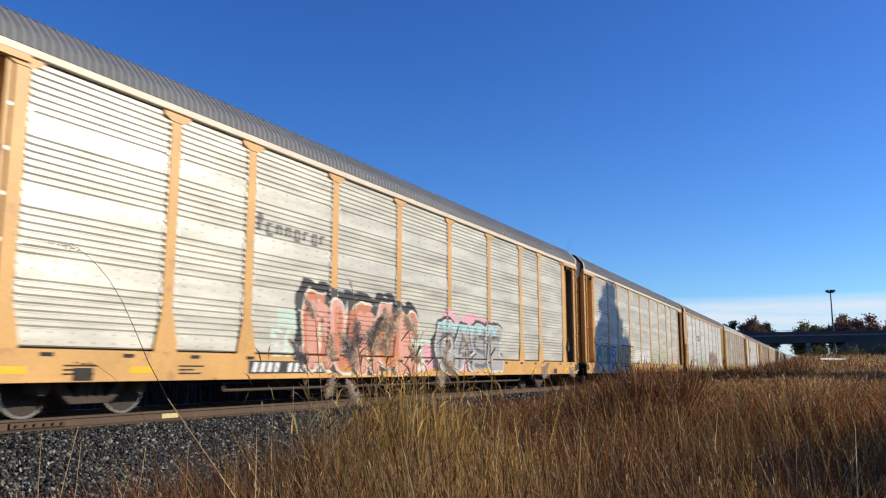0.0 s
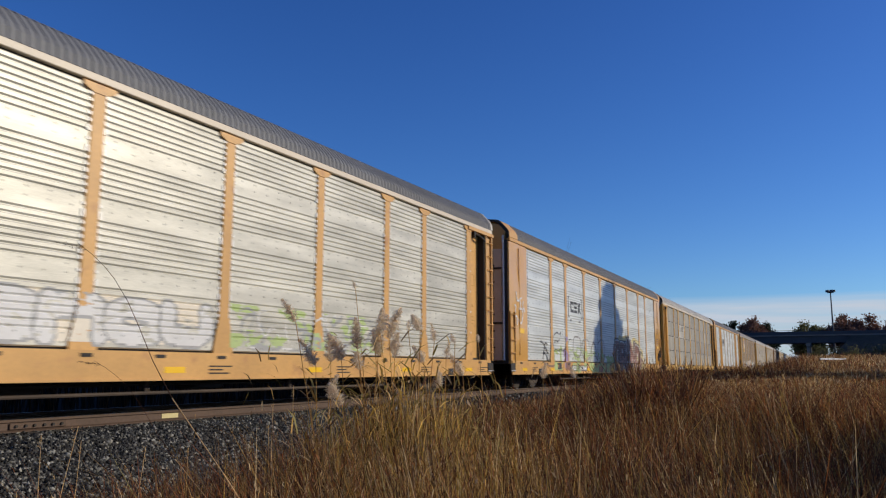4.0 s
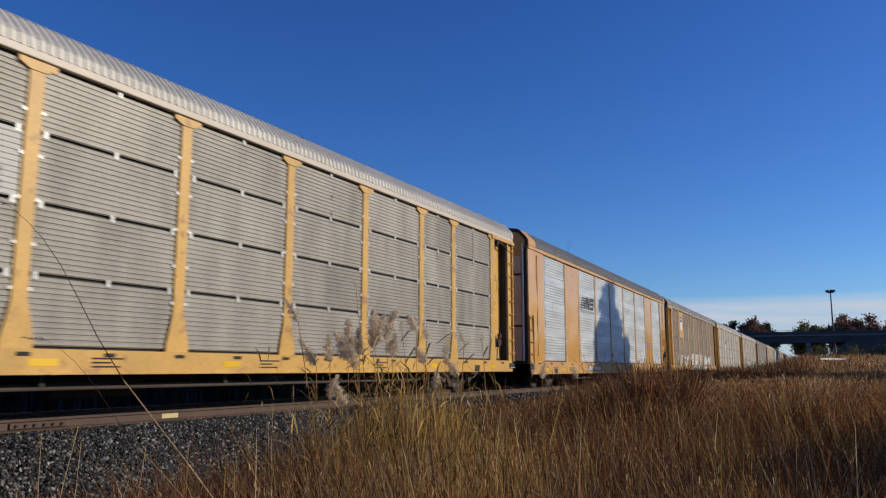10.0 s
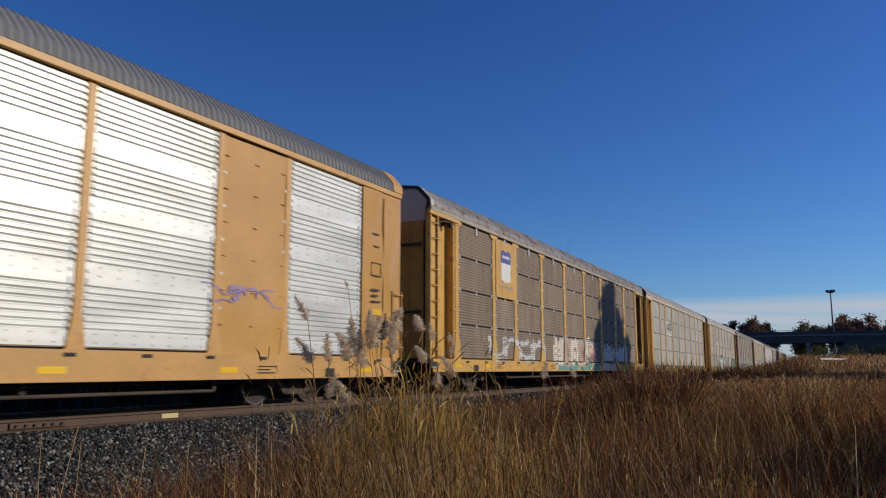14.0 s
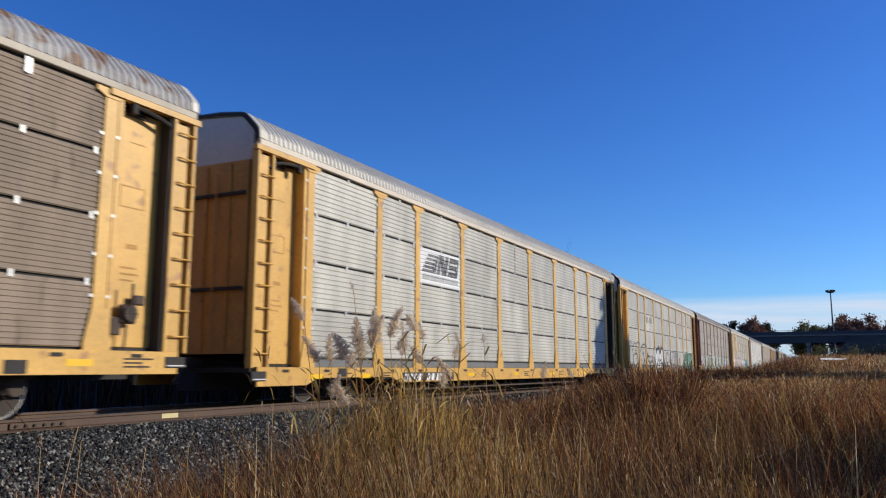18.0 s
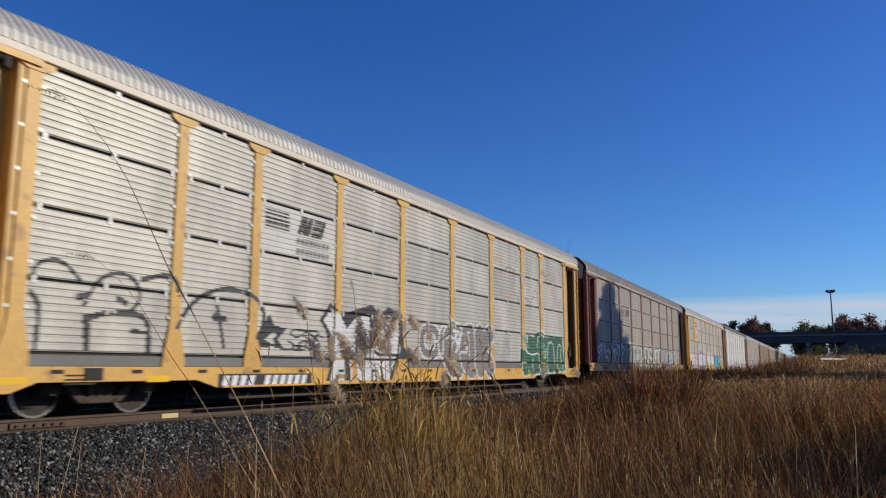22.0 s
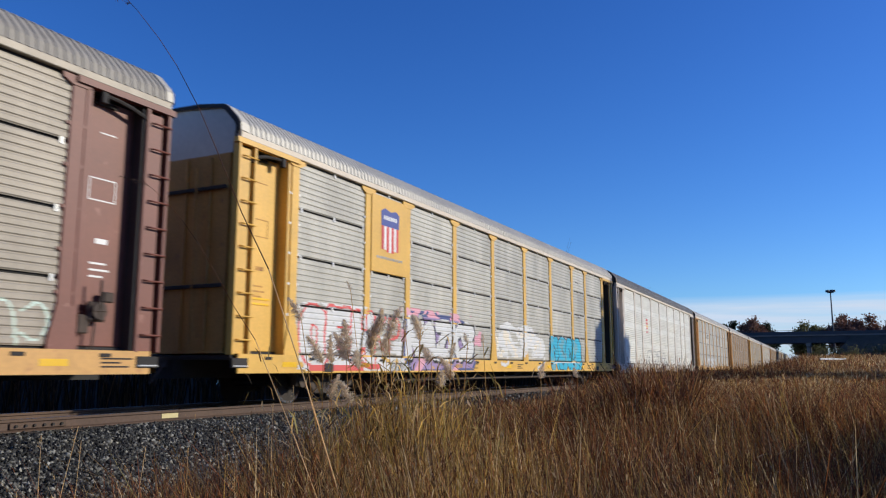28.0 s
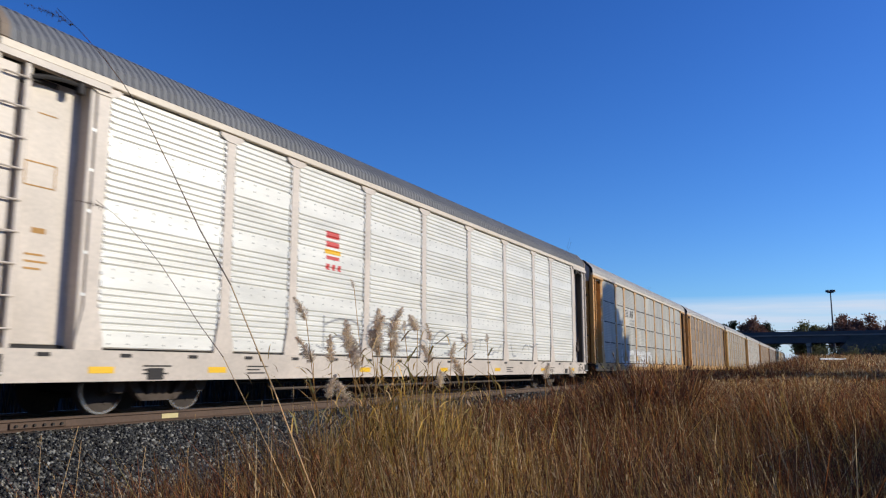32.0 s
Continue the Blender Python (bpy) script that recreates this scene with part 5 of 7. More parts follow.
# top of each plume and its length
PLUMES = [(4.66, 3.43, 1.26, 0.16), (4.84, 3.44, 0.98, 0.19), (5.35, 3.70, 0.99, 0.19), (5.25, 3.45, 1.05, 0.22), (4.90, 3.10, 1.10, 0.20),
          (5.23, 3.21, 1.16, 0.24), (5.25, 3.27, 1.04, 0.19), (5.05, 2.97, 1.19, 0.21), (5.57, 3.21, 1.05, 0.19), (5.36, 2.89, 1.19, 0.15),
          (5.42, 3.05, 1.11, 0.08), (5.44, 2.82, 1.07, 0.12), (5.57, 2.92, 0.95, 0.15), (5.78, 2.83, 0.94, 0.12), (6.00, 2.88, 0.86, 0.18),
          (5.44, 2.50, 1.00, 0.08), (5.82, 2.53, 1.01, 0.07), (5.37, 3.48, 1.45, 0.07), (4.92, 3.42, 0.68, 0.16), (4.77, 3.12, 0.66, 0.16),
          (5.96, 3.00, 0.74, 0.15), (5.05, 3.24, 0.90, 0.15), (5.15, 3.11, 1.20, 0.18), (8.96, 3.16, 0.80, 0.17), (9.08, 2.78, 0.77, 0.13)]


def plume_reeds():
    rng = np.random.default_rng(17)
    for k, (x, y, z, length) in enumerate(PLUMES):
        size = 1.18 * length
        bx, by = x + rng.uniform(-0.12, 0.25), y + rng.uniform(-0.2, 0.2)
        bz = float(land(np.array([bx]), np.array([by]))[0])
        ob = thing("plume_reed", pose(bx, by, bz), "dry reed with a grey-tan feathery plume", "reed", "reeds with plumes")
        top = Vector((x - bx, y - by, z - bz - size))
        pts = [Vector((0, 0, -0.02)), top * 0.5 + Vector((0.03, 0.02, 0)), top]
        b = Build()
        for a, c in zip(pts, pts[1:]):
            b.tube(a, c, 0.0026, 5)
        part("stem", b.done("stem", [GRASS[2]]), ob)
        part("plume", plume_mesh(size, rng, PLUME, int(110 + 1300 * size)), ob, "feathery grey-tan plume", at=Matrix.Translation(top) @ pose(0, 0, 0, rng.uniform(-25, 25), rng.uniform(-38, 6), rng.uniform(-60, 60)))
        for _ in range(4):
            t = rng.uniform(0.35, 0.95)
            p = pts[1].lerp(top, (t - 0.5) * 2) if t > 0.5 else pts[0].lerp(pts[1], t * 2)
            a = rng.uniform(0, 6.283)
            d = Vector((math.cos(a), math.sin(a), rng.uniform(0.3, 1.0))).normalized() * rng.uniform(0.15, 0.32)
            s = Vector((-math.sin(a), math.cos(a), 0)) * 0.007
            q = mesh("leaf", [p - s, p + s, p + d * 0.55 + s, p + d * 0.55 - s, p + d + Vector((0, 0, -0.06))],
                     [(0, 1, 2, 3), (3, 2, 4)], [GRASS[5] if rng.uniform() < 0.5 else GRASS[2]])
            part("leaf", q, ob)
        amp, ph, sp = rng.uniform(1.0, 3.2), rng.uniform(0, 6.28), rng.uniform(1.6, 2.6)
        rows = [(0.25 * j, pose(bx, by, bz, amp * (0.6 * math.sin(sp * 0.25 * j + ph) - 0.4), amp * (math.sin(sp * 0.9 * 0.25 * j + 2 * ph)
                                + 0.5 * math.sin(0.5 * j + ph) - 0.6), 0)) for j in range(129)]
        SWAYS.append((ob, rows))


plume_reeds()


def upright(way):
    """Turn that lays z along the given way and keeps x across it."""
    z = Vector(way).normalized()
    x = Vector((0.45, -0.89, 0.0))
    x = (x - z * x.dot(z)).normalized()
    return Matrix((x, z.cross(x), z)).transposed().to_4x4()


def long_reed(base, low, high, radius, seed, label, head, ways):
    """One tall stalk that the wind lays over and lets up again: a stiff foot and an upper half that bends on it."""
    rng = np.random.default_rng(seed)
    ob = thing("tall_reed", Matrix.Translation(base), label, "reed", "tall reeds")
    b = Build()
    bow = lambda t: Vector((0.03 * math.sin(math.pi * t), 0, t * low))
    ts = [-0.02, 0.25, 0.5, 0.75, 1.0]
    for s, e in zip(ts, ts[1:]):
        b.tube(bow(s), bow(e), radius, 6)
    part("lower_stem", b.done("lower_stem", [GRASS[3]]), ob, "pale straw-coloured lower stalk")
    b = Build()
    curl = lambda t: Vector((0.09 * high * math.sin(math.pi * t) * t, 0, t * high))
    ts = [0, 0.2, 0.4, 0.55, 0.7, 0.8, 0.9, 1.0]
    for s, e in zip(ts, ts[1:]):
        b.tube(curl(s), curl(e), radius * (1 - 0.6 * s), 6, 0, radius * (1 - 0.6 * e))
    top = part("upper_stem", b.done("upper_stem", [GRASS[1]]), ob, "thin dry brown upper stalk")
    part("seed_head", plume_mesh(0.30 * head, rng, DARKSEED, 75), top, "narrow dark seed head", at=Matrix.Translation(curl(0.93)) @ pose(0, 0, 0, 0, -30, 0)
         @ Matrix.Diagonal((0.28, 0.25, 0.75, 1)))
    first, second = [], []
    for t, x, y, z, u, v, w in ways:
        lower, upper = upright((x, y, z)), upright((u, v, w))
        first.append((t, Matrix.Translation(base) @ lower))
        second.append((t, Matrix.Translation((0, 0, low)) @ lower.inverted() @ upper))
    SWAYS.append((ob, first))
    SWAYS.append((top, second))


# seconds, the way the lower stalk points, the way the upper stalk points
LAID = [(0, 0.105, 0.741, 0.663, 0.115, 0.746, 0.656), (3, 0.11, 0.74, 0.663, 0.119, 0.745, 0.657), (6, 0.123, 0.732, 0.67, 0.133, 0.737, 0.663),
        (7, 0.069, 0.725, 0.685, 0.079, 0.73, 0.679), (8, 0.138, 0.682, 0.718, 0.148, 0.687, 0.711), (9, 0.004, 0.661, 0.751, 0.016, 0.667, 0.744),
        (10, -0.062, 0.702, 0.709, -0.051, 0.709, 0.703), (10.6, -0.133, 0.765, 0.63, -0.122, 0.772, 0.624), (11, -0.168, 0.836, 0.523, -0.157, 0.842, 0.517),
        (13, -0.181, 0.89, 0.419, -0.171, 0.895, 0.413), (17, -0.178, 0.894, 0.411, -0.168, 0.899, 0.404), (18, -0.029, 0.878, 0.478, -0.019, 0.882, 0.472),
        (19, 0.094, 0.811, 0.577, 0.103, 0.815, 0.571), (20, 0.182, 0.78, 0.599, 0.19, 0.783, 0.592), (21, -0.004, 0.754, 0.657, 0.007, 0.759, 0.651),
        (22, -0.029, 0.536, 0.844, -0.2, 0.53, 0.824), (23, -0.068, 0.417, 0.906, -0.486, 0.301, 0.82), (24, -0.046, 0.398, 0.916, -0.444, 0.32, 0.837),
        (25, -0.042, 0.397, 0.917, -0.436, 0.326, 0.839), (27.5, -0.027, 0.345, 0.938, -0.401, 0.311, 0.862), (28, -0.02, 0.347, 0.938, -0.39, 0.32, 0.863),
        (29, -0.05, 0.413, 0.909, -0.452, 0.326, 0.83), (30, -0.03, 0.459, 0.888, -0.421, 0.385, 0.821), (31, 0.057, 0.564, 0.824, -0.312, 0.537, 0.784),
        (32, -0.047, 0.422, 0.905, -0.446, 0.338, 0.829)]
long_reed((2.826, 1.531, -0.90), 2.2, 1.42, 0.0029, 5, "tall thin reed bending in the wind before the train", 1.0, LAID)
long_reed((2.90, 1.60, -0.90), 1.95, 0.95, 0.0019, 6, "thinner reed beside the tall one, bending in the wind", 0.7,
          [(t, x * 0.9 + 0.02, y * 1.05 + 0.06, z * 0.92, u * 0.9, v * 1.05 + 0.12, w * 0.9) for t, x, y, z, u, v, w in LAID])


def stalks():
    """Single thin stalks that stand before the stones and the rail."""
    rng = np.random.default_rng(23)
    for x, y, top in ((3.05, 4.15, 0.36), (2.98, 3.98, 0.42), (3.32, 4.25, 0.30), (3.95, 3.9, 0.22), (4.55, 3.7, 0.34), (4.45, 3.55, 0.50), (4.72, 3.62, 0.62),
                      (3.6, 4.0, 0.25), (2.75, 4.0, 0.30)):
        bz = float(land(np.array([x]), np.array([y]))[0])
        ob = thing("grass_stalk", pose(x, y, bz), "thin pale dry grass stalk", "grass stalk", "single stalks")
        b = Build()
        p, h = Vector((0, 0, -0.02)), top - bz
        d = Vector((rng.normal(0, 0.05), rng.normal(0, 0.05), 1)).normalized() * h / 4
        for k in range(4):
            q = p + d
            b.tube(p, q, 0.004 * (1 - 0.18 * k), 5)
            p, d = q, (d + Vector(rng.normal(0, 0.04, 3)) * h / 4).normalized() * h / 4
        part("stem", b.done("stem", [GRASS[3]]), ob)
        part("seed_head", plume_mesh(0.09, rng, GRASS[3], 16), ob, at=Matrix.Translation(p - d * 0.3))


stalks()

# ---- emblems, stencils and graffiti on the railcars ----
def coat(car, kw, x0, x1, z0, z1, colour, mats, name, label, step=0.025):
    """Paint that lies on sheets, posts and sill and follows their relief. colour(x, z) gives the number of a material, or -1."""
    low, style = kw.get("low", False), kw.get("style")
    s = sill_of(kw)[1]
    low_sheet = s + (0.17 if low else 0.0)
    h = (TOP - low_sheet - 4 * 0.045) / 4
    bands = []                      # (lower edge, upper edge, offset function)
    if z0 < s:
        bands.append((z0, min(z1, s - 0.002), None))
    if low:
        bands.append((s + 0.006, s + 0.16, [(s + 0.006, 0.032), (s + 0.16, 0.032)]))
    if style != "rib":
        rows = ribs(style, 0.0, h)
        for r in range(4):
            b = low_sheet + 0.045 * 0.9 + r * (h + 0.045)
            bands.append((b, b + h, [(b + z, o) for z, o in rows]))
    else:
        rows = ribs("rib", 0.0, TOP - s - 0.01)
        bands.append((s + 0.03, s + 0.03 + rows[-1][0], [(s + 0.03 + z, o) for z, o in rows]))
    xs = np.arange(x0, x1, step)
    mid = xs + step / 2
    slim = kw.get("slim", False)

    def cover(z):
        """Where posts (1) and plates (2) stand before the sheets at height z."""
        post = np.zeros(len(xs), dtype=int)
        half = np.interp(z - s, [0.0, 0.5], [0.17, 0.085]) if slim else np.interp(z - s, [0.0, 0.10, 0.62], [0.245, 0.245, 0.13])
        for p in POSTS + (-ENDS - 0.02, ENDS + 0.02):
            post[np.abs(mid - p) < half + 0.006] = 1
        for k in kw.get("plates", ()):
            a, c = BAYS[k]
            post[(mid > a + 0.09) & (mid < c - 0.09)] = 2
        return post

    v, f, idx = [], [], []
    for a, b, rows in bands:
        a, b = max(a, z0), min(b, z1)
        if b <= a:
            continue
        if rows is None:
            zs = np.linspace(a, b, max(2, int((b - a) / 0.03) + 1))
        else:
            inner = [z for z, _ in rows if a < z < b]
            zs = [a]
            for z in inner + [b]:
                m = max(1, int(math.ceil((z - zs[-1]) / 0.035)))
                zs += list(np.linspace(zs[-1], z, m + 1)[1:])
        for za, zb in zip(zs, zs[1:]):
            if zb - za < 1e-4:
                continue
            c = np.array(colour(mid, np.full(len(mid), (za + zb) / 2)))
            post = cover((za + zb) / 2)
            key = np.where(c < 0, -1, c * 4 + (post if rows is not None else 0))
            cut = np.flatnonzero(np.diff(key)) + 1
            for i, j in zip(np.concatenate([[0], cut]), np.concatenate([cut, [len(key)]])):
                if key[i] < 0:
                    continue
                if rows is None:
                    ya = yb = -1.604
                elif post[i] == 1:
                    ya = yb = -1.579 - (0.011 if zb < s + 0.66 else 0)
                elif post[i] == 2:
                    ya = yb = -1.588
                else:
                    ya, yb = SHELL - 0.004 - stand_out(rows, za), SHELL - 0.004 - stand_out(rows, zb)
                xa, xb = xs[i], xs[j - 1] + step
                o = len(v)
                v += [(xa, ya, za), (xb, ya, za), (xb, yb, zb), (xa, yb, zb)]
                f.append((o, o + 1, o + 2, o + 3))
                idx.append(int(c[i]))
    if f:
        part(name, mesh(name, v, f, [M[m] for m in mats], idx), car, label)


def seg(x, z, a, b):
    """Distance from points to a stroke."""
    d = (b[0] - a[0], b[1] - a[1])
    q = max(1e-9, d[0] ** 2 + d[1] ** 2)
    t = np.clip(((x - a[0]) * d[0] + (z - a[1]) * d[1]) / q, 0, 1)
    return np.hypot(x - a[0] - t * d[0], z - a[1] - t * d[1])


def soften(q, times=2):
    """Rounds the corners of an open line."""
    for _ in range(times if len(q) > 2 else 0):
        q = [q[0]] + [(u[0] * (1 - f) + v[0] * f, u[1] * (1 - f) + v[1] * f) for u, v in zip(q, q[1:]) for f in (0.25, 0.75)] + [q[-1]]
    return q


def drawn(layers, worn=0.0, seed=1.0):
    """Paint in layers, the later over the earlier: ("l", line, half width, number), ("f", outline, number), ("t", outline, number, height of a
    ragged edge): the part of an outline above a ragged edge, and ("b", outline, number, amount): a broken fill."""
    ready = [(("l", soften(q[1]), q[2], q[3]) if q[0] == "l" else q) for q in layers]

    def colour(x, z):
        c = np.full(len(x), -1)
        h = z[0]
        for q in ready:
            if q[0] == "l":
                pts, w, k = q[1], q[2], q[3]
                if not min(p[1] for p in pts) - w < h < max(p[1] for p in pts) + w:
                    continue
                d = np.full(len(x), 9.0)
                for a, b in zip(pts, pts[1:]):
                    if min(a[1], b[1]) - w < h < max(a[1], b[1]) + w:
                        d = np.minimum(d, seg(x, z, a, b))
                c = np.where(d < w * (1 + 0.10 * np.sin(x * 9.0 + h * 7.0)), k, c)
                continue
            pts, k = q[1], q[2]
            inside = np.zeros(len(x), dtype=bool)
            for (xa, za), (xb, zb) in zip(pts, pts[1:] + pts[:1]):
                if (za > h) != (zb > h):
                    inside ^= x < xa + (h - za) * (xb - xa) / (zb - za)
            if q[0] == "t":
                inside &= h > q[3] + 0.14 * np.abs(np.sin(x * 5.3)) - 0.07 * np.sin(x * 11.0)
            if q[0] == "b":
                inside &= np.array([noise.noise((u * 1.3, h * 2.2, seed)) + 0.5 * noise.noise((u * 5, h * 9, seed + 2.0)) for u in x]) < q[3]
            c = np.where(inside, k, c)
        if worn:
            gone = np.array([noise.noise((u * 2.2, h * 5.0, seed)) + 0.7 * noise.noise((u * 9, h * 16, seed + 3.0)) for u in x])
            c = np.where(gone > 0.75 - 1.3 * worn, -1, c)
        return c
    return colour


GLYPH = {
    "A": [[(0, 0), (0.15, 0.6), (0.5, 1), (0.85, 0.6), (1, 0)], [(0.2, 0.38), (0.8, 0.38)]],
    "C": [[(1, 0.72), (0.9, 1), (0.2, 1), (0, 0.7), (0, 0.3), (0.2, 0), (0.9, 0), (1, 0.3)]],
    "D": [[(0, 0), (0, 1)], [(0, 1), (0.8, 0.95), (1, 0.5), (0.8, 0.05), (0, 0)]],
    "E": [[(1, 1), (0, 1)], [(0, 1), (0, 0)], [(0, 0), (1, 0)], [(0, 0.5), (0.8, 0.5)]],
    "G": [[(1, 0.75), (0.8, 1), (0.15, 1), (0, 0.6), (0, 0.3), (0.3, 0), (1, 0), (1, 0.45), (0.6, 0.45)]],
    "H": [[(0, 0), (0.1, 1)], [(0.9, 0), (1, 1)], [(0, 0.5), (1, 0.5)]],
    "K": [[(0, 0), (0, 1)], [(1, 1), (0.1, 0.5), (1, 0)]],
    "M": [[(0, 0), (0.05, 1)], [(0.05, 1), (0.5, 0.3), (0.95, 1)], [(0.95, 1), (1, 0)]],
    "N": [[(0, 0), (0, 1)], [(0, 1), (1, 0)], [(1, 0), (1, 1)]],
    "O": [[(0.5, 0), (0.05, 0.1), (0, 0.5), (0.1, 0.95), (0.5, 1), (0.95, 0.9), (1, 0.5), (0.9, 0.05), (0.5, 0)]],
    "P": [[(0, 0), (0, 1)], [(0, 1), (0.95, 1), (1, 0.7), (0.9, 0.42), (0, 0.42)]],
    "R": [[(0, 0), (0, 1)], [(0, 1), (0.9, 1), (1, 0.72), (0.85, 0.48), (0, 0.48)], [(0.4, 0.48), (1, 0)]],
    "S": [[(1, 0.85), (0.8, 1), (0.1, 1), (0, 0.7), (0.3, 0.52), (0.9, 0.48), (1, 0.2), (0.8, 0), (0, 0.05)]],
    "U": [[(0, 1), (0, 0.1), (0.5, 0), (1, 0.1), (1, 1)]],
    "Z": [[(0, 1), (1, 1)], [(1, 1), (0, 0)], [(0, 0), (1, 0)]],
    "n": [[(0, 0), (0, 1)], [(0, 0.75), (0.4, 1), (0.9, 0.95), (1, 0.6), (1, 0)]],
    "I": [[(0.5, 0), (0.5, 1)]],
}


def swollen(shapes, x0, x1, z0, z1, thick, coats, gap=0.35, lean=0.0, tilt=0.0, bounce=0.0, tops=None):
    """Layers of a row of thick outlined shapes. coats: from the outermost, (how much wider, number, shift to the side, shift upwards)."""
    out, n = [], len(shapes)
    w = (x1 - x0) / n
    for k, g in enumerate(shapes):
        lines = []
        a, b = x0 + w * k + thick, x0 + w * (k + 1) - thick * gap
        lift_ = bounce * math.sin(2.6 * k + 0.8)
        for poly in GLYPH[g]:
            lines.append([(a + (b - a) * px + lean * (pz - 0.5), z0 + thick + tilt * k + lift_ * (1 - pz) + (z1 - z0 - 2 * thick + lift_) * pz) for px, pz in poly])
        for wide, num, sx, sz in coats:
            num = num[k % len(num)] if isinstance(num, tuple) else num
            for q in lines:
                out.append(("l", [(px + sx, pz + sz) for px, pz in q], thick + wide, num))
    return out


def plate_marks(i, x0, x1, black=True):
    """The dark number plate on the sill; its characters are plain bars."""
    car, kw = RACKS[i], FLEET[i][1]
    zb, z0 = sill_of(kw)
    za, zc = z0 - 0.36, z0 - 0.12
    w = (x1 - x0) / 12
    art = [("f", [(x0, za), (x1, za), (x1, zc), (x0, zc)], 0)] if black else []
    for k in range(11):
        if k == 4:
            continue
        a = x0 + w * (k + 0.45)
        art.append(("f", [(a, za + 0.04), (a + w * 0.66, za + 0.04), (a + w * 0.66 + 0.05, zc - 0.035), (a + 0.05, zc - 0.035)], 1))
    coat(car, kw, x0, x1, za, zc, drawn(art), ["black", "chalk" if black else "ink"], "number_plate", "black plate with white characters", 0.012)


def sill_marks(i, seed):
    """Reflectors and small stencils along the sill."""
    car, kw = RACKS[i], FLEET[i][1]
    rng = np.random.default_rng(seed)
    zb = sill_of(kw)[0]
    for x in (-12.2, -9.6, -4.4, -0.2, 3.6, 7.6, 11.6):
        x += rng.uniform(-0.4, 0.4)
        def reflector():
            b = Build()
            b.box((0, -0.004, 0), (0.45, 0.0, 0.10))
            return b.done("reflector", [M["stripe"]])
        part("reflector", shared("reflector", reflector), car, at=pose(x, -1.60, zb + 0.12))
        if rng.uniform() < 0.7:
            for r, w in enumerate((0.52, 0.36, 0.58)):
                def stencil():
                    b = Build()
                    b.box((0, -0.003, 0), (w, 0.0, 0.025))
                    return b.done("stencil_line", [M["under"]])
                part("stencil_line", shared(("stencil", r), stencil), car, at=pose(x + 1.0, -1.60, zb + 0.10 + 0.06 * r))


def striped_emblem(i, tone="board", spread=False, faint=False):
    """Dark slanted stripes and block shapes with bars below, on a pale board or straight on the sheets."""
    car, kw = RACKS[i], FLEET[i][1]
    low = kw.get("low", False)
    zl = sill_of(kw)[1] + (0.17 if low else 0.0)
    h = (TOP - zl - 0.18) / 4
    z0 = zl + 0.04 + 2 * (h + 0.045) if kw["style"] != "rib" else 3.02
    a, b = -6.96, -4.44
    mats = [tone or "board", "ink" if not faint else "strip", "s_grey"]
    if tone:
        coat(car, kw, a, b, z0, z0 + h, drawn([("f", [(a, z0), (b, z0), (b, z0 + h), (a, z0 + h)], 0)]), mats, "emblem_board", "pale painted board", 0.04)
    art = []
    hi = z0 + h * 0.92
    lo = z0 + h * (0.34 if spread else 0.50)
    cx = a + (1.0 if spread else 1.14)              # where the block shapes begin
    for k in range(5):
        z = lo + (hi - lo) * k / 5
        t = (hi - lo) * 0.12
        s0 = 0.10 + (0.09 * k if spread else 0.0)
        art.append(("f", [(a + s0, z), (cx - 0.28 + 0.09 * k * spread, z), (cx - 0.24 + 0.09 * k * spread, z + t), (a + s0 + 0.04, z + t)], 1))
    wide = 0.62 if spread else 0.40
    for j in range(2):
        x = cx + j * (wide + 0.06)
        sl = 0.16
        art.append(("f", [(x, lo), (x + wide, lo), (x + wide + sl, hi), (x + sl, hi)], 1))
        cut = 0 if tone else -1
        if j == 0:
            art.append(("f", [(x + wide * 0.30, lo), (x + wide * 0.52, lo), (x + wide * 0.38, lo + (hi - lo) * 0.6)], cut))
            art.append(("f", [(x + sl + wide * 0.48, hi), (x + sl + wide * 0.70, hi), (x + wide * 0.72, lo + (hi - lo) * 0.45)], cut))
        else:
            for u, v in ((0.0, 0.78), (0.22, 1.0)):
                z = lo + (hi - lo) * (0.26 if u == 0.0 else 0.62)
                art.append(("f", [(x + wide * u, z), (x + wide * v, z), (x + wide * v + 0.03, z + 0.06), (x + wide * u + 0.03, z + 0.06)], cut))
    if spread:
        art.append(("f", [(cx - 0.30, lo), (cx - 0.05, lo), (cx + 0.12, hi)], 1))
    for r in ((0.14,) if spread else (0.27, 0.06)):
        x = a + 0.16 if spread else cx - 0.02
        while x < b - 0.22:
            art.append(("f", [(x, z0 + h * r), (x + 0.105, z0 + h * r), (x + 0.13, z0 + h * (r + 0.14)), (x + 0.025, z0 + h * (r + 0.14))], 2))
            x += 0.148
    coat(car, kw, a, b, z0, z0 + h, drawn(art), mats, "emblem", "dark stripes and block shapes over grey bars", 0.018)


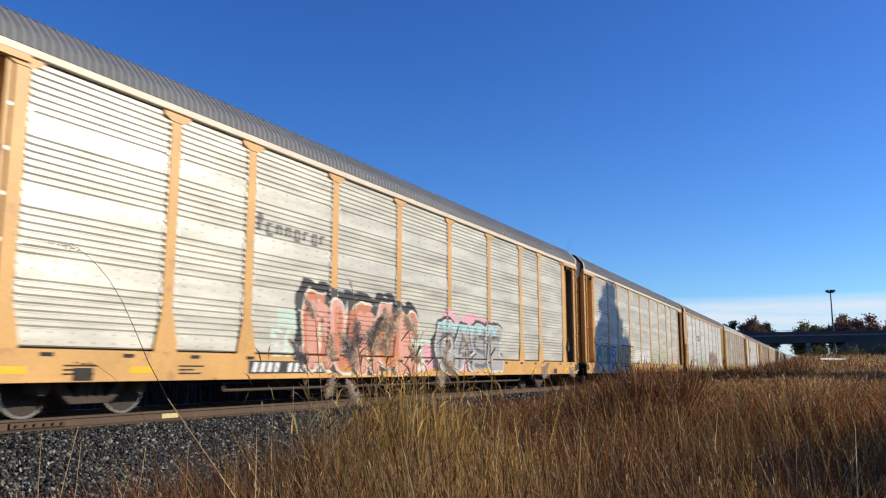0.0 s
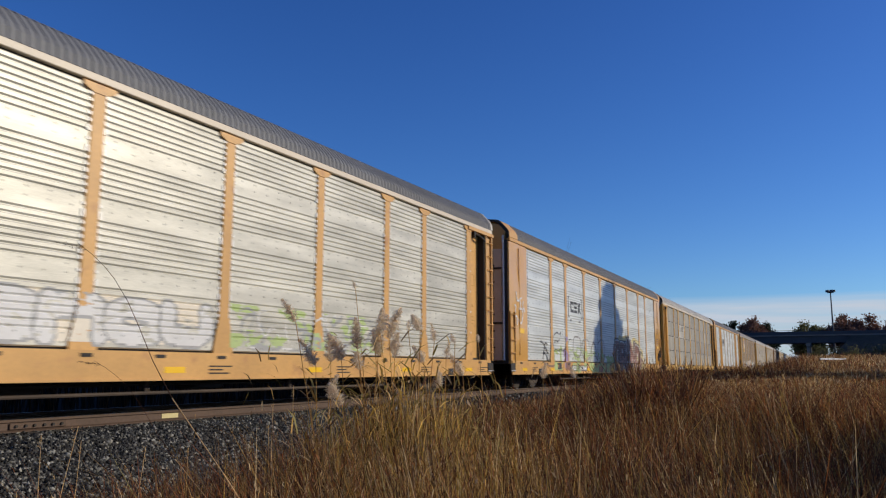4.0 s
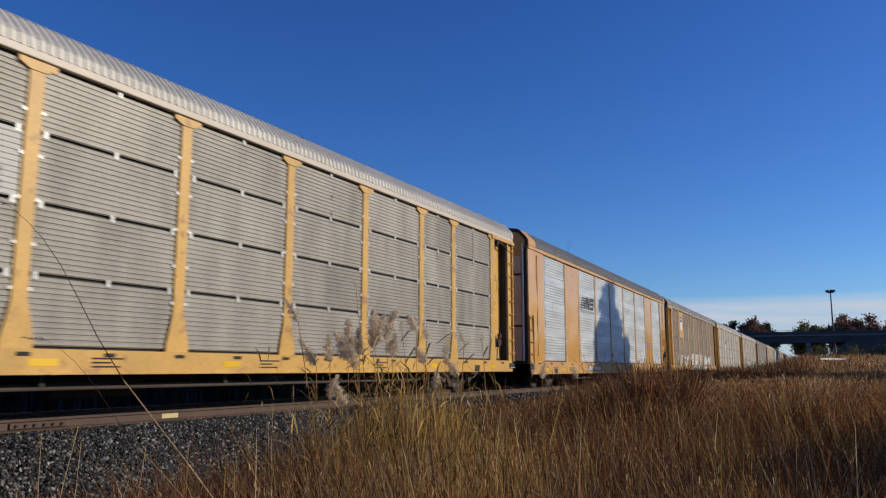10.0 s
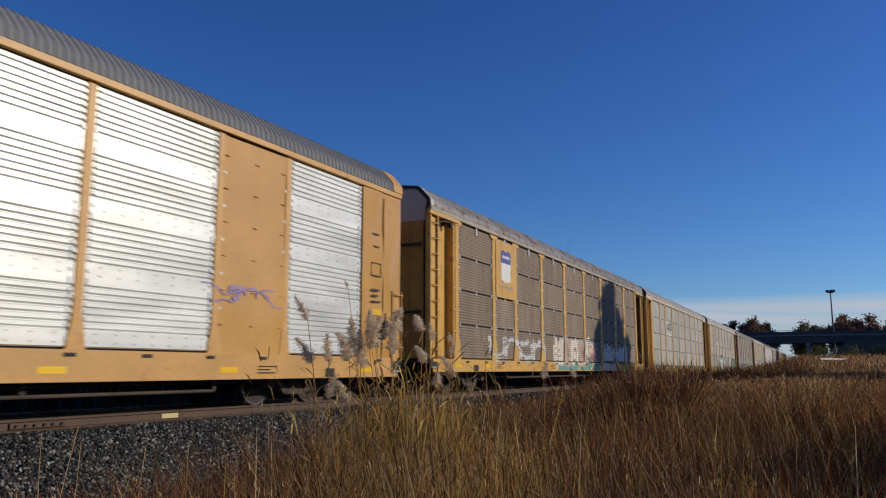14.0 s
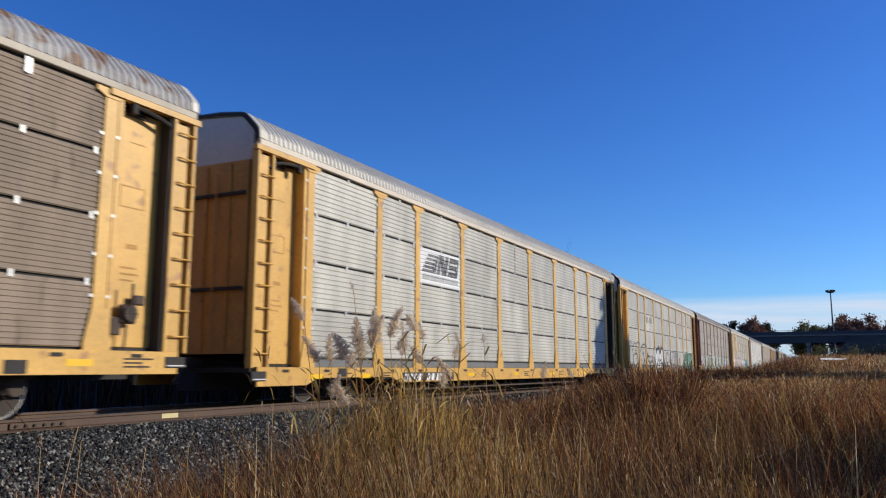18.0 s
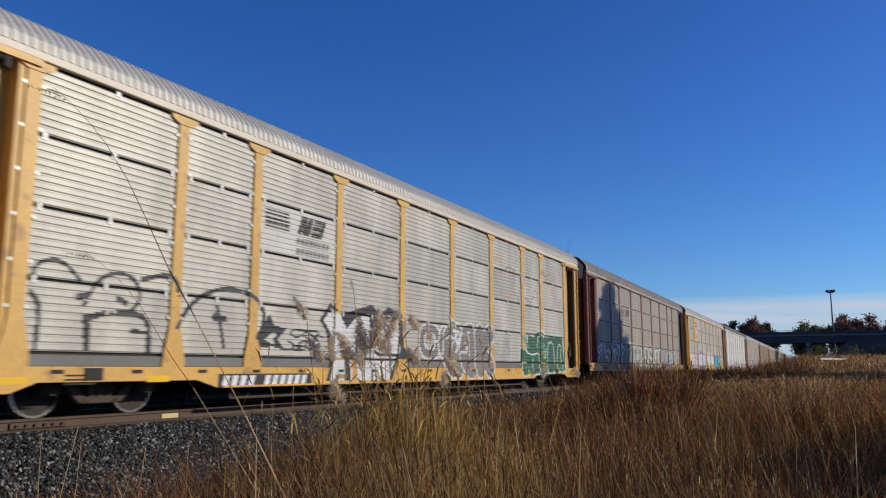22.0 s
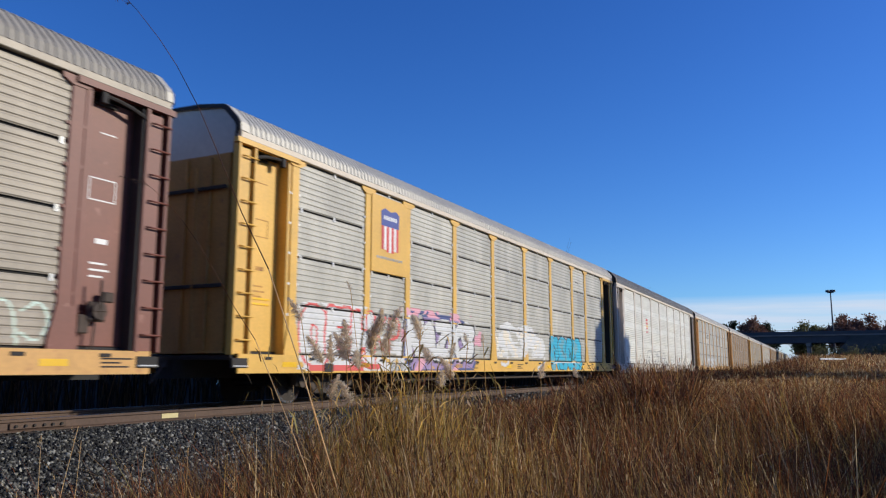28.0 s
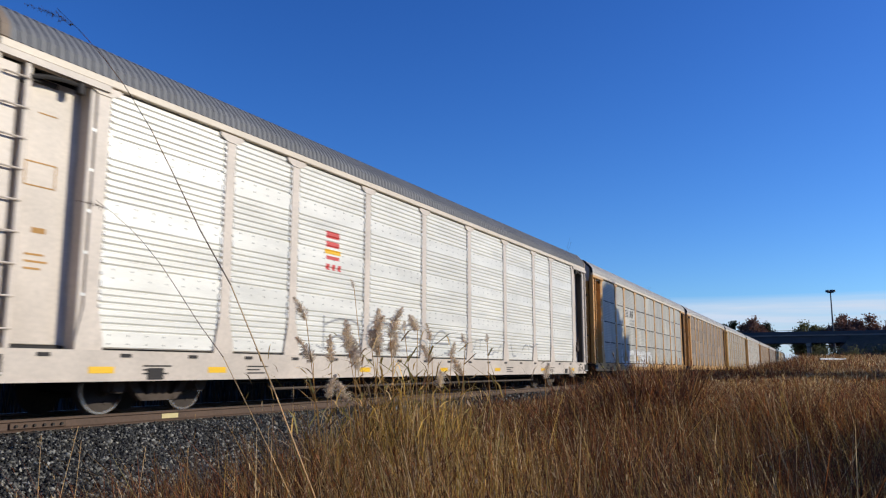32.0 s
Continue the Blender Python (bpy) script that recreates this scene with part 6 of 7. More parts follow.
def shield_board(i, worn=False):
    """A painted board with a blue, white and red shield."""
    car, kw = RACKS[i], FLEET[i][1]
    a, b = BAYS[1]
    s = sill_of(kw)[1]
    h = (TOP - s - 4 * 0.045) / 4
    zlo = s + 0.04 + 2 * (h + 0.045)
    bd = Build()
    bd.box((a + 0.11, -1.60, zlo), (b - 0.11, -1.562, TOP - 0.06), cut=0.01)
    board = part("emblem_board", bd.done("emblem_board", [M[kw["paint"]]]), car, "smooth painted board with a shield emblem")
    m, zt = (a + b) / 2, TOP - 0.42
    y, hw = -1.604, 0.44
    bd = Build()
    bd.prism([(m - hw, zt), (m - hw * 0.6, zt + 0.08), (m, zt + 0.02), (m + hw * 0.6, zt + 0.08), (m + hw, zt), (m + hw * 0.96, zt - 0.36), (m - hw * 0.96, zt - 0.36)], "y", y - 0.003, y, 0)
    part("shield_field", bd.done("shield_field", [M["navy"]]), board, "blue upper field of the shield")
    for k in range(7):
        xa = m - hw * 0.94 + k * hw * 0.27
        bd = Build()
        bd.box((xa, y - 0.003, zt - 0.95 - (0.05 if 1 < k < 5 else 0)), (xa + hw * 0.25, y, zt - 0.362))
        part("shield_stripe", bd.done("shield_stripe", [M["chalk"] if worn or k % 2 else M["red"]]), board)
    for k in range(6):
        xa = m - 0.32 + k * 0.11
        bd = Build()
        bd.box((xa, y - 0.006, zt - 0.20), (xa + 0.075, y - 0.003, zt - 0.10))
        part("letter_bar", bd.done("letter_bar", [M["chalk"]]), board)
    for k in range(12):
        xa = m - 0.62 + k * 0.105
        bd = Build()
        bd.box((xa, y - 0.003, zlo + 0.34), (xa + 0.07, y, zlo + 0.40))
        part("letter_bar", bd.done("letter_bar", [M["s_grey"]]), board)


def spray(i, layers, mats, label, worn=0.0, seed=1.0, step=0.025, name="graffiti"):
    """Sprays layered paint on one railcar."""
    xs = [p[0] for q in layers for p in q[1]]
    zs = [p[1] for q in layers for p in q[1]]
    m = max([q[2] for q in layers if q[0] == "l"] + [0.0])
    low = sill_of(FLEET[i][1])[0] + 0.01
    coat(RACKS[i], FLEET[i][1], min(xs) - m, max(xs) + m, max(low, min(zs) - m), max(zs) + m, drawn(layers, worn, seed), mats, name, label, step)


def box(x0, x1, z0, z1):
    return [(x0, z0), (x1, z0), (x1, z1), (x0, z1)]


def scrawl(x0, x1, z0, z1, n, seed, width, num):
    """Loose sweeping lines between two heights."""
    rng = np.random.default_rng(seed)
    out = []
    for k in range(n):
        x, z = x0 + (x1 - x0) * (k + rng.uniform(0, 0.6)) / n, rng.uniform(z0, z1)
        q, a = [(x, z)], rng.uniform(0, 6.28)
        for _ in range(rng.integers(3, 6)):
            a += rng.choice([-1, 1]) * rng.uniform(0.7, 1.9)
            x, z = x + rng.uniform(0.18, 0.42) * math.cos(a), z + rng.uniform(0.16, 0.40) * math.sin(a)
            q.append((x, min(z1, max(z0, z))))
        out.append(("l", q, width * rng.uniform(0.7, 1.3), num))
    return out


for i in range(len(FLEET)):
    sill_marks(i, 100 + i)

# first railcar
for k in range(8):           # dark lettering on the third bay, as plain bars
    x = -6.92 + 0.295 * k
    coat(RACKS[0], FLEET[0][1], x, x + 0.22, 3.28, 3.72 if k == 0 else 3.58,
         drawn([("f", box(x, x + (0.07 if k else 0.20), 3.3, 3.70 if k == 0 else 3.56), 0), ("f", box(x, x + 0.20, 3.49 if k else 3.62, 3.56 if k else 3.70), 0),
                ("f", box(x + 0.14, x + 0.20, 3.3, 3.54), 0 if k in (2, 3, 4, 6) else -1), ("f", box(x, x + 0.20, 3.30, 3.36), 0 if k in (1, 4, 6) else -1)]),
         ["strip"], "lettering", "dark grey character as plain bars", 0.02)
spray(0, [("b", box(-6.4, -5.3, 0.95, 1.9), 5, 0.0), ("b", [(-5.6, 1.7), (-4.6, 2.45), (-3.0, 2.5), (-2.9, 1.6)], 3, 0.15)]
      + swollen("nUnOK", -5.35, -0.65, 0.62, 2.25, 0.27, [(0.17, 4, -0.10, 0.10), (0.055, 6, 0, 0), (0, (1, 2), 0, 0)], gap=0.2, bounce=0.10)
      + [("f", [(-4.75, 1.7), (-4.45, 1.0), (-4.2, 1.0), (-4.3, 1.6)], 7), ("f", box(-3.3, -3.1, 1.5, 2.0), 8)]
      + swollen("nUnOK", -5.35, -0.65, 0.62, 2.25, 0.27, [(-0.11, (2, 1), 0.02, -0.06)], gap=0.2, bounce=0.10)
      + [("b", box(-0.5, 0.3, 0.66, 1.5), 5, 0.1), ("b", box(-0.15, 0.42, 0.66, 1.35), 9, 0.5)],
      ["s_black", "s_coral", "s_pink", "s_grey", "s_black", "s_mint", "s_cream", "s_grey", "s_teal", "s_rose"], "coral and brown graffiti with cream and black rims", worn=0.10, seed=3)
spray(0, [("b", [(0.2, 0.66), (0.7, 2.0), (1.4, 2.45), (2.2, 2.2), (3.0, 2.35), (4.0, 2.25), (5.2, 2.0), (5.3, 0.7)], 4, 0.25), ("f", [(0.32, 0.67), (0.30, 1.5), (0.75, 1.85), (1.3, 2.12), (2.0, 1.6), (2.0, 0.67)], 0)]
      + swollen("CASE", 0.62, 5.15, 0.66, 2.06, 0.25, [(0.10, 0, -0.04, 0.04), (0.045, 3, 0, 0), (0, 1, 0, 0)], gap=0.15)
      + [("t", box(0.72, 5.0, 1.0, 2.02), 2, 1.76)]
      + swollen("CASE", 0.62, 5.15, 0.66, 2.06, 0.25, [(-0.19, 5, 0.0, -0.12)], gap=0.15)[:6],
      ["s_black", "s_grey", "s_aqua", "s_white", "s_rose", "s_slate"], "grey graffiti with dripping aqua tops and a black rim", worn=0.10, seed=5)
plate_marks(0, -7.04, -4.54)
# second
spray(1, [("f", [(-11.72, 0.67), (-11.70, 1.76), (-11.45, 1.90), (-11.05, 1.74), (-10.53, 1.90), (-10.05, 1.77), (-9.91, 1.88), (-9.39, 1.73), (-8.61, 1.87), (-8.12, 1.82), (-7.62, 1.84),
                  (-7.64, 1.48), (-7.86, 1.44), (-7.80, 0.90), (-8.10, 0.67)], 0),
          ("f", [(-11.64, 0.67), (-11.60, 1.70), (-11.42, 1.82), (-11.05, 1.66), (-10.53, 1.82), (-10.05, 1.68), (-9.91, 1.79), (-9.39, 1.64), (-8.61, 1.79), (-8.12, 1.73), (-7.70, 1.77),
                  (-7.72, 1.53), (-7.98, 1.46), (-7.88, 0.90), (-8.16, 0.67)], 3)]
      + swollen("nPMn", -11.55, -7.85, 0.55, 1.76, 0.215, [(0, (1, 2, 1, 1), 0, 0)], gap=0.5, lean=0.05)
      + [("t", box(-11.5, -10.5, 1.0, 1.7), 4, 1.62), ("f", box(-8.9, -8.6, 1.0, 1.1), 0), ("f", [(-8.72, 0.68), (-8.52, 0.68), (-8.48, 0.95), (-8.66, 0.95)], 0)]
      + [("l", [(-11.3, 2.0), (-11.1, 2.16), (-11.0, 1.98), (-10.85, 2.2), (-10.6, 2.05), (-10.5, 2.22)], 0.022, 0), ("l", [(-9.6, 1.9), (-9.4, 2.0), (-9.3, 1.88), (-9.15, 1.98)], 0.018, 0)],
      ["s_black", "s_blue", "s_lime", "s_white", "s_teal"], "blue and lime graffiti with white edges and a black top line", worn=0.06, seed=9)
spray(1, [("f", [(-6.98, 1.08), (-6.40, 1.98), (-3.55, 1.95), (-3.60, 1.70), (-3.9, 1.12)], 0), ("f", [(-6.88, 1.10), (-6.36, 1.92), (-3.62, 1.89), (-3.68, 1.70), (-3.95, 1.14)], 1)]
      + [("f", [(-6.62, 1.1), (-6.4, 1.1), (-6.28, 1.38), (-6.45, 1.38)], 2), ("f", [(-6.24, 1.55), (-6.1, 1.55), (-6.0, 1.92), (-6.16, 1.92)], 2), ("l", [(-5.75, 1.1), (-5.62, 1.6), (-5.55, 1.9)], 0.07, 2),
         ("l", [(-5.3, 1.35), (-5.05, 1.5), (-4.9, 1.3)], 0.06, 2), ("l", [(-4.9, 1.85), (-4.55, 1.5), (-4.75, 1.12)], 0.06, 2), ("l", [(-4.4, 1.65), (-4.0, 1.62)], 0.05, 2), ("l", [(-4.35, 1.35), (-4.0, 1.35)], 0.05, 2)],
      ["s_black", "s_straw", "s_brown"], "straw-coloured graffiti with brown gaps", worn=0.12, seed=12)
spray(1, [("f", box(-3.3, 1.0, 1.1, 1.82), 2)] + swollen("SnOU", -3.3, 1.1, 1.08, 1.80, 0.15, [(0.05, 1, 0, 0), (0, 0, 0, 0)], gap=0.4),
      ["s_white", "s_grey", "s_cream"], "whitish graffiti with grey edges", worn=0.26, seed=14)
spray(1, [("b", box(1.6, 6.9, 1.1, 1.9), 1, 0.0)] + scrawl(1.7, 6.8, 1.1, 1.85, 16, 15, 0.03, 0) + scrawl(1.8, 6.8, 1.1, 1.85, 7, 16, 0.02, 2),
      ["s_grey", "s_lime", "s_white"], "loose lime and grey graffiti", worn=0.25, seed=15)
plate_marks(1, -6.99, -4.6)
# third
for q in ([box(-6.75, -6.68, 2.85, 3.72), box(-6.75, -6.58, 3.66, 3.72), box(-6.75, -6.58, 2.85, 2.91)], [box(-4.72, -4.65, 2.85, 3.72), box(-4.82, -4.65, 3.66, 3.72), box(-4.82, -4.65, 2.85, 2.91)],
          [box(-6.42, -5.95, 3.06, 3.18), box(-6.42, -6.28, 3.06, 3.52), box(-6.42, -5.95, 3.40, 3.52)], [box(-5.88, -5.45, 3.06, 3.17), box(-5.88, -5.45, 3.24, 3.35), box(-5.88, -5.45, 3.42, 3.53)],
          [[(-5.38, 3.06), (-5.2, 3.06), (-4.9, 3.53), (-5.08, 3.53)], [(-5.02, 3.06), (-4.86, 3.06), (-5.22, 3.53), (-5.38, 3.53)]],
          [box(-6.5, -6.40, 2.68, 2.76), box(-6.34, -6.24, 2.68, 2.76)], [box(-5.2, -5.1, 2.68, 2.76), box(-5.04, -4.94, 2.68, 2.76)]):
    xs, zs = [p[0] for r in q for p in r], [p[1] for r in q for p in r]
    coat(RACKS[2], FLEET[2][1], min(xs), max(xs), min(zs), max(zs), drawn([("f", r, 0) for r in q]), ["ink"], "emblem", "dark block shape", 0.02)
spray(2, [("l", [(-10.38, 1.72), (-10.0, 1.66), (-9.92, 1.5), (-10.16, 1.1)], 0.03, 0), ("l", [(-9.61, 1.62), (-9.75, 1.72), (-9.93, 1.6), (-9.75, 1.4), (-9.41, 1.28), (-9.38, 1.0)], 0.035, 0),
          ("l", [(-10.1, 1.32), (-9.8, 1.28), (-9.6, 1.0)], 0.035, 0), ("l", [(-9.66, 1.5), (-9.62, 1.1), (-9.36, 0.98)], 0.028, 0), ("l", [(-10.2, 0.95), (-9.8, 0.9), (-9.5, 0.80), (-8.9, 0.85)], 0.03, 1)],
      ["s_black", "s_brown"], "thin black graffiti tag", seed=21)
spray(2, [("b", box(-8.9, -7.9, 0.67, 1.5), 1, 0.12), ("b", box(-7.5, -7.0, 0.67, 2.0), 2, 0.0), ("l", [(-7.9, 1.0), (-7.95, 1.3), (-7.85, 1.55)], 0.10, 1),
          ("l", [(-8.95, 1.6), (-8.8, 2.05), (-8.3, 2.16), (-8.05, 2.05), (-7.85, 2.2), (-7.9, 2.0)], 0.022, 0), ("l", [(-8.7, 1.72), (-8.5, 1.85), (-8.3, 1.75), (-8.1, 1.86)], 0.022, 0),
          ("l", [(-8.8, 1.4), (-8.5, 1.5), (-8.2, 1.4), (-7.9, 1.5), (-7.5, 1.42), (-7.3, 1.55)], 0.024, 0), ("l", [(-6.9, 1.7), (-6.7, 1.95), (-6.3, 1.9)], 0.018, 0), ("f", box(-8.5, -8.0, 0.70, 0.95), 0),
          ("f", box(-7.4, -6.75, 0.68, 0.98), 3)],
      ["s_black", "s_lime", "s_violet", "s_rust"], "lime and violet graffiti under a black outline", worn=0.08, seed=22)
spray(2, [("b", box(-6.4, 0.9, 0.55, 1.5), 2, -0.12), ("b", box(-6.4, 0.9, 0.55, 0.97), 1, 0.0), ("l", [(-2.1, 0.7), (-1.8, 0.75), (-1.6, 0.7)], 0.16, 3), ("l", [(-0.9, 0.6), (-0.8, 0.9)], 0.12, 3)] + swollen("OCAn", -6.2, -0.8, 1.1, 2.05, 0.03, [(0, 0, 0, 0)], gap=4.0, bounce=0.1) + scrawl(-6.2, -0.8, 0.8, 1.6, 12, 8, 0.022, 1),
      ["s_smoke", "s_lime", "s_lime", "s_rust"], "lime graffiti under thin dark outlines", worn=0.14, seed=23)
spray(2, [("f", [(0.75, 0.67), (1.1, 1.95), (1.4, 2.05), (1.8, 2.18), (2.3, 2.45), (2.9, 2.38), (3.4, 2.45), (4.0, 2.5), (4.6, 2.2), (5.1, 2.25), (5.7, 2.46), (6.4, 2.35), (6.9, 2.30), (7.3, 1.95), (8.1, 1.75), (8.3, 0.67)], 3),
          ("f", [(0.9, 0.67), (0.92, 1.4), (1.2, 1.85), (1.5, 1.85), (1.5, 0.67)], 0)]
      + swollen("OREND", 1.0, 7.1, 0.62, 2.12, 0.23, [(0.10, 0, -0.05, 0.03), (0.045, 2, 0.02, 0.0), (0, 1, 0, 0)], gap=0.2, bounce=0.08)
      + [("l", [(3.95, 1.7), (4.0, 2.1), (4.2, 2.2)], 0.30, 0), ("l", [(3.98, 1.75), (4.02, 2.08), (4.18, 2.16)], 0.24, 2), ("l", [(4.0, 1.75), (4.02, 2.06), (4.16, 2.12)], 0.20, 1)]
      + [("l", [(7.0, 1.4), (7.4, 1.75), (7.9, 1.5)], 0.06, 0), ("l", [(7.2, 0.9), (7.6, 1.3), (8.0, 1.1)], 0.10, 1)]
      + scrawl(1.5, 6.6, 1.0, 2.0, 18, 30, 0.014, 4),
      ["s_black", "s_rust", "s_white", "s_straw", "s_pink"], "brown graffiti with white edges on a straw ground", worn=0.05, seed=24)
plate_marks(2, -6.61, -4.2)


def plate_tag(i, lines, width, m, label):
    """Sprayed lines on the smooth left end plate; they follow its dents."""
    v, f = [], []

    def on(x, z):
        d = 0.055 * noise.noise(((x + 12.73) * 1.3, z * 0.8, 6.1)) + 0.012 * noise.noise(((x + 12.73) * 2.6, z * 2.1, 1.7))
        return (x, SHELL - 0.066 - d, z)
    for q in lines:
        q = soften(q)
        for (xa, za), (xb, zb) in zip(q, q[1:]):
            l = math.hypot(xb - xa, zb - za) or 1.0
            nx, nz = -(zb - za) / l * width, (xb - xa) / l * width
            o = len(v)
            v += [on(xa - nx, za - nz), on(xb - nx, zb - nz), on(xb + nx, zb + nz), on(xa + nx, za + nz)]
            f.append((o, o + 1, o + 2, o + 3))
    part("graffiti", mesh("tag", v, f, [M[m]]), RACKS[i], label)


plate_tag(2, [[(-13.05, 3.35), (-12.95, 3.0), (-12.75, 3.05)], [(-12.55, 3.15), (-12.75, 3.1), (-12.6, 2.9), (-12.75, 2.75)], [(-12.3, 3.05), (-12.45, 2.95), (-12.3, 2.75), (-12.2, 2.8)], [(-13.15, 2.85), (-13.0, 2.9), (-13.05, 2.5)],
              [(-12.7, 2.75), (-12.5, 2.8), (-12.35, 2.6), (-12.55, 2.2), (-12.75, 2.4)], [(-13.05, 2.5), (-12.85, 2.5), (-12.9, 2.2)], [(-12.3, 2.75), (-12.15, 2.7)]], 0.035, "s_white", "white sprayed tag")
plate_tag(2, [[(-12.75, 2.02), (-12.25, 2.02)]], 0.085, "stripe", "yellow sticker")
# fourth
striped_emblem(3)
plate_marks(3, -8.15, -5.36)
# fifth
striped_emblem(4, tone="", spread=True)
plate_marks(4, -5.99, -3.58)
spray(4, [("l", [(7.5, 2.15), (7.7, 2.2), (7.6, 1.95), (7.5, 2.0), (7.7, 2.05)], 0.02, 0)] + scrawl(7.7, 8.6, 1.9, 2.2, 6, 28, 0.02, 0), ["s_violet"], "small violet graffiti tag", seed=28, step=0.015)
# sixth
shield_board(5, worn=True)
spray(5, [("b", box(-3.0, 1.4, 0.67, 1.95), 1, 0.05), ("f", [(1.3, 0.85), (1.36, 1.96), (1.7, 2.02), (2.1, 2.15), (2.4, 1.95), (2.72, 1.95), (3.3, 1.75), (3.5, 1.5), (3.5, 0.9)], 1),
          ("b", box(2.3, 3.4, 0.95, 1.8), 2, 0.2), ("b", box(1.3, 3.5, 0.9, 2.0), 4, -0.22), ("f", box(-2.6, 3.9, 0.67, 0.98), 3),
          ("l", [(1.3, 1.98), (1.75, 1.9), (2.3, 1.95), (2.75, 1.86), (3.1, 1.7), (3.45, 1.62)], 0.04, 0), ("l", [(1.95, 0.9), (2.1, 1.4), (2.0, 1.75)], 0.06, 5), ("l", [(2.9, 0.9), (2.7, 1.35)], 0.05, 5)]
      + swollen("UOnS", -2.8, 1.4, 0.85, 1.95, 0.16, [(0.05, 0, 0, 0), (0, (1, 6), 0, 0)], gap=0.4)
      + [("l", [(0.2, 0.7), (0.6, 0.9), (1.2, 0.98)], 0.04, 1), ("l", [(2.2, 0.7), (2.5, 0.9), (2.9, 0.98)], 0.04, 1)],
      ["s_grey", "s_cream", "s_pink", "s_jade", "s_smoke", "s_brown", "s_dust"], "white, pink and jade graffiti", worn=0.20, seed=31)
spray(5, [("f", [(4.5, 1.12), (4.6, 1.45), (4.85, 1.90), (5.1, 1.6), (5.35, 2.0), (5.7, 1.68), (5.95, 1.85), (6.2, 1.6), (6.5, 1.75), (6.9, 1.6), (7.1, 1.8), (7.6, 1.62), (8.0, 1.85), (8.3, 1.7), (8.8, 1.9), (9.4, 1.85),
                  (9.7, 1.12)], 1), ("b", box(4.6, 9.6, 1.1, 1.8), 2, -0.08), ("b", box(5.4, 8.5, 1.1, 1.7), 4, -0.2), ("b", box(6.4, 9.5, 1.1, 1.8), 5, -0.22), ("b", box(4.3, 7.6, 0.68, 1.0), 1, 0.05),
          ("l", [(4.7, 1.5), (5.4, 1.62), (6.3, 1.58), (7.4, 1.66)], 0.025, 0), ("l", [(7.9, 1.15), (8.2, 1.7)], 0.05, 0), ("b", box(7.2, 7.8, 0.74, 0.92), 3, 0.4)],
      ["s_grey", "s_white", "s_mint", "s_red", "s_pink", "s_blue"], "ragged white and mint graffiti", worn=0.16, seed=32)
spray(5, swollen("UnOn", -9.5, -4.0, 0.95, 1.75, 0.11, [(0.04, 1, 0, 0), (0, 0, 0, 0)]), ["s_white", "s_grey"], "faded white graffiti", worn=0.42, seed=33)
for i, n in ((3, 0.5), (5, 0.9), (6, 0.25)):      # rusty runs below the brackets
    rng = np.random.default_rng(90 + i)
    for k, (a, c) in enumerate(BAYS):
        m_ = (a + c) / 2 + rng.uniform(-0.04, 0.04)
        if rng.uniform() < n:
            long = rng.uniform(0.5, 1.3 if i != 5 else 2.4)
            spray(i, [("b", [(m_ - 0.05, TOP - 0.1), (m_ + 0.05, TOP - 0.1), (m_ + 0.035, TOP - long), (m_ - 0.03, TOP - long)], 0, 0.12)], ["s_stain"], "dark rusty run", seed=k + 3.0, step=0.012, name="rust_run")
# seventh and eighth
striped_emblem(6, tone="chalk", spread=True)
plate_marks(6, -7.95, -5.03)
striped_emblem(7)
plate_marks(7, -8.01, -5.28)
spray(7, [("l", [(-11.68, 1.9), (-11.6, 2.2), (-11.2, 2.26), (-10.9, 2.0)], 0.028, 0), ("l", [(-11.66, 1.75), (-11.5, 1.6), (-11.54, 1.0)], 0.035, 0), ("l", [(-10.8, 1.65), (-10.6, 2.02), (-10.3, 2.18), (-9.9, 2.14), (-9.74, 1.8), (-10.0, 1.55), (-10.45, 1.54)], 0.03, 0),
          ("l", [(-10.9, 1.75), (-10.75, 1.78)], 0.05, 0), ("l", [(-10.2, 1.78), (-10.05, 1.72)], 0.045, 0), ("l", [(-10.75, 1.45), (-10.3, 1.58), (-9.58, 1.56), (-9.56, 1.0)], 0.045, 0), ("l", [(-10.75, 1.45), (-10.71, 1.03)], 0.06, 0),
          ("l", [(-9.9, 1.3), (-9.56, 1.28)], 0.03, 0), ("l", [(-9.75, 2.12), (-9.3, 2.25), (-9.05, 2.18), (-9.0, 1.95)], 0.04, 0), ("l", [(-9.0, 1.4), (-8.7, 1.8), (-8.3, 2.05), (-7.7, 2.18), (-7.1, 2.08), (-6.75, 1.82), (-6.8, 1.5), (-7.0, 1.3)], 0.04, 0),
          ("l", [(-8.05, 1.8), (-7.95, 1.5), (-7.85, 1.1)], 0.035, 0), ("l", [(-8.1, 1.62), (-7.85, 1.6)], 0.06, 0), ("f", [(-7.0, 1.30), (-6.6, 1.78), (-6.45, 1.55), (-6.05, 1.52), (-6.35, 1.3), (-6.1, 1.08), (-6.5, 1.15), (-6.9, 1.1)], 0),
          ("f", [(-6.75, 1.28), (-6.5, 1.42), (-6.35, 1.40), (-6.48, 1.28), (-6.42, 1.18), (-6.6, 1.22)], -1)] + scrawl(-5.8, -5.0, 1.1, 1.5, 7, 3, 0.016, 0),
      ["s_black"], "thin black graffiti outline with a star", worn=0.06, seed=41)
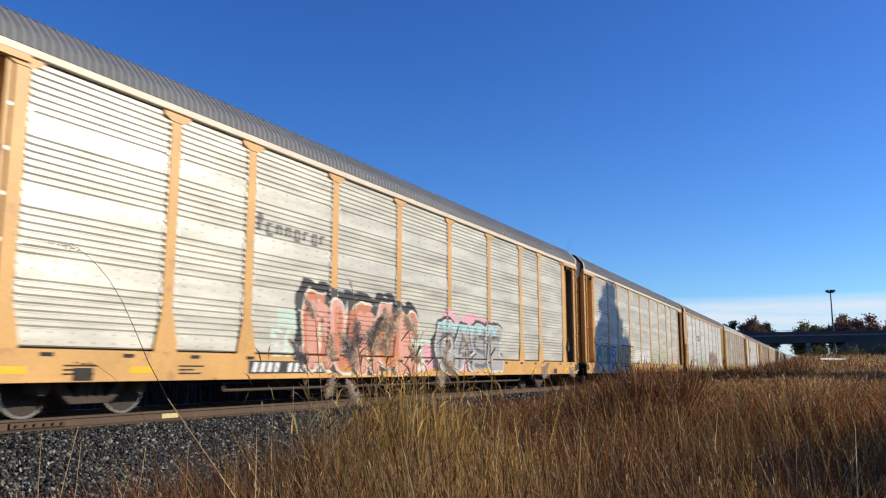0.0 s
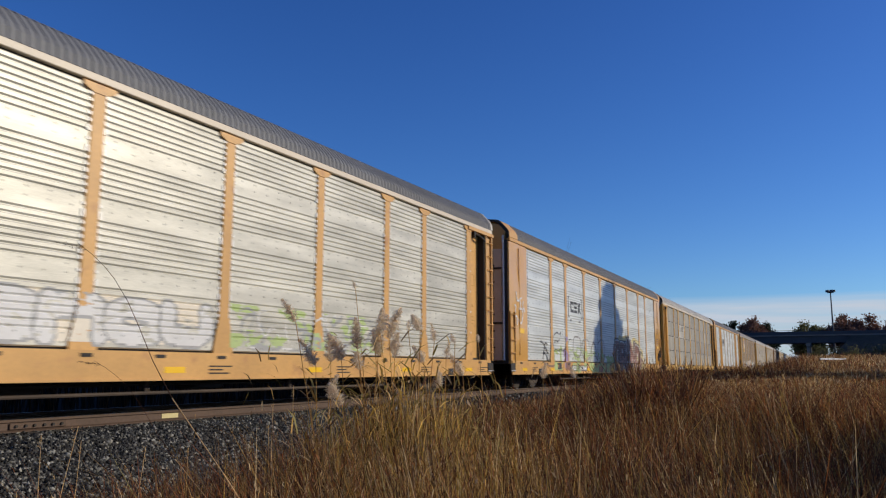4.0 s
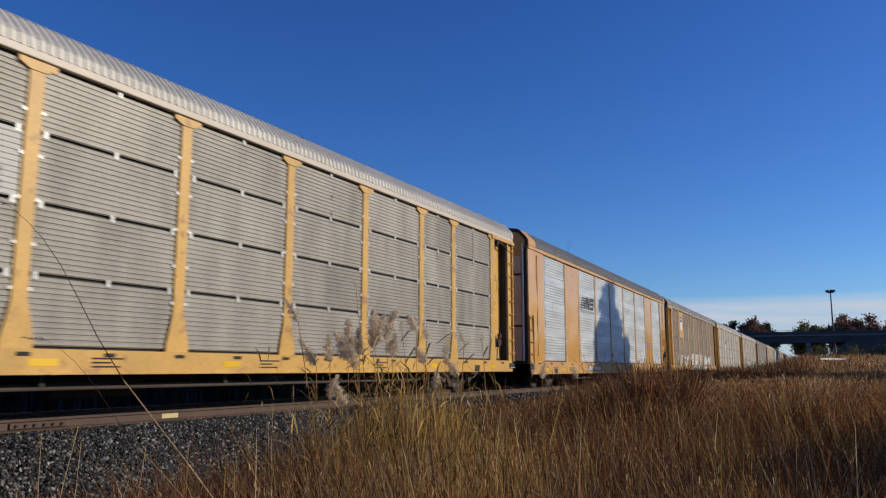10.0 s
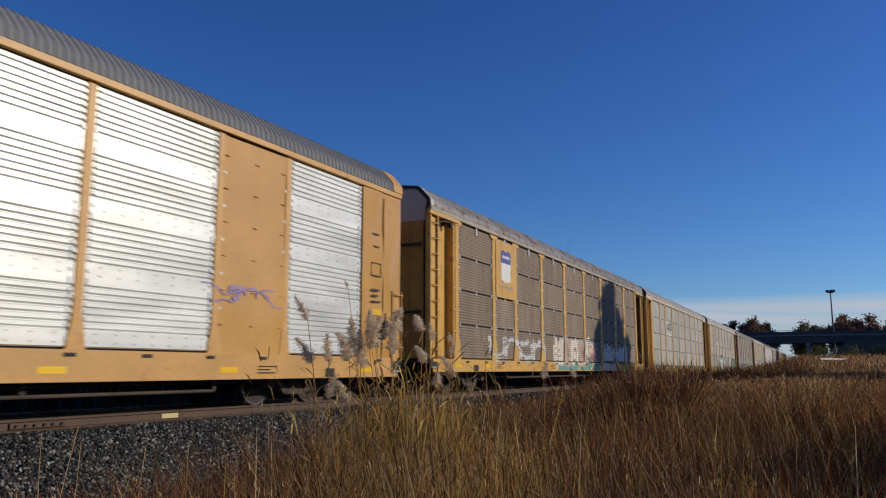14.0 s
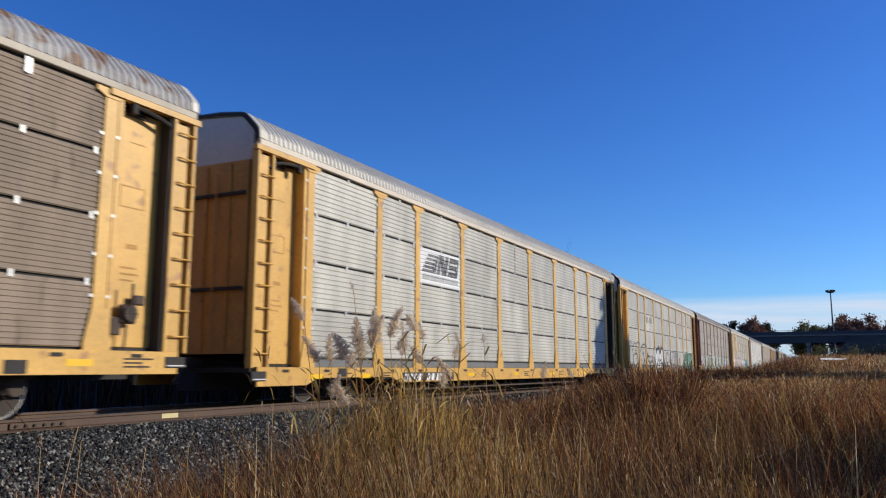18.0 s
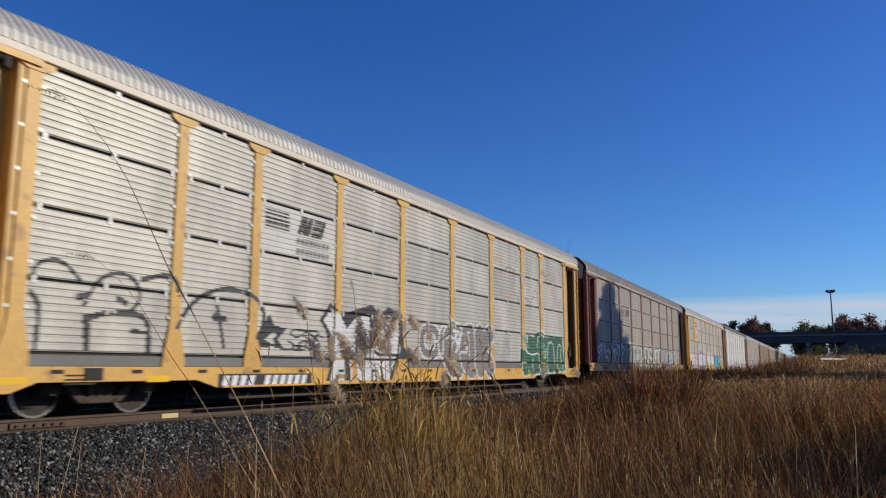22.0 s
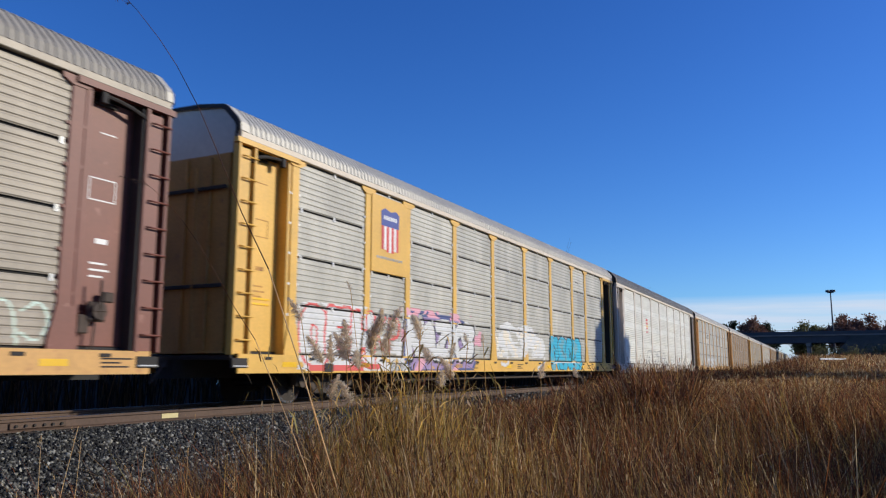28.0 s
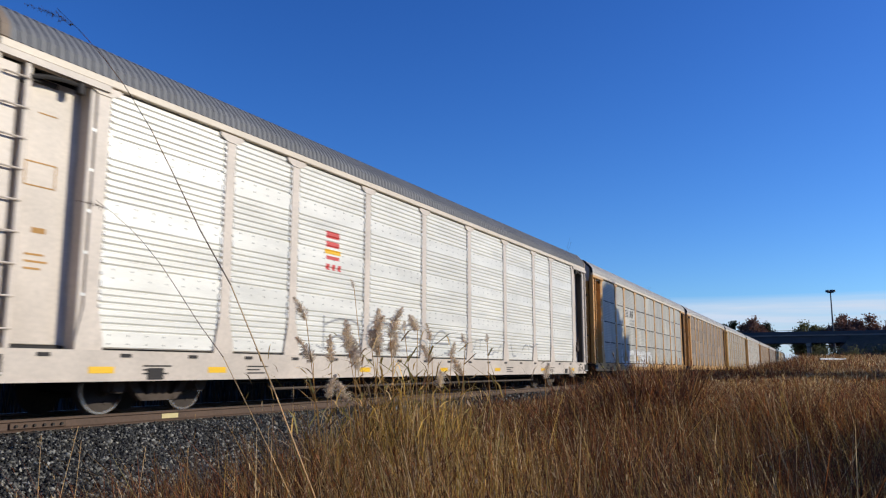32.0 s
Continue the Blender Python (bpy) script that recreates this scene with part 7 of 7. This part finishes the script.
spray(7, [("f", [(-4.95, 1.75), (-4.57, 2.14), (-4.3, 1.98), (-3.9, 1.98), (-2.85, 2.22), (-2.5, 2.0), (-2.1, 2.22), (-1.45, 2.05), (-1.40, 1.25), (-0.65, 1.05), (-0.75, 0.85), (-1.6, 0.92), (-2.0, 0.45), (-4.75, 0.45), (-4.55, 1.0), (-4.70, 1.5)], 0),
          ("f", [(-4.82, 1.75), (-4.55, 2.02), (-4.2, 1.90), (-3.92, 1.60), (-3.6, 1.85), (-2.98, 2.0), (-2.95, 1.65), (-2.7, 1.80), (-2.22, 1.72), (-2.12, 2.02), (-1.62, 1.95), (-1.58, 1.15), (-2.1, 0.55), (-2.1, 0.45), (-4.62, 0.45), (-4.42, 1.0), (-4.55, 1.5)], 1),
          ("l", [(-4.0, 0.98), (-3.52, 1.02), (-3.5, 1.3)], 0.05, 0), ("f", box(-4.05, -3.82, 0.45, 0.98), 0), ("f", box(-3.75, -3.55, 0.45, 0.92), 2), ("l", [(-3.9, 1.3), (-3.92, 1.0)], 0.03, 0),
          ("l", [(-2.92, 0.45), (-2.92, 1.72)], 0.035, 0), ("l", [(-2.92, 1.68), (-2.4, 1.78), (-2.05, 1.5), (-2.0, 1.1), (-2.05, 0.5)], 0.035, 0)] + scrawl(-2.8, -2.3, 1.05, 1.35, 5, 9, 0.03, 0),
      ["s_black", "s_white", "tan"], "solid white graffiti with a black rim", seed=42)
spray(7, swollen("COnU", -0.5, 4.0, 0.98, 1.92, 0.13, [(0.06, 0, 0, 0), (-0.02, 1, 0, 0)], gap=0.6) + swollen("GOK", 0.9, 4.15, 0.47, 2.05, 0.30, [(0.07, 0, 0, 0), (0, 1, 0, 0)], gap=0.25)
      + scrawl(1.6, 2.6, 1.2, 1.8, 7, 12, 0.04, 0), ["s_white", "s_smoke"], "dark grey graffiti with white outlines", worn=0.10, seed=43)
spray(7, scrawl(4.6, 5.8, 1.15, 1.85, 9, 17, 0.012, 0), ["s_grey"], "thin grey scribbles", seed=17, step=0.015)
spray(7, [("f", [(6.75, 1.5), (7.0, 1.42), (7.5, 1.38), (7.55, 2.0), (8.0, 1.95), (8.3, 1.9), (8.6, 2.15), (9.3, 2.15), (9.6, 1.95), (10.2, 2.05), (11.6, 2.0), (11.8, 0.6), (6.95, 0.46), (6.75, 1.0)], 0),
          ("f", [(6.85, 1.42), (7.5, 1.30), (7.62, 1.92), (8.2, 1.85), (8.6, 2.06), (9.2, 2.06), (9.5, 1.88), (10.2, 1.95), (11.5, 1.92), (11.68, 0.66), (7.02, 0.50), (6.85, 1.0)], 1),
          ("l", [(7.5, 1.30), (8.1, 1.2), (8.8, 1.35), (8.7, 0.6)], 0.03, 0), ("l", [(7.9, 0.5), (8.1, 1.1)], 0.03, 0), ("l", [(8.55, 1.5), (8.7, 2.0), (9.2, 1.95), (9.3, 1.5)], 0.03, 0), ("l", [(8.5, 1.5), (9.3, 1.5), (9.9, 1.3)], 0.03, 2),
          ("l", [(9.6, 0.7), (9.7, 1.7), (10.4, 1.75), (10.5, 0.9)], 0.03, 0), ("l", [(10.8, 0.8), (10.9, 1.7), (11.4, 1.6), (11.2, 1.2), (11.5, 0.8)], 0.03, 0), ("b", box(6.9, 11.6, 0.5, 1.9), 2, -0.5), ("b", box(7.1, 7.7, 0.5, 0.8), 3, 0.0),
          ("f", box(9.15, 9.5, 1.1, 1.4), 3), ("f", box(9.22, 9.43, 1.17, 1.33), 1)],
      ["s_mint", "s_green", "s_jade", "s_lime"], "dark green graffiti with a pale rim", worn=0.10, seed=44)
# ninth
striped_emblem(8, tone="beige", faint=True)
spray(8, [("f", [(-11.95, 1.08), (-11.9, 1.8), (-10.6, 1.95), (-10.4, 1.1)], 2), ("f", [(-10.45, 0.67), (-10.45, 1.92), (-9.18, 1.92), (-9.1, 1.1), (-9.2, 0.67)], 1), ("f", [(-9.1, 0.67), (-8.9, 2.0), (-7.6, 2.02), (-7.5, 0.67)], 1),
          ("b", [(-9.0, 1.1), (-8.9, 2.02), (-7.6, 2.02), (-7.5, 1.1)], 2, -0.1), ("f", [(-7.5, 0.67), (-7.4, 1.95), (-4.2, 2.02), (-3.9, 0.67)], 1), ("b", box(-11.6, -9.4, 0.67, 1.0), 2, 0.1),
          ("l", [(-11.9, 1.12), (-11.7, 1.28), (-11.4, 1.35)], 0.06, 0), ("l", [(-11.83, 1.74), (-11.95, 1.5), (-11.5, 1.45), (-10.96, 1.76)], 0.06, 0), ("l", [(-11.7, 1.7), (-11.3, 1.8), (-10.95, 1.86)], 0.05, 0), ("l", [(-10.92, 2.05), (-11.0, 1.6), (-11.05, 1.2)], 0.06, 0),
          ("l", [(-10.6, 1.84), (-10.65, 1.5), (-10.44, 1.27), (-9.95, 1.3), (-9.84, 1.09)], 0.06, 0), ("l", [(-10.45, 1.9), (-10.4, 1.5)], 0.05, 0), ("l", [(-10.14, 1.53), (-9.7, 1.66), (-9.62, 1.45)], 0.045, 0), ("l", [(-9.5, 1.62), (-9.4, 1.4)], 0.045, 0),
          ("l", [(-9.18, 1.9), (-8.95, 1.66), (-8.5, 1.62), (-8.13, 1.72)], 0.06, 0), ("l", [(-8.96, 2.08), (-8.6, 1.95), (-8.15, 2.04)], 0.045, 0), ("l", [(-9.14, 1.3), (-8.8, 1.42), (-8.44, 1.62)], 0.045, 0), ("l", [(-8.6, 1.5), (-8.4, 1.2), (-8.1, 1.0)], 0.07, 0),
          ("l", [(-8.2, 1.55), (-7.8, 1.5), (-7.6, 1.1)], 0.06, 0), ("l", [(-8.0, 1.95), (-7.6, 1.85), (-7.3, 1.75)], 0.06, 0), ("l", [(-7.52, 1.91), (-7.4, 1.5), (-7.2, 1.1)], 0.06, 0), ("l", [(-7.3, 1.4), (-7.15, 2.0), (-6.6, 2.0)], 0.06, 0),
          ("l", [(-6.94, 1.83), (-6.4, 1.9), (-6.3, 1.6), (-7.0, 1.42)], 0.055, 0)],
      ["s_white", "s_moss", "s_plum"], "white sweeping graffiti on green and brown ground", worn=0.05, seed=51)
spray(8, [("l", [(-6.01, 1.76), (-5.6, 1.5), (-5.19, 1.08)], 0.06, 0), ("l", [(-5.8, 2.17), (-5.9, 1.8), (-5.2, 1.7), (-4.3, 2.0)], 0.055, 0), ("l", [(-5.6, 2.2), (-5.2, 2.1), (-4.4, 2.12)], 0.045, 0), ("l", [(-5.5, 1.1), (-5.0, 1.5), (-4.6, 1.1)], 0.055, 0),
          ("l", [(-4.9, 1.65), (-4.5, 1.5), (-4.4, 1.1)], 0.05, 0), ("l", [(-9.53, 0.67), (-9.2, 1.0), (-8.98, 1.22), (-8.7, 0.9), (-8.5, 0.7)], 0.06, 0), ("l", [(-8.3, 0.72), (-7.9, 0.9), (-7.6, 0.72)], 0.05, 0), ("l", [(-11.5, 0.67), (-11.35, 0.98)], 0.06, 0)]
      + [("f", box(-3.9, 4.5, 0.68, 2.0), 1)] + swollen("nOUnSUnO", -3.9, 4.4, 0.90, 2.02, 0.05, [(0.015, 0, 0, 0)], gap=3.0, bounce=0.08) + scrawl(-3.9, 4.3, 0.72, 1.5, 18, 6, 0.03, 0),
      ["s_white", "s_moss"], "white outlined graffiti", worn=0.16, seed=52)
spray(8, [("f", [(5.6, 0.68), (5.9, 2.0), (7.5, 2.04), (8.3, 1.5), (8.0, 1.0), (8.6, 0.68)], 2), ("l", [(6.1, 1.1), (6.3, 1.75), (7.6, 1.8), (7.95, 1.45), (7.7, 1.1), (6.1, 1.1)], 0.10, 3), ("f", [(6.3, 1.15), (6.4, 1.7), (7.5, 1.72), (7.8, 1.45), (7.6, 1.15)], 4),
          ("b", box(6.4, 7.7, 1.2, 1.7), 0, -0.1)] + scrawl(8.3, 9.0, 1.15, 1.95, 9, 77, 0.03, 1)
      + [("l", [(9.26, 1.86), (9.2, 1.6), (9.35, 1.2), (9.75, 1.03), (9.95, 1.3), (9.8, 1.6), (9.45, 1.6)], 0.025, 1), ("l", [(10.0, 1.55), (10.15, 1.1), (10.5, 1.06), (10.6, 1.4), (10.3, 1.62)], 0.022, 1), ("l", [(10.7, 1.1), (10.75, 1.6), (11.1, 1.64), (11.2, 1.05)], 0.022, 1),
         ("l", [(11.25, 1.5), (11.5, 1.66), (11.7, 1.4), (11.5, 1.05), (11.25, 1.2)], 0.022, 1), ("l", [(9.8, 1.95), (10.3, 1.7), (10.6, 2.0)], 0.02, 1)],
      ["s_white", "s_mint", "s_violet", "s_straw", "s_blue"], "violet and blue graffiti with mint outlines beside it", worn=0.10, seed=54)
plate_marks(8, -7.37, -4.89, False)
# tenth
shield_board(9)
spray(9, [("b", [(-11.7, 0.68), (-11.5, 2.1), (-9.0, 2.15), (-8.8, 0.68)], 1, 0.2), ("b", box(-8.8, -7.3, 0.68, 1.95), 1, 0.12)] + swollen("OEH", -11.6, -8.75, 0.75, 2.05, 0.20, [(0.055, 0, 0, 0), (0, 1, 0, 0)], gap=0.5)
      + swollen("KP", -8.7, -7.35, 1.1, 1.98, 0.05, [(0, 0, 0, 0)], gap=3.0) + [("l", [(-9.3, 0.85), (-8.95, 0.75), (-8.5, 0.78)], 0.06, 0), ("f", box(-11.3, -9.2, 0.68, 0.80), 0)],
      ["s_red", "s_white", "s_pink"], "white graffiti with red outlines", worn=0.10, seed=61)
spray(9, [("f", [(-7.35, 1.0), (-7.3, 1.95), (-6.95, 2.22), (-5.9, 2.25), (-4.9, 2.2), (-4.2, 2.2), (-3.1, 2.0), (-2.9, 0.95), (-3.1, 0.67), (-7.0, 0.67)], 2), ("b", box(-7.4, -2.4, 1.4, 2.3), 3, -0.1),
          ("f", [(-7.2, 1.05), (-7.15, 1.9), (-6.9, 2.1), (-4.2, 2.1), (-3.1, 1.92), (-3.0, 0.98), (-3.2, 0.75), (-6.9, 0.70)], 4)]
      + swollen("NAZKS", -7.2, -3.05, 0.92, 2.08, 0.185, [(0.035, 0, 0.03, -0.03), (0, 1, 0, 0)], gap=0.3, lean=0.10) + [("f", [(-6.8, 0.68), (-6.4, 0.68), (-6.1, 0.98), (-6.5, 0.98)], 3), ("f", [(-4.6, 0.68), (-4.2, 0.68), (-4.0, 0.95)], 3)],
      ["s_black", "s_white", "s_navy", "s_rose", "s_violet"], "white graffiti with violet and navy shading", worn=0.06, seed=62)
spray(9, [("b", [(-1.2, 1.12), (-0.9, 2.1), (-0.2, 2.3), (0.6, 2.1), (1.2, 2.25), (2.2, 2.2), (2.6, 1.9), (3.5, 1.8), (3.7, 1.12)], 0, 0.25), ("b", box(-1.2, 3.6, 1.1, 2.0), 1, -0.25), ("l", [(-0.9, 0.9), (-0.4, 0.8), (-0.2, 1.1)], 0.06, 0),
          ("l", [(2.6, 0.75), (3.2, 0.85), (3.5, 1.1)], 0.06, 0)], ["s_white", "s_cream"], "faint white graffiti", worn=0.12, seed=63)
spray(9, swollen("nSOS", 4.1, 8.05, 0.66, 1.98, 0.26, [(0.06, 0, 0, 0), (0, 1, 0, 0)], gap=0.15) + [("b", box(4.2, 7.9, 0.7, 1.9), 2, -0.2), ("l", [(4.4, 0.95), (5.6, 0.98), (7.8, 0.98)], 0.02, 3)]
      + [("l", [(4.6, 1.6), (4.9, 1.4)], 0.03, 0), ("l", [(5.6, 1.5), (5.9, 1.3)], 0.03, 0), ("l", [(6.5, 1.55), (6.8, 1.3)], 0.03, 0)],
      ["s_black", "s_cyan", "s_teal", "s_white"], "solid cyan graffiti with a dark rim", worn=0.04, seed=65)
plate_marks(9, -8.0, -6.95)
spray(9, [("l", [(7.73, 2.8), (7.93, 2.91), (8.02, 2.88), (8.15, 2.89)], 0.018, 0), ("l", [(7.65, 4.42), (7.81, 4.37), (7.93, 4.4), (8.08, 4.34)], 0.018, 0)], ["s_black"], "torn dark strips at the joints", seed=66, step=0.015)
spray(7, [("l", [(5.57, 4.05), (5.87, 4.17), (6.11, 4.13), (6.42, 4.06)], 0.02, 0)] + scrawl(5.0, 10.5, 3.0, 4.6, 7, 48, 0.012, 0) + [("b", box(4.6, 11.5, 2.3, 4.7), 1, -0.42)], ["s_brown", "s_dust"], "brown scratches and smudges", worn=0.2, seed=47, step=0.02, name="stain")
# eleventh
for q, m_ in ((box(-5.95, -5.45, 3.55, 3.70), "red"), (box(-5.95, -5.45, 3.36, 3.48), "red"), (box(-6.0, -5.4, 3.20, 3.30), "stripe"), (box(-5.95, -5.45, 3.08, 3.16), "red"),
              (box(-5.95, -5.82, 2.85, 2.98), "red"), (box(-5.72, -5.60, 2.85, 2.98), "red"), (box(-5.50, -5.38, 2.85, 2.98), "red")):
    coat(RACKS[10], FLEET[10][1], q[0][0], q[1][0], q[0][1], q[2][1], drawn([("f", q, 0)]), [m_], "emblem", "small bright emblem bar", 0.015)
spray(10, swollen("nOSA", -6.0, 0.5, 1.12, 1.85, 0.025, [(0, 0, 0, 0)], gap=6.0) + scrawl(-6.0, 7.0, 1.15, 1.6, 16, 71, 0.02, 0), ["s_grey"], "thin grey graffiti outlines", worn=0.1, seed=71)
striped_emblem(11)
spray(11, swollen("UnOSn", -8.0, 0.0, 0.85, 1.75, 0.12, [(0.04, 1, 0, 0), (0, 0, 0, 0)]), ["s_white", "s_grey"], "white graffiti", worn=0.3, seed=81)

motions()
